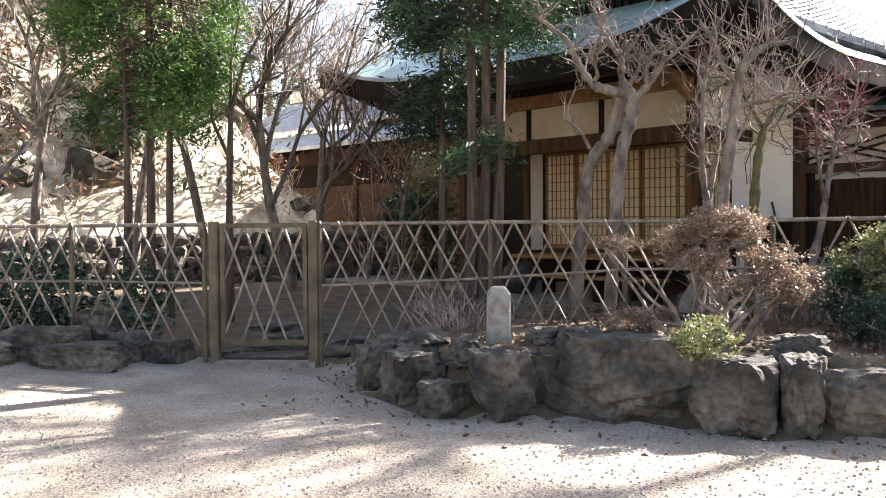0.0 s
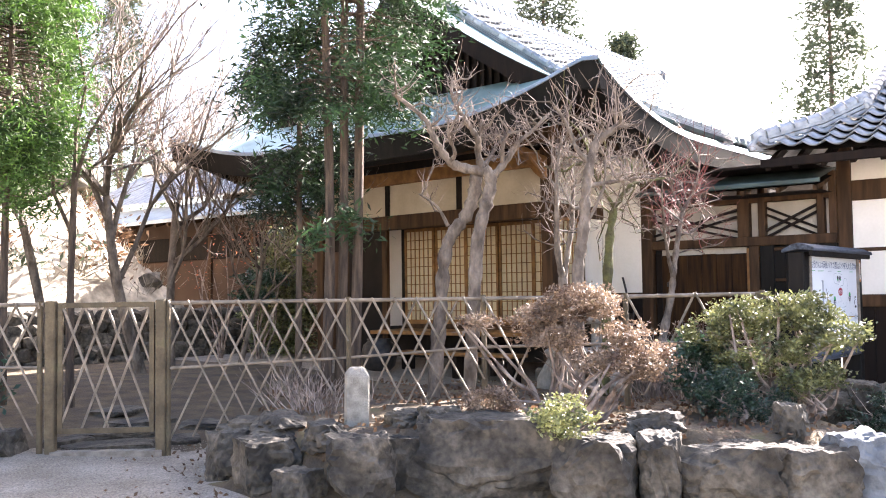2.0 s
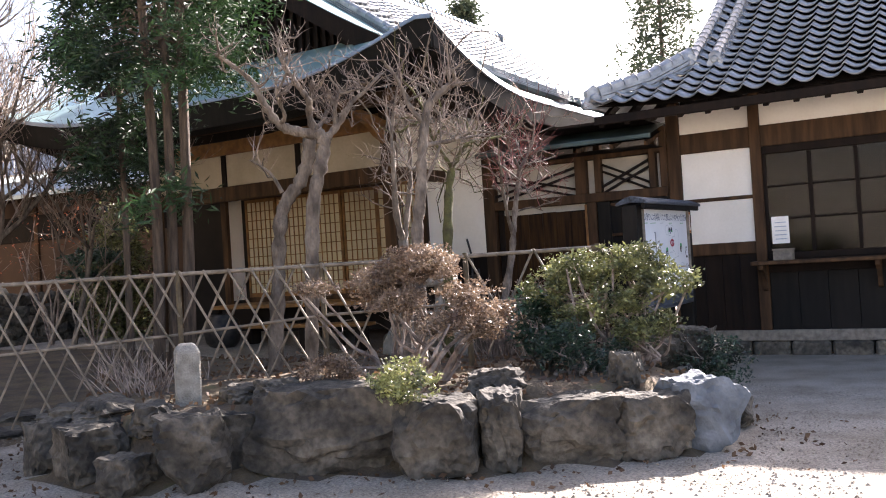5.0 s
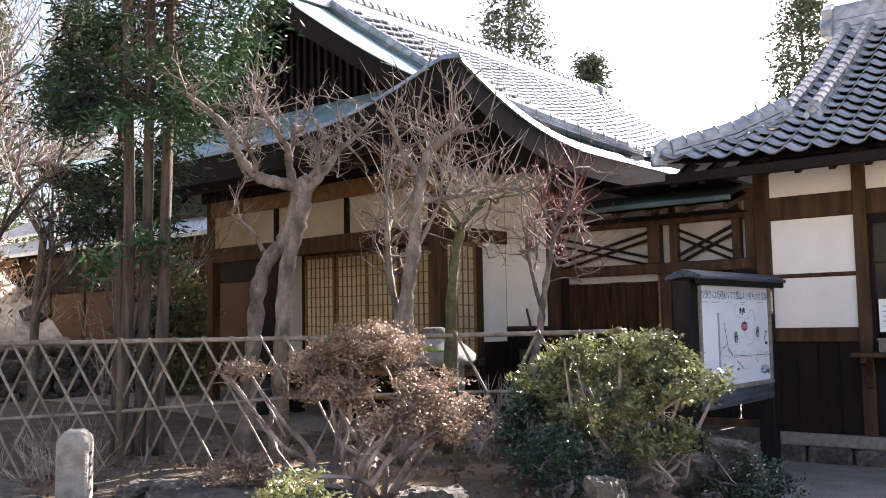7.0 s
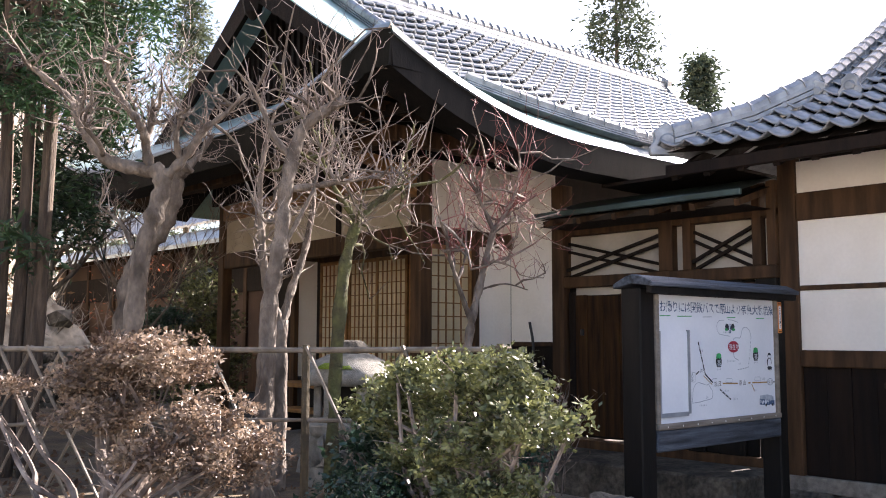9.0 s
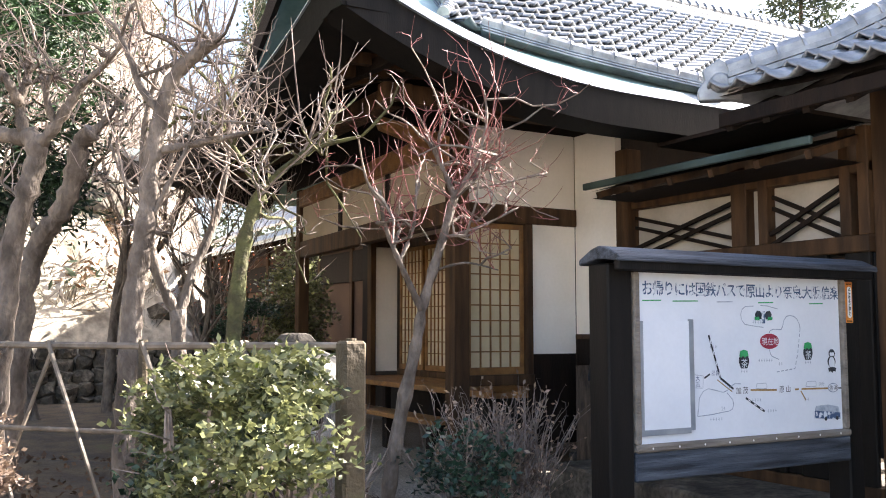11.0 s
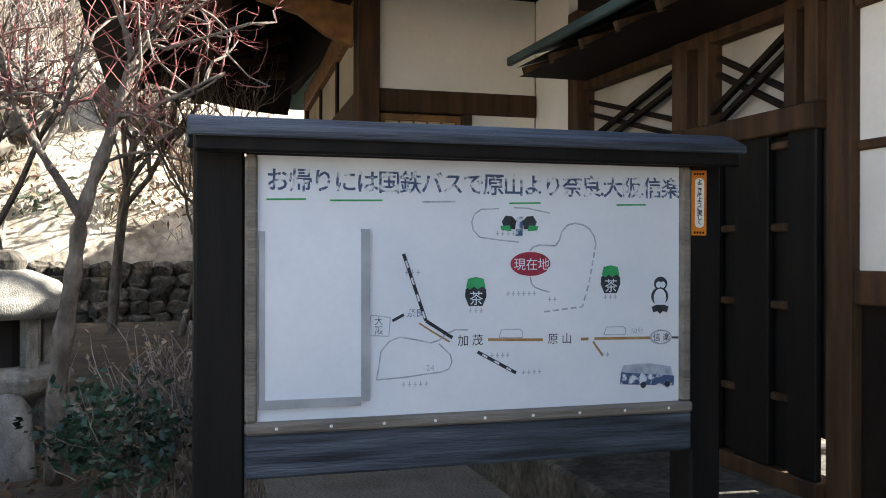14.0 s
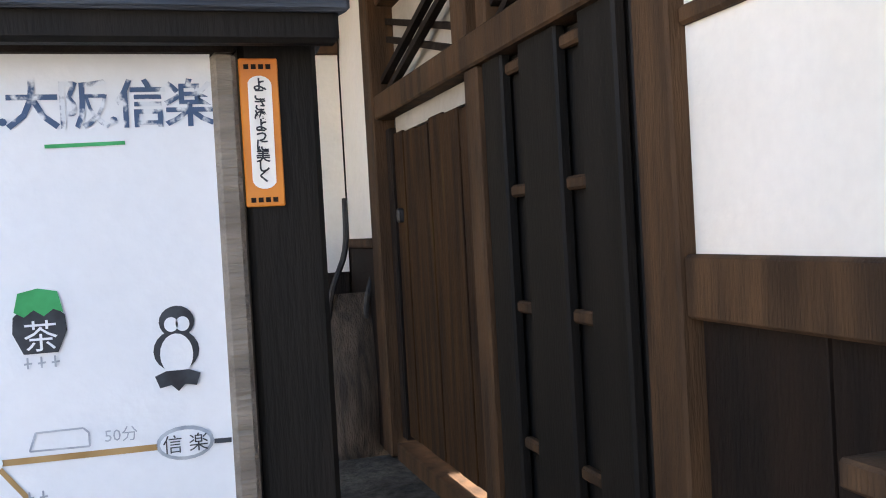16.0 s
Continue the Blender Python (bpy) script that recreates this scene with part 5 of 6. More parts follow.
for k in range(6):
    a = radians(60 * k + 15)
    part("light_chamber_post", Geo().beam((LX + 0.36 * math.cos(a), LY + 0.36 * math.sin(a), 0.86), (LX + 0.36 * math.cos(a), LY + 0.36 * math.sin(a), 1.14), 0.1, 0.09, (math.cos(a), math.sin(a), 0)), GRANITE, ln, bevel=0.01)
# dark filling that paints the shade of the hollow chamber
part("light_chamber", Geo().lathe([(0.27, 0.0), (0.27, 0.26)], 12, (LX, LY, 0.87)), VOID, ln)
part("platform", Geo().lathe([(0.34, 0.0), (0.52, 0.06), (0.56, 0.13), (0.44, 0.17)], 6, (LX, LY, 0.72)), GRANITE, ln, bevel=0.012)
for k in range(4):
    a = radians(90 * k + 20)
    d = Vector((math.cos(a), math.sin(a), 0))
    pts = [Vector((LX, LY, 0.70)) + d * 0.18, Vector((LX, LY, 0.66)) + d * 0.42, Vector((LX, LY, 0.52)) + d * 0.54, Vector((LX, LY, 0.31)) + d * 0.58]
    part("leg", Geo().tube(pts, [0.14, 0.15, 0.15, 0.16], 8), GRANITE, ln, smooth=True)
ln.scale = (0.66, 0.66, 1.04)


# ---- plants ----
def smooth_path(pts, n=5):
    """A rounded line through the points."""
    pts = [Vector(q) for q in pts]
    out = []
    for i in range(len(pts) - 1):
        p0, p1, p2, p3 = pts[max(i - 1, 0)], pts[i], pts[i + 1], pts[min(i + 2, len(pts) - 1)]
        for k in range(n):
            t = k / n
            out.append(0.5 * ((2 * p1) + (p2 - p0) * t + (2 * p0 - 5 * p1 + 4 * p2 - p3) * t * t + (3 * p1 - p0 - 3 * p2 + p3) * t ** 3))
    out.append(pts[-1])
    return out


def limb(g, pts, r0, r1, n=8, knob=0.12, rn=random):
    line = smooth_path(pts)
    k = len(line) - 1
    g.tube(line, [(r0 + (r1 - r0) * i / k) * (1 + knob * math.sin(i * 2.3 + r0 * 90) * rn.random()) for i in range(k + 1)], n)
    return line


def shoot(g, a, d, length, r, rn, bend=0.2, n=4):
    """One thin twig that bends upwards."""
    pts, q, d = [Vector(a)], Vector(a), Vector(d).normalized()
    for i in range(4):
        d = (d + Vector((rn.gauss(0, bend), rn.gauss(0, bend), rn.gauss(0.08, bend * 0.6)))).normalized()
        q = q + d * length / 4
        pts.append(q)
    g.tube(pts, [r, r * 0.85, r * 0.7, r * 0.5, r * 0.25], n, cap=False)
    return pts


def spray(g, gt_, a, d, length, r, depth, rn, spread=0.6, kids=3, up=0.25):
    """A branch that forks again and again; the last forks go into gt_."""
    pts, q, d = [Vector(a)], Vector(a), Vector(d).normalized()
    steps = 4
    for i in range(steps):
        d = (d + Vector((rn.gauss(0, 0.22), rn.gauss(0, 0.22), rn.gauss(up * 0.3, 0.16)))).normalized()
        q = q + d * length / steps
        pts.append(q)
    (g if depth > 0 else gt_).tube(pts, [r * (1 - 0.16 * i) for i in range(steps + 1)], 5 if depth > 0 else 3, cap=False)
    if depth < 0:
        return
    for k in range(kids):
        i = rn.randint(1, steps)
        nd = (d + Vector((rn.gauss(0, spread), rn.gauss(0, spread), rn.gauss(up, spread * 0.6)))).normalized()
        spray(g, gt_, pts[i], nd, length * rn.uniform(0.5, 0.8), r * 0.5, depth - 1, rn, spread, kids, up)


def garden_tree(name, label, limbs, seed, shoots, twig_mat, bark=BARK, at=None, shoot_len=(0.3, 0.7), shoot_r=0.006, fine=0.5, open_=0.75):
    """A pruned tree: limbs along given lines, crowded with upright shoots. shoots: (limb, from, to, how many)."""
    rn = random.Random(seed)
    base = limbs[0][0][0]
    t = thing(name, label, "tree", at or base)
    lines = []
    for i, (pts, r0, r1) in enumerate(limbs):
        g = Geo()
        lines.append(limb(g, pts, r0 * 0.8, r1 * 0.8, 9 if i == 0 else 7, 0.3, rn))
        part("trunk" if i == 0 else "limb", g, bark, t, smooth=True)
    g, gk = Geo(), Geo()
    for i, f0, f1, n in shoots:
        ln = lines[i]
        for k in range(int(n * 0.75)):
            a = ln[min(len(ln) - 1, int((f0 + (f1 - f0) * rn.random()) * (len(ln) - 1)))]
            L = rn.uniform(*shoot_len)
            if k % 3 == 0:
                # a crooked spur: short straight runs with sharp turns, side twigs at the turns
                q, d, r = Vector(a), Vector((rn.gauss(0, 1), rn.gauss(0, 1), rn.gauss(0.35, 0.5))).normalized(), shoot_r * rn.uniform(1.3, 2.2)
                pts = [q.copy()]
                for _s in range(5):
                    d = (d + Vector((rn.gauss(0, 0.55), rn.gauss(0, 0.55), rn.gauss(0.12, 0.5)))).normalized()
                    q = q + d * L * rn.uniform(0.14, 0.3)
                    pts.append(q.copy())
                    for _k in range(rn.randint(1, 2)):
                        e = Vector((rn.gauss(0, 0.7), rn.gauss(0, 0.7), rn.gauss(0.45, 0.6)))
                        tw = shoot(g, q, e + d * 0.3, rn.uniform(0.08, 0.26), shoot_r * 0.5, rn, 0.38, 3)
                        if rn.random() < 0.5:
                            shoot(g, tw[2], e + Vector((rn.gauss(0, 0.8), rn.gauss(0, 0.8), rn.gauss(0, 0.5))), rn.uniform(0.06, 0.16), shoot_r * 0.4, rn, 0.4, 3)
                gk.tube(pts, [r * (1 - 0.13 * j) * (1.25 if j % 2 else 0.9) for j in range(6)], 5)
            else:
                d = Vector((rn.gauss(0, open_), rn.gauss(0, open_), rn.uniform(0.15, 1.3)))
                pts = shoot(g, a, d, L, shoot_r * rn.uniform(0.6, 1.1), rn, 0.24)
                for _k in range(int(rn.random() * 3 * fine)):
                    shoot(g, pts[rn.randint(1, 3)], d + Vector((rn.gauss(0, 0.8), rn.gauss(0, 0.8), rn.gauss(0.2, 0.5))), L * rn.uniform(0.25, 0.5), shoot_r * 0.5, rn, 0.3, 3)
    tagged(part("spur_wood", gk, bark, t, "crooked knobby branching"), kind="stuff")
    tagged(part("twig_crown", g, twig_mat, t, "fine bare shoots"), kind="stuff")
    return t


garden_tree("pruned_tree", "pale-barked pruned bare tree with knobby limbs behind the fence",
            [([(-5.5, 1.95, 0.42), (-5.47, 1.92, 1.0), (-5.45, 1.9, 1.45), (-5.42, 1.87, 1.98), (-5.36, 1.82, 2.28), (-5.32, 1.79, 2.5), (-5.37, 1.83, 2.61)], 0.078, 0.072),
             ([(-5.36, 1.83, 2.58), (-5.53, 1.97, 2.62), (-5.63, 2.02, 2.67), (-5.71, 2.08, 2.8), (-5.77, 2.12, 2.94), (-5.8, 2.15, 3.04), (-5.95, 2.3, 3.22), (-6.01, 2.36, 3.27)], 0.062, 0.018),
             ([(-5.39, 1.84, 2.61), (-5.41, 1.87, 2.79), (-5.38, 1.85, 2.92), (-5.38, 1.84, 3.06)], 0.045, 0.02),
             ([(-5.41, 1.86, 2.77), (-5.47, 1.82, 2.87), (-5.55, 1.85, 2.98), (-5.62, 1.9, 3.11), (-5.67, 1.95, 3.27), (-5.66, 1.95, 3.41)], 0.042, 0.014),
             ([(-5.33, 1.79, 2.52), (-5.24, 1.71, 2.64), (-5.16, 1.64, 2.79), (-5.12, 1.6, 2.87), (-5.03, 1.52, 2.96), (-4.93, 1.43, 3.1)], 0.05, 0.014),
             ([(-5.24, 1.71, 2.64), (-5.3, 1.66, 2.82), (-5.25, 1.6, 2.96)], 0.032, 0.012),
             ([(-5.63, 2.02, 2.67), (-5.7, 1.9, 2.72), (-5.85, 1.85, 2.86), (-5.88, 1.82, 3.0)], 0.028, 0.01)],
            21, [(1, 0.35, 1, 30), (2, 0.4, 1, 18), (3, 0.3, 1, 27), (4, 0.3, 1, 27), (5, 0.3, 1, 18), (6, 0.3, 1, 15)], TWIG, shoot_len=(0.12, 0.42), shoot_r=0.0065)
garden_tree("leaning_stem", "grey leaning tree stem with lichen beside the fence",
            [([(-5.38, 2.46, 0.42), (-5.34, 2.43, 1.0), (-5.31, 2.4, 1.45), (-5.28, 2.37, 1.87), (-5.22, 2.31, 2.07), (-5.14, 2.24, 2.2), (-5.07, 2.18, 2.41), (-5.04, 2.16, 2.63), (-4.98, 2.1, 2.71)], 0.085, 0.072),
             ([(-5.26, 2.35, 2.12), (-5.33, 2.42, 2.3), (-5.46, 2.54, 2.43)], 0.026, 0.008),
             ([(-5.0, 2.12, 2.68), (-4.9, 2.1, 2.8), (-4.82, 2.05, 2.95)], 0.04, 0.014)],
            22, [(1, 0.4, 1, 6), (2, 0.2, 1, 15)], TWIG, shoot_len=(0.15, 0.45))
garden_tree("pruned_tree", "dark-barked pruned tree with long upright shoots behind the fence",
            [([(-4.92, 1.15, 0.45), (-4.92, 1.15, 1.0), (-4.91, 1.14, 1.42), (-4.9, 1.14, 1.71), (-4.86, 1.1, 2.06), (-4.84, 1.08, 2.39), (-4.8, 1.05, 2.65), (-4.75, 1.01, 2.83), (-4.64, 0.9, 2.95), (-4.56, 0.83, 3.01)], 0.08, 0.04),
             ([(-4.81, 1.06, 2.63), (-4.9, 1.14, 2.78), (-4.94, 1.17, 2.91), (-5.0, 1.23, 3.08), (-5.05, 1.28, 3.15)], 0.032, 0.012),
             ([(-4.83, 1.08, 2.43), (-4.63, 0.95, 2.47), (-4.49, 0.82, 2.5), (-4.35, 0.7, 2.53)], 0.03, 0.012),
             ([(-4.85, 1.09, 2.27), (-4.92, 1.15, 2.22), (-4.97, 1.2, 2.32), (-5.02, 1.25, 2.48)], 0.018, 0.008),
             ([(-4.83, 1.08, 2.09), (-4.73, 1.0, 2.34), (-4.68, 0.98, 2.47), (-4.62, 1.0, 2.75)], 0.022, 0.009)],
            23, [(0, 0.72, 1, 36), (1, 0.3, 1, 18), (2, 0.3, 1, 24), (3, 0.4, 1, 9), (4, 0.5, 1, 12)], TWIG, BARK, shoot_len=(0.25, 0.8), shoot_r=0.006, open_=0.35)
garden_tree("mossy_tree", "mossy-stemmed bare tree with long shoots in the raised bed",
            [([(-4.38, 1.2, 0.5), (-4.37, 1.16, 1.4), (-4.32, 1.14, 2.0), (-4.22, 1.13, 2.31)], 0.06, 0.045),
             ([(-4.22, 1.13, 2.3), (-4.0, 1.1, 2.5), (-3.8, 1.1, 2.62)], 0.03, 0.012),
             ([(-4.24, 1.13, 2.28), (-4.4, 1.25, 2.6), (-4.45, 1.3, 2.9)], 0.028, 0.012)],
            24, [(0, 0.85, 1, 16), (1, 0.2, 1, 26), (2, 0.2, 1, 22)], TWIG, BARK_MOSS, shoot_len=(0.3, 0.9), shoot_r=0.007)
garden_tree("plum_tree", "young pale-stemmed plum tree with dense red upright shoots",
            [([(-3.42, 1.2, 0.45), (-3.39, 1.1, 0.93), (-3.32, 1.02, 1.4), (-3.28, 1.0, 1.66), (-3.17, 1.0, 1.99), (-3.07, 0.98, 2.33)], 0.055, 0.028),
             ([(-3.29, 1.0, 1.62), (-3.36, 1.0, 1.75), (-3.45, 0.98, 1.9), (-3.55, 0.96, 2.1), (-3.60, 0.94, 2.3)], 0.03, 0.014),
             ([(-3.07, 0.98, 2.32), (-2.95, 0.95, 2.45), (-2.75, 0.95, 2.6)], 0.025, 0.012),
             ([(-3.08, 0.98, 2.3), (-3.13, 1.05, 2.5), (-3.22, 1.1, 2.7)], 0.025, 0.012),
             ([(-3.15, 1.0, 2.05), (-2.95, 0.9, 2.12), (-2.7, 0.85, 2.25)], 0.016, 0.007),
             ([(-3.45, 0.98, 1.9), (-3.35, 1.0, 2.1), (-3.3, 1.05, 2.4)], 0.018, 0.008),
             ([(-3.13, 1.0, 2.12), (-2.98, 1.05, 2.2), (-2.85, 1.1, 2.18), (-2.68, 1.15, 2.3)], 0.016, 0.006),
             ([(-3.10, 0.98, 2.28), (-2.98, 0.9, 2.5), (-2.93, 0.85, 2.75), (-2.95, 0.85, 2.95)], 0.02, 0.007),
             ([(-3.57, 0.95, 2.2), (-3.7, 0.9, 2.35), (-3.78, 0.85, 2.6)], 0.014, 0.006),
             ([(-3.22, 1.0, 1.85), (-3.05, 0.9, 1.9), (-2.85, 0.85, 1.86)], 0.012, 0.005)],
            25, [(0, 0.85, 1, 12), (1, 0.6, 1, 14), (2, 0.1, 1, 26), (3, 0.2, 1, 24), (4, 0.4, 1, 9), (5, 0.5, 1, 11), (6, 0.5, 1, 6), (7, 0.3, 1, 16), (8, 0.4, 1, 7), (9, 0.5, 1, 3)], TWIG_RED, shoot_len=(0.25, 0.75), shoot_r=0.0052, fine=0.7, open_=0.42)
garden_tree("bare_tree", "grey forked bare tree with dense twigs in the garden",
            [([(-4.55, 1.56, 0.42), (-4.56, 1.53, 1.1), (-4.585, 1.5, 1.62)], 0.065, 0.055),
             ([(-4.585, 1.5, 1.58), (-4.72, 1.47, 1.85), (-4.8, 1.42, 2.2), (-4.82, 1.4, 2.6), (-4.75, 1.36, 3.0)], 0.045, 0.012),
             ([(-4.585, 1.5, 1.58), (-4.5, 1.5, 1.85), (-4.38, 1.52, 2.15), (-4.3, 1.55, 2.6), (-4.35, 1.6, 3.0)], 0.045, 0.012),
             ([(-4.8, 1.42, 2.2), (-4.65, 1.5, 2.45), (-4.6, 1.6, 2.8)], 0.022, 0.009)],
            26, [(1, 0.3, 1, 30), (2, 0.3, 1, 30), (3, 0.2, 1, 15)], TWIG, shoot_len=(0.3, 0.7), shoot_r=0.0055, fine=1.0)


def forked_tree(name, label, at, height, seed, kids=4, depth=3, lean=(0, 0), r=0.06, twig=TWIG, bark=BARK, spread=0.5):
    rn = random.Random(seed)
    t = thing(name, label, "tree", at)
    g, gf_ = Geo(), Geo()
    a = Vector(at)
    top = a + Vector((lean[0], lean[1], height * 0.42))
    gt0 = Geo()
    line = limb(gt0, [a - Vector((0, 0, 0.2)), a.lerp(top, 0.5) + Vector((rn.gauss(0, 0.06), rn.gauss(0, 0.06), 0)), top], r, r * 0.6, 7, 0.15, rn)
    for k in range(kids + 1):
        q = line[rn.randint(len(line) // 2, len(line) - 1)]
        spray(g, gf_, q, (rn.gauss(lean[0] * 0.3, spread), rn.gauss(lean[1] * 0.3, spread), 0.9), height * rn.uniform(0.28, 0.42), r * 0.5, depth - 1, rn, spread, kids, 0.25)
    part("trunk", gt0, bark, t, smooth=True)
    part("branch_frame", g, bark, t)
    tagged(part("twig_crown", gf_, twig, t, "fine bare twigs"), kind="stuff")
    return t


for i, (x, y, h, lean, r) in enumerate([(-4.5, 8.6, 6.0, (-0.5, 0.2), 0.09), (-3.6, 9.3, 6.2, (0.3, 0.3), 0.08), (-5.4, 9.4, 6.0, (-0.6, 0), 0.08), (-2.8, 8.7, 4.2, (0.4, -0.2), 0.05), (-8.3, 8.6, 6.0, (0.2, 0.1), 0.07), (-6.4, 10.2, 6.4, (0.3, -0.2), 0.08)]):
    forked_tree("bare_tree", "grey bare garden tree with fine twigs near the rear wing", (x, y, ground_z(x, y)), h, 40 + i, 5, 3, lean, r)
forked_tree("bare_tree", "leaning bare tree with pale lichen on its bark", (-9.9, 7.2, 0.2), 3.4, 47, 3, 2, (0.5, 0.2), 0.10)
forked_tree("slender_tree", "slender dark straight tree stem by the wicket", (-6.9, 6.3, 0.2), 6.5, 48, 2, 2, (0.1, 0.1), 0.05, TWIG, BARK_CEDAR, 0.2)


def conifer(name, label, stems, crown, seed, leaf=CEDAR_LEAF, n=9000, size=0.105, category="tree"):
    """Thin bare stems with a hanging crown of feathery sprays. crown: middle, half width, bottom, top."""
    rn, rg = random.Random(seed), np.random.default_rng(seed)
    t = thing(name, label, category, stems[0][0][0])
    for pts, r in stems:
        g = Geo()
        limb(g, pts, r, r * 0.55, 8, 0.06, rn)
        part("trunk", g, BARK_CEDAR, t, smooth=True)
    (cx, cy), half, z0, z1 = crown
    g, gl = Geo(), Geo()
    pts = []
    clumps = int(n / 60)
    for _ in range(clumps):
        f = rn.random() ** 0.8
        z = z0 + (z1 - z0) * f
        rad = half * (0.55 + 0.45 * math.sin(math.pi * min(1, 0.25 + 0.75 * (1 - f)))) * rn.random() ** 0.45
        a = rn.random() * 6.283
        c = np.array([cx + rad * math.cos(a), cy + rad * math.sin(a), z - 0.12 * rad])
        if noise.noise(Vector(c) * 1.1 + Vector((seed, 0, 0))) < -0.16:
            continue
        if rn.random() < 0.35:
            s_ = stems[rn.randrange(len(stems))][0][-1]
            g.tube([(s_[0], s_[1], z - 0.05), tuple((np.array([s_[0], s_[1], z]) + c) / 2 + np.array([0, 0, 0.06])), tuple(c)], [0.014, 0.010, 0.005], 4, cap=False)
        d = np.array([math.cos(a), math.sin(a), -0.55])
        u = rg.random((60, 1))
        pts.append(c + d * u * 0.32 + rg.normal(size=(60, 3)) * (0.03 + 0.06 * u))
    gl.leaves(np.concatenate(pts), size, up=0.0, ratio=0.22, rng=rg, droop=0.3)
    part("branch_frame", g, BARK_CEDAR, t)
    part("crown", gl, leaf, t, "feathery green sprays with gaps")
    return t


conifer("cedar_clump", "three slim cedar stems with feathery green crown behind the fence",
        [([(-5.62, 3.28, 0.4), (-5.56, 3.25, 2.2), (-5.50, 3.2, 6.4)], 0.065), ([(-5.74, 3.36, 0.4), (-5.68, 3.33, 2.2), (-5.66, 3.3, 6.2)], 0.06),
         ([(-5.90, 3.40, 0.4), (-5.80, 3.40, 2.2), (-5.86, 3.45, 6.2)], 0.062)], ((-5.7, 3.35), 1.0, 3.2, 6.6), 61, n=84000, size=0.085)
conifer("small_cedar", "slim young cedar with dark feathery foliage behind the clump",
        [([(-5.25, 4.5, 0.35), (-5.22, 4.5, 2.2), (-5.2, 4.5, 4.3)], 0.045)], ((-5.2, 4.5), 0.5, 2.5, 4.5), 64, n=14000, size=0.1)
conifer("cedar_sprig", "small green cedar side sprigs low on the stems", [([(-5.7, 3.3, 2.0), (-5.78, 3.28, 2.4)], 0.01)], ((-5.95, 3.25), 0.22, 1.95, 2.75), 62, n=1500)
# this clump's crown takes the foliage colour lightened as if sunlit
conifer("cedar_clump", "clump of slim cedar stems with bushy green crown, coloured as sunlit",
        [([(-7.75, 7.2, 0.2), (-7.7, 7.2, 2.2), (-7.75, 7.25, 5.4)], 0.05), ([(-7.55, 7.0, 0.2), (-7.52, 7.0, 2.2), (-7.5, 7.0, 5.2)], 0.06),
         ([(-7.4, 6.8, 0.2), (-7.38, 6.8, 2.3), (-7.3, 6.8, 5.2)], 0.05), ([(-7.9, 6.9, 0.2), (-7.85, 6.9, 2.2), (-7.9, 6.9, 5.0)], 0.04)], ((-7.6, 7.0), 0.95, 2.55, 5.8), 63, CEDAR_SUNLIT, n=84000, size=0.085)


def shrub(name, label, blobs, seed, leaf, size, n, stems, twig=TWIG, ratio=0.5, up=0.3):
    """A shrub: rounded clouds of leaves on branching stems. blobs: middle and half sizes."""
    rn, rg = random.Random(seed), np.random.default_rng(seed)
    base = stems[0]
    t = thing(name, label, "shrub", base)
    vol = sum(b[3] * b[4] * b[5] for b in blobs)
    gs, gl = Geo(), Geo()
    for i, (x, y, z, a, b, c) in enumerate(blobs):
        m = int(n * a * b * c / vol)
        d = rg.normal(size=(m * 2, 3))
        d /= np.linalg.norm(d, axis=1)[:, None]
        rr = rg.random((m * 2, 1)) ** 0.28
        p = d * rr * (1 + 0.22 * np.sin(d[:, :1] * 7 + d[:, 1:2] * 5 + i) + 0.15 * np.sin(d[:, 2:3] * 9 + i * 2)) * np.array([a, b, c]) + np.array([x, y, z])
        keep = np.array([noise.noise(Vector(q) * 6.5 + Vector((seed, 0, 0))) > -0.12 for q in p])
        gl.leaves(p[keep][:m], size, up=up, ratio=ratio, rng=rg)
        s = Vector(base if len(stems) == 1 else stems[i % len(stems)])
        for k in range(3):
            q = Vector((x, y, z)) + Vector((rn.uniform(-a, a), rn.uniform(-b, b), rn.uniform(-c, c * 0.4))) * 0.7
            mid = s.lerp(q, 0.5) + Vector((rn.gauss(0, 0.1), rn.gauss(0, 0.1), rn.gauss(0, 0.06)))
            limb(gs, [s - Vector((0, 0, 0.1)), s.lerp(mid, 0.5) + Vector((rn.gauss(0, 0.05), rn.gauss(0, 0.05), 0.03)), mid, q], 0.022, 0.008, 5, 0.4, rn)
            for _ in range(5):
                shoot(gs, mid.lerp(q, rn.random()), (rn.gauss(0, 1), rn.gauss(0, 1), rn.uniform(0, 1)), rn.uniform(0.5, 1.0) * max(a, c), 0.004, rn, 0.3, 3)
    part("stem_frame", gs, twig, t, "twisted bare stems")
    part("foliage", gl, leaf, t)
    return t


shrub("azalea", "clipped azalea with brown winter leaves and twisted stems",
      [(-5.98, 0.48, 1.38, 0.34, 0.30, 0.13), (-6.12, 0.72, 1.28, 0.26, 0.26, 0.11), (-6.15, 0.62, 1.14, 0.28, 0.26, 0.10), (-5.80, 0.20, 1.14, 0.22, 0.22, 0.10), (-5.74, 0.04, 0.94, 0.22, 0.22, 0.14),
       (-6.46, 1.08, 1.26, 0.16, 0.16, 0.06), (-6.05, 0.22, 0.95, 0.22, 0.2, 0.09), (-6.75, 0.75, 0.68, 0.2, 0.2, 0.12)],
      71, BROWN_LEAF, 0.030, 24000, [(-6.12, 0.5, 0.5), (-6.0, 0.4, 0.5), (-6.2, 0.62, 0.5)], ratio=0.45)
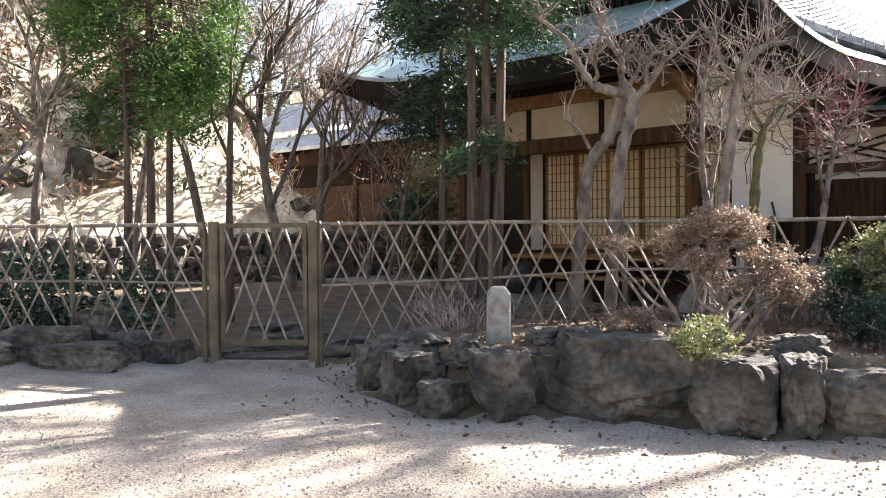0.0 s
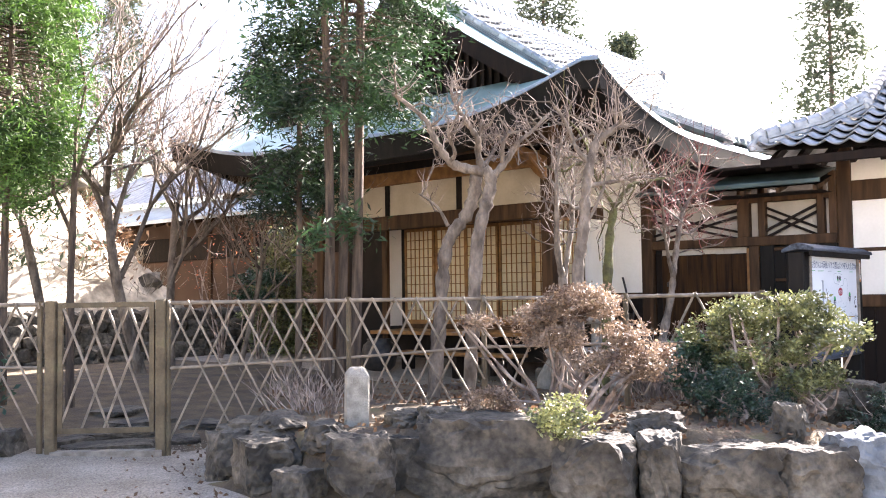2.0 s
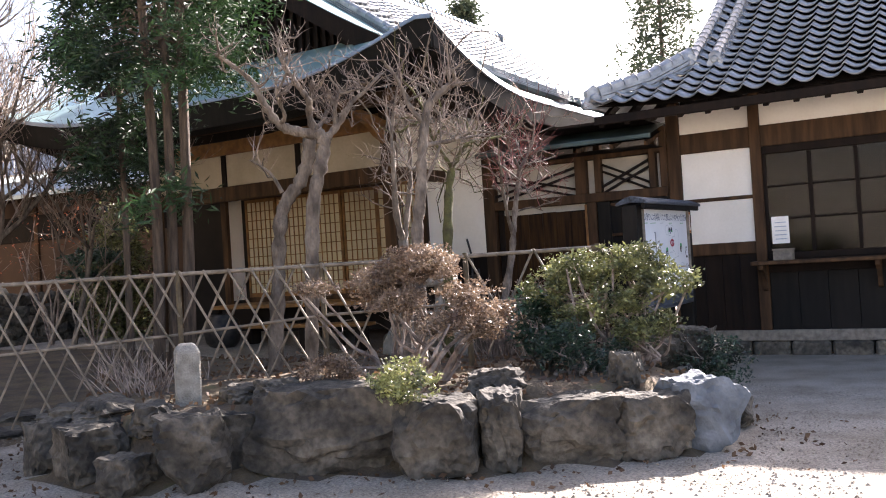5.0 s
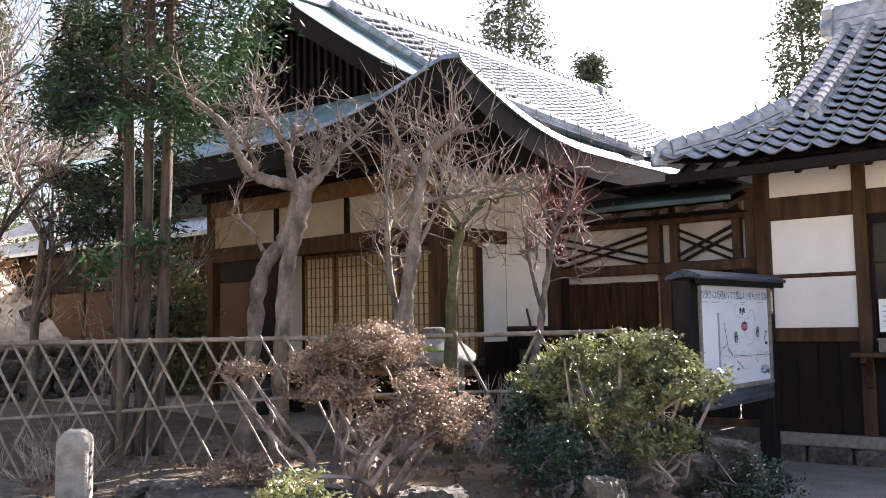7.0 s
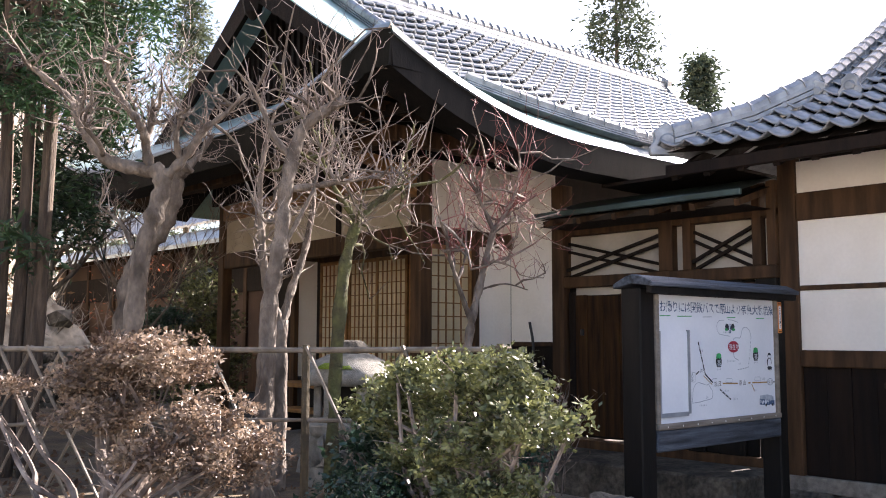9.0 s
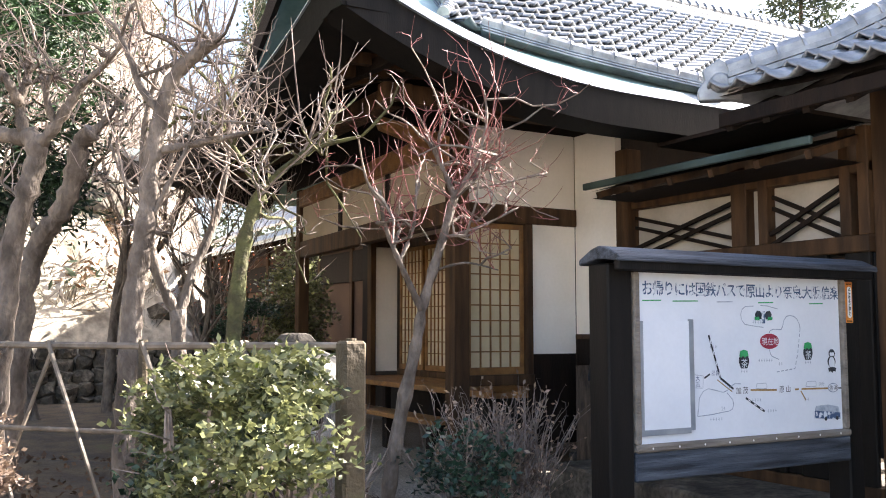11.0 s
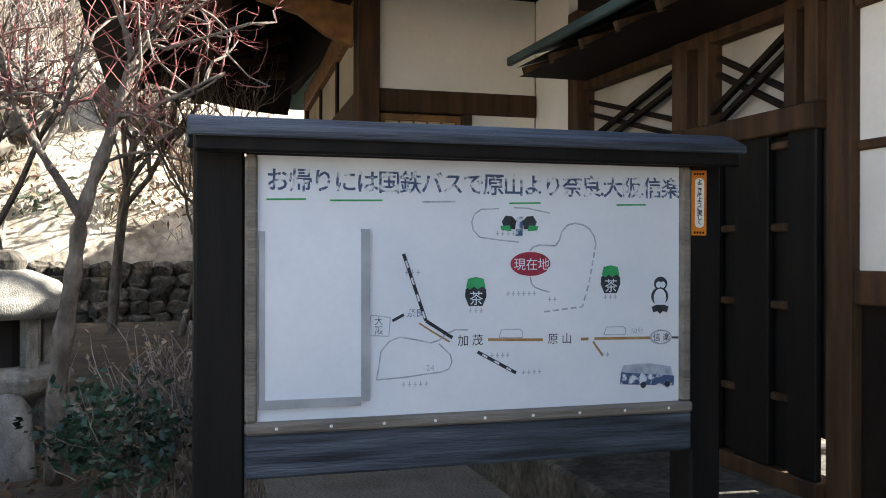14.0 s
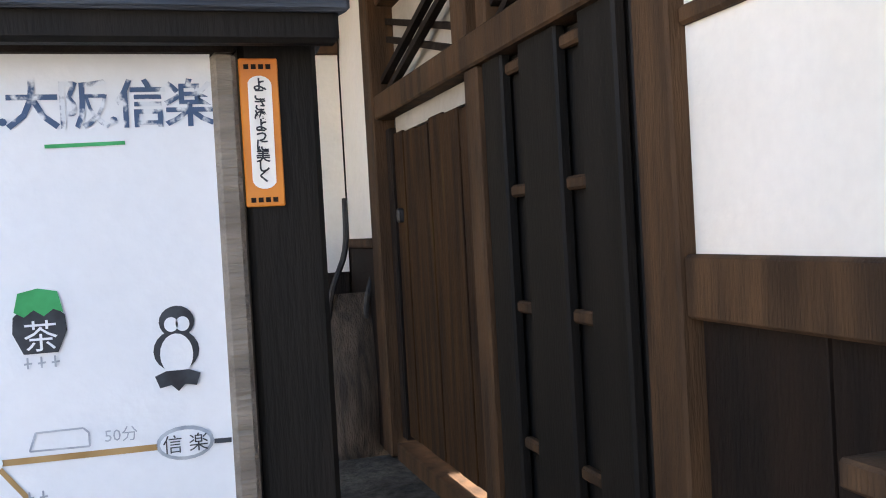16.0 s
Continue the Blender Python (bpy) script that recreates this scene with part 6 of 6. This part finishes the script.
shrub("evergreen_shrub", "rounded evergreen shrub with yellowish-green sunlit leaves",
      [(-4.92, -0.36, 1.24, 0.24, 0.30, 0.15), (-4.86, -0.78, 1.31, 0.24, 0.26, 0.15), (-4.88, -1.08, 1.14, 0.23, 0.22, 0.13), (-4.98, -0.1, 1.12, 0.2, 0.2, 0.13), (-5.02, -0.72, 1.02, 0.2, 0.22, 0.11),
       (-4.98, -0.40, 0.90, 0.24, 0.24, 0.12), (-4.95, -1.02, 0.82, 0.15, 0.15, 0.10), (-5.1, -0.85, 0.78, 0.16, 0.18, 0.11)],
      72, SHRUB_LEAF, 0.036, 15000, [(-4.92, -0.72, 0.42), (-4.9, -0.9, 0.42), (-4.96, -0.55, 0.42)])
shrub("camellia", "dark glossy-leaved camellia low in the bed", [(-4.85, 0.02, 0.86, 0.28, 0.30, 0.22), (-4.95, -0.2, 0.70, 0.3, 0.3, 0.16)], 73, DARK_LEAF, 0.05, 3200, [(-4.88, 0.0, 0.5)])
shrub("box_shrub", "low dense dark green shrub in the bed", [(-5.42, -0.42, 0.70, 0.26, 0.24, 0.18), (-5.28, -0.70, 0.62, 0.22, 0.2, 0.15)], 82, DARK_LEAF, 0.026, 4200, [(-5.38, -0.5, 0.42)])
shrub("low_shrub", "low round dark shrub at the bed's corner", [(-4.50, -1.28, 0.48, 0.30, 0.26, 0.20)], 74, DARK_LEAF, 0.028, 3600, [(-4.5, -1.28, 0.25)])
shrub("small_azalea", "small pale green azalea over the big stone", [(-7.02, -0.02, 0.66, 0.21, 0.20, 0.13)], 75, SHRUB_LEAF, 0.03, 2400, [(-7.0, 0.0, 0.5)])
shrub("conical_shrub", "bright green conical evergreen by the rear porch", [(-0.68, 10.05, 1.0, 0.68, 0.68, 0.7), (-0.68, 10.05, 1.75, 0.58, 0.58, 0.7), (-0.7, 10.0, 2.4, 0.36, 0.36, 0.5)], 76, SHRUB_LEAF, 0.08, 9000, [(-0.68, 10.05, 0.3)])
shrub("dark_bush", "dark dense bush beside the plum tree", [(-3.15, 0.75, 0.72, 0.30, 0.28, 0.25)], 77, DARK_LEAF, 0.045, 1100, [(-3.15, 0.8, 0.4)])
shrub("pine_pad", "small cloud-pruned pine in the back garden", [(-1.6, 9.5, 1.80, 0.45, 0.4, 0.14), (-1.9, 9.4, 1.5, 0.35, 0.3, 0.12)], 78, DARK_LEAF, 0.06, 2600, [(-1.7, 9.5, 0.3)])
shrub("aucuba", "dark green bushes along the back of the fence", [(-8.9, 6.6, 0.7, 0.6, 0.5, 0.5), (-9.9, 7.4, 0.8, 0.6, 0.5, 0.5), (-8.2, 5.9, 0.65, 0.4, 0.4, 0.4)], 79, DARK_LEAF, 0.08, 4200, [(-8.9, 6.6, 0.2), (-9.9, 7.4, 0.2), (-8.2, 5.9, 0.2)])
shrub("red_maple", "small maple with faded red leaves by the wing", [(-1.6, 10.2, 2.4, 0.7, 0.7, 0.5), (-2.2, 10.6, 1.9, 0.5, 0.5, 0.3)], 80, RED_LEAF, 0.045, 200, [(-1.9, 10.3, 0.4)])


def twig_bush(name, label, at, half, h, n, seed, mat_=TWIG, leaf=None):
    rn, rg = random.Random(seed), np.random.default_rng(seed)
    t = thing(name, label, "shrub", at)
    g, tips = Geo(), []
    for _ in range(n):
        a = Vector(at) + Vector((rn.gauss(0, half * 0.25), rn.gauss(0, half * 0.25), 0))
        d = Vector((rn.gauss(0, half / h * 0.6), rn.gauss(0, half / h * 0.6), 1))
        pts = shoot(g, a, d, h * rn.uniform(0.55, 1.1), 0.006, rn, 0.16)
        for k in range(3):
            p2 = shoot(g, pts[rn.randint(1, 3)], d + Vector((rn.gauss(0, 0.6), rn.gauss(0, 0.6), 0.2)), h * rn.uniform(0.2, 0.45), 0.0035, rn, 0.25, 3)
            tips += [tuple(p2[-1]), tuple(p2[2])]
        tips += [tuple(pts[-1]), tuple(pts[2])]
    part("twig_crown", g, mat_, t)
    if leaf:
        gl = Geo().leaves(np.array(tips), 0.035, rng=rg)
        part("foliage", gl, leaf, t)
    return t


twig_bush("twiggy_bush", "dense twiggy leafless bush in front of the porch", (-2.75, 0.95, 0.35), 0.42, 0.78, 150, 91, TWIG, BROWN_LEAF)
twig_bush("twiggy_bush", "thin bare twiggy bush beside the lantern", (-4.05, 0.85, 0.45), 0.36, 0.66, 60, 92, TWIG)
twig_bush("twiggy_bush", "thin bare twiggy bush beside the lantern", (-4.15, 0.4, 0.4), 0.3, 0.55, 45, 93, TWIG)
twig_bush("twiggy_bush", "leafless thorny stems by the stone marker", (-6.9, 2.4, 0.4), 0.45, 0.5, 45, 94, TWIG)
twig_bush("twiggy_bush", "leafless thorny stems inside the fence", (-6.3, 3.4, 0.4), 0.5, 0.5, 45, 95, TWIG)

# fallen leaves on the bed
rg = np.random.default_rng(7)
pts = []
while len(pts) < 2600:
    x, y = rg.uniform(-8, -2.7), rg.uniform(-1.8, 4.6)
    if edge_distance(x, y, ISLAND) > 0.15:
        pts.append((x, y, ground_z(x, y) + 0.012))
tagged(new("fallen_leaves", Geo().leaves(np.array(pts), 0.05, up=0.15, ratio=0.6, rng=rg).mesh("fallen_leaves", DRY_LEAF)), "dry brown fallen leaves scattered over the bed", "leaves", kind="stuff")

# ---- hillside ----
rg = np.random.default_rng(9)
rn = random.Random(9)
blades, cl = [], Geo()
c = []
for _ in range(6400):
    x, y = rg.uniform(-22, -0.4), rg.uniform(11.6, 34)
    if hill_run(x, y) < 0.2:
        continue
    z = ground_z(x, y)
    c.append(np.array([x, y, z]) + rg.normal(size=(9, 3)) * np.array([0.12, 0.12, 0.02]))
cl.leaves(np.concatenate(c), 0.36, up=1.3, ratio=0.07, rng=rg)
tagged(new("dry_grass", cl.mesh("dry_grass", DRY_GRASS)), "tufts of bleached dry grass on the steep hillside", "grass", kind="stuff")
for nm, mt, lab, cnt, sz, upw in (("hill_scrub", DRY_LEAF, "low brown scrub over the steep hillside", 1500, 0.16, 0.5), ("hill_ferns", FAR_LEAF, "low dull green undergrowth on the hillside", 420, 0.2, 0.6)):
    c = []
    while len(c) < cnt:
        x, y = rg.uniform(-20, -0.4), rg.uniform(11.7, 27)
        if hill_run(x, y) > 0.25 and noise.noise(Vector((x * 0.6, y * 0.6, cnt))) > -0.05:
            c.append(np.array([x, y, ground_z(x, y)]) + np.abs(rg.normal(size=(34, 3))) * np.array([0.0, 0.0, 0.28]) + rg.normal(size=(34, 3)) * np.array([0.24, 0.24, 0.0]))
    tagged(new(nm, Geo().leaves(np.concatenate(c), sz, up=upw, ratio=0.3, rng=rg).mesh(nm, mt)), lab, "undergrowth", kind="stuff")
gw = thing("retaining_wall", "low dry-stone retaining wall at the hill's foot", "wall", (-6, 11.3, 0.3))
STONE_MESHES = []
for k in range(5):
    ob = boulder("stone", (0, 0, 0), (0.17, 0.13, 0.13), 0, 200 + k, ROCK, "", sub=2)
    STONE_MESHES.append(ob.data)
    bpy.data.objects.remove(ob)
for row in range(5):
    x = -9.5
    while x < -0.3:
        ob = new("stone", STONE_MESHES[rn.randrange(5)])
        ob.parent = gw
        ob.location = Vector((x, 11.25 + 0.05 * row + rn.uniform(-0.04, 0.04), 0.30 + 0.19 * row)) - gw.location
        ob.rotation_euler = (rn.uniform(-0.3, 0.3), rn.uniform(-0.3, 0.3), rn.uniform(0, 6))
        x += rn.uniform(0.24, 0.34)

for k in range(110):
    x, y = rn.uniform(-14, -0.8), rn.uniform(11.7, 19)
    if hill_run(x, y) < 0.3:
        continue
    ob = new("hill_rock", STONE_MESHES[rn.randrange(5)])
    q = rn.uniform(1.2, 4.0)
    ob.location, ob.scale, ob.rotation_euler = (x, y, ground_z(x, y) - 0.12 * q), (q, q, q * rn.uniform(0.7, 1.3)), (rn.uniform(-0.4, 0.4), rn.uniform(-0.4, 0.4), rn.uniform(0, 6))
    tagged(ob, "grey weathered rock in the bleached hillside grass", "rock", "rocks on the hillside")

hill_bare = [forked_tree("bare_tree", "grey leafless tree on the hillside", (0, 0, 0), 5.5, 300 + k, 4, 3, (rn.gauss(0, 0.4), rn.gauss(0, 0.4)), 0.07, spread=0.6) for k in range(4)]
hill_bush = [twig_bush("hill_bush", "pale leafless scrub on the hillside", (0, 0, 0), 0.8, 1.3, 60, 320 + k, TWIG, DRY_LEAF if k else None) for k in range(3)]
hill_green = [shrub("hill_evergreen", "broad evergreen bush on the hillside", [(0, 0, 0.9, 0.8, 0.8, 0.6), (0.3, 0.2, 1.5, 0.5, 0.5, 0.4)], 330 + k, FAR_LEAF if k else SHRUB_LEAF, 0.11, 2200, [(0, 0, 0)]) for k in range(2)]


def scatter(kinds, places, s0, s1, sink=0.1):
    for i, (x, y) in enumerate(places):
        k = kinds[i % len(kinds)]
        m = Matrix.Translation((x, y, ground_z(x, y) - sink)) @ Matrix.Rotation(rn.uniform(0, 6.28), 4, "Z")
        s = rn.uniform(s0, s1)
        if i < len(kinds):
            k.matrix_basis = m
            k.scale = (s, s, s)
        else:
            ob = copy_thing(k, m)
            ob.scale = (s, s, s)


def hill_places(n, y0, y1, x0=-22, x1=-0.6):
    out = []
    while len(out) < n:
        x, y = rn.uniform(x0, x1), rn.uniform(y0, y1)
        if hill_run(x, y) > 0.5:
            out.append((x, y))
    return out


scatter(hill_bare, hill_places(34, 13.5, 32), 0.8, 1.5)
scatter(hill_bush, hill_places(90, 12, 26, -20), 0.7, 1.4)
scatter(hill_green, hill_places(16, 12.5, 30), 0.5, 1.2)


# ---- far trees ----
def far_cedar(name, label, at, h, half, seed):
    rn_, rg_ = random.Random(seed), np.random.default_rng(seed)
    t = thing(name, label, "tree", at)
    part("trunk", Geo().tube([at, (at[0], at[1], at[2] + h)], [0.2, 0.03], 7), BARK_CEDAR, t)
    pts = []
    for _ in range(560):
        f = min(1, (int(rn_.random() * 16) + 0.45 * rn_.random()) / 16)
        r_ = half * (1.05 - f) * rn_.uniform(0.3, 1.0)
        a = rn_.random() * 6.283
        cc = np.array([at[0] + r_ * math.cos(a), at[1] + r_ * math.sin(a), at[2] + h * (0.12 + 0.88 * f) - 0.25 * r_])
        pts.append(cc + rg_.normal(size=(22, 3)) * 0.24)
    part("crown", Geo().leaves(np.concatenate(pts), 0.28, up=0.0, ratio=0.35, rng=rg_, droop=0.2), FAR_LEAF, t, "dark layered conifer crown")
    return t


far_cedar("tall_cedar", "tall dark cedar beyond the roofs", (31.0, 9.6, 0), 18.0, 4.2, 401)
far_cedar("tall_cedar", "tall dark cedar beyond the roofs", (24.0, 20.3, 2), 17.0, 4.8, 402)
far_cedar("tall_cedar", "tall dark cedar beyond the roofs", (24.0, 16.2, 1), 11.8, 3.0, 403)
far_cedar("tall_cedar", "slender cedar beyond the rear wing", (13.0, 38.0, 2), 20.0, 2.6, 404)
far_cedar("tall_cedar", "dark cedar behind the rear wing", (6.0, 32.0, 0), 16.0, 2.8, 405)

# ---- barrow leaning in the corner by the gate ----
wb = thing("wheelbarrow", "rusty wheelbarrow leaning upright against the wall", "wheelbarrow", (-0.35, 3.3, 0.12))
for dx in (0.0, 0.2):
    part("handle", Geo().tube(smooth_path([(-0.42 + dx, 3.25, 0.75), (-0.40 + dx, 3.18, 1.15), (-0.30 + dx, 3.22, 1.4), (-0.27 + dx, 3.3, 1.68)]), [0.016] * 16, 7), IRON, wb, "dark bent pipe handle")
g = Geo()
g.sheet(8, 8, lambda a, b: (-0.52 + 0.42 * a, 3.22 - 0.14 * math.sin(math.pi * a) * math.sin(math.pi * (0.15 + 0.85 * b)), 0.22 + 0.95 * b))
g.sheet(8, 8, lambda a, b: (-0.52 + 0.42 * a, 3.25 - 0.14 * math.sin(math.pi * a) * math.sin(math.pi * (0.15 + 0.85 * b)), 0.22 + 0.95 * b))
part("tray", g, BARK_CEDAR, wb, "rust-brown dished tray", smooth=True)
part("wheel", Geo().lathe([(0.10, -0.03), (0.14, -0.03), (0.15, 0.0), (0.14, 0.03), (0.10, 0.03)], 16, (-0.31, 3.4, 0.3)), IRON, wb)

wb.location += Vector((0.06, -0.04, 0))
jar = solid("jar", Geo().lathe([(0.12, 0.0), (0.24, 0.12), (0.28, 0.28), (0.24, 0.44), (0.17, 0.5), (0.19, 0.53), (0.14, 0.53), (0.14, 0.3)], 24, (-1.75, 6.6, 0.28)), IRON, "round black glazed jar beside the porch", "jar", smooth=True)

# ---- bare trees beyond the side building, which throw the long shadows over the yard ----
for tx, ty, tz, sd in ((10.0, -1.0, 11.5, 501), (11.0, -2.6, 12.2, 502), (10.5, 0.2, 12.2, 503)):
    rn = random.Random(sd)
    arms = [([(tx, ty, 0), (tx + 0.1, ty, tz * 0.5), (tx, ty, tz)], 0.16, 0.09)]
    for k in range(9):
        a = k * 2.4
        e = Vector((math.cos(a), math.sin(a), 0)) * rn.uniform(1.0, 1.9)
        arms.append(([(tx, ty, tz - 0.1), (tx + e.x * 0.5, ty + e.y * 0.5, tz + rn.uniform(0.2, 0.7)), (tx + e.x, ty + e.y, tz + rn.uniform(0.5, 1.8))], 0.07, 0.02))
    garden_tree("bare_tree", "tall leafless tree behind the side building", arms, sd, [(k, 0.3, 1, 9) for k in range(1, 10)], TWIG, shoot_len=(0.5, 1.2), shoot_r=0.016)

# ---- loose gravel and leaves on the yard ----
rg = np.random.default_rng(17)
rn = random.Random(17)
gp = Geo()
for _ in range(26000):
    x, y = rg.uniform(-11.5, -2.5), rg.uniform(-2.6, 4.2)
    if edge_distance(x, y, ISLAND) > -0.05:
        continue
    r = 0.005 + 0.013 * rg.random() ** 3
    z = ground_z(x, y)
    a = rg.uniform(0, 6.28)
    ca, sa = math.cos(a) * r, math.sin(a) * r
    gp.add([(x + ca, y + sa, z), (x - sa, y + ca, z), (x - ca, y - sa, z), (x + sa, y - ca, z), (x + 0.2 * r, y, z + r * 0.8)], [(0, 1, 4), (1, 2, 4), (2, 3, 4), (3, 0, 4)])
tagged(new("loose_gravel", gp.mesh("loose_gravel", GRAVEL)), "loose pale gravel grains on the yard", "gravel", kind="stuff")
pts = []
while len(pts) < 500:
    x, y = rg.uniform(-11, -3), rg.uniform(-2.5, 4.5)
    d = edge_distance(x, y, ISLAND)
    if -0.9 < d < -0.02 and rg.random() < math.exp(d * 4):
        pts.append((x, y, ground_z(x, y) + 0.01))
tagged(new("fallen_leaves", Geo().leaves(np.array(pts), 0.045, up=0.1, ratio=0.6, rng=rg).mesh("yard_leaves", DRY_LEAF)), "dry fallen leaves along the foot of the edging stones", "leaves", kind="stuff")
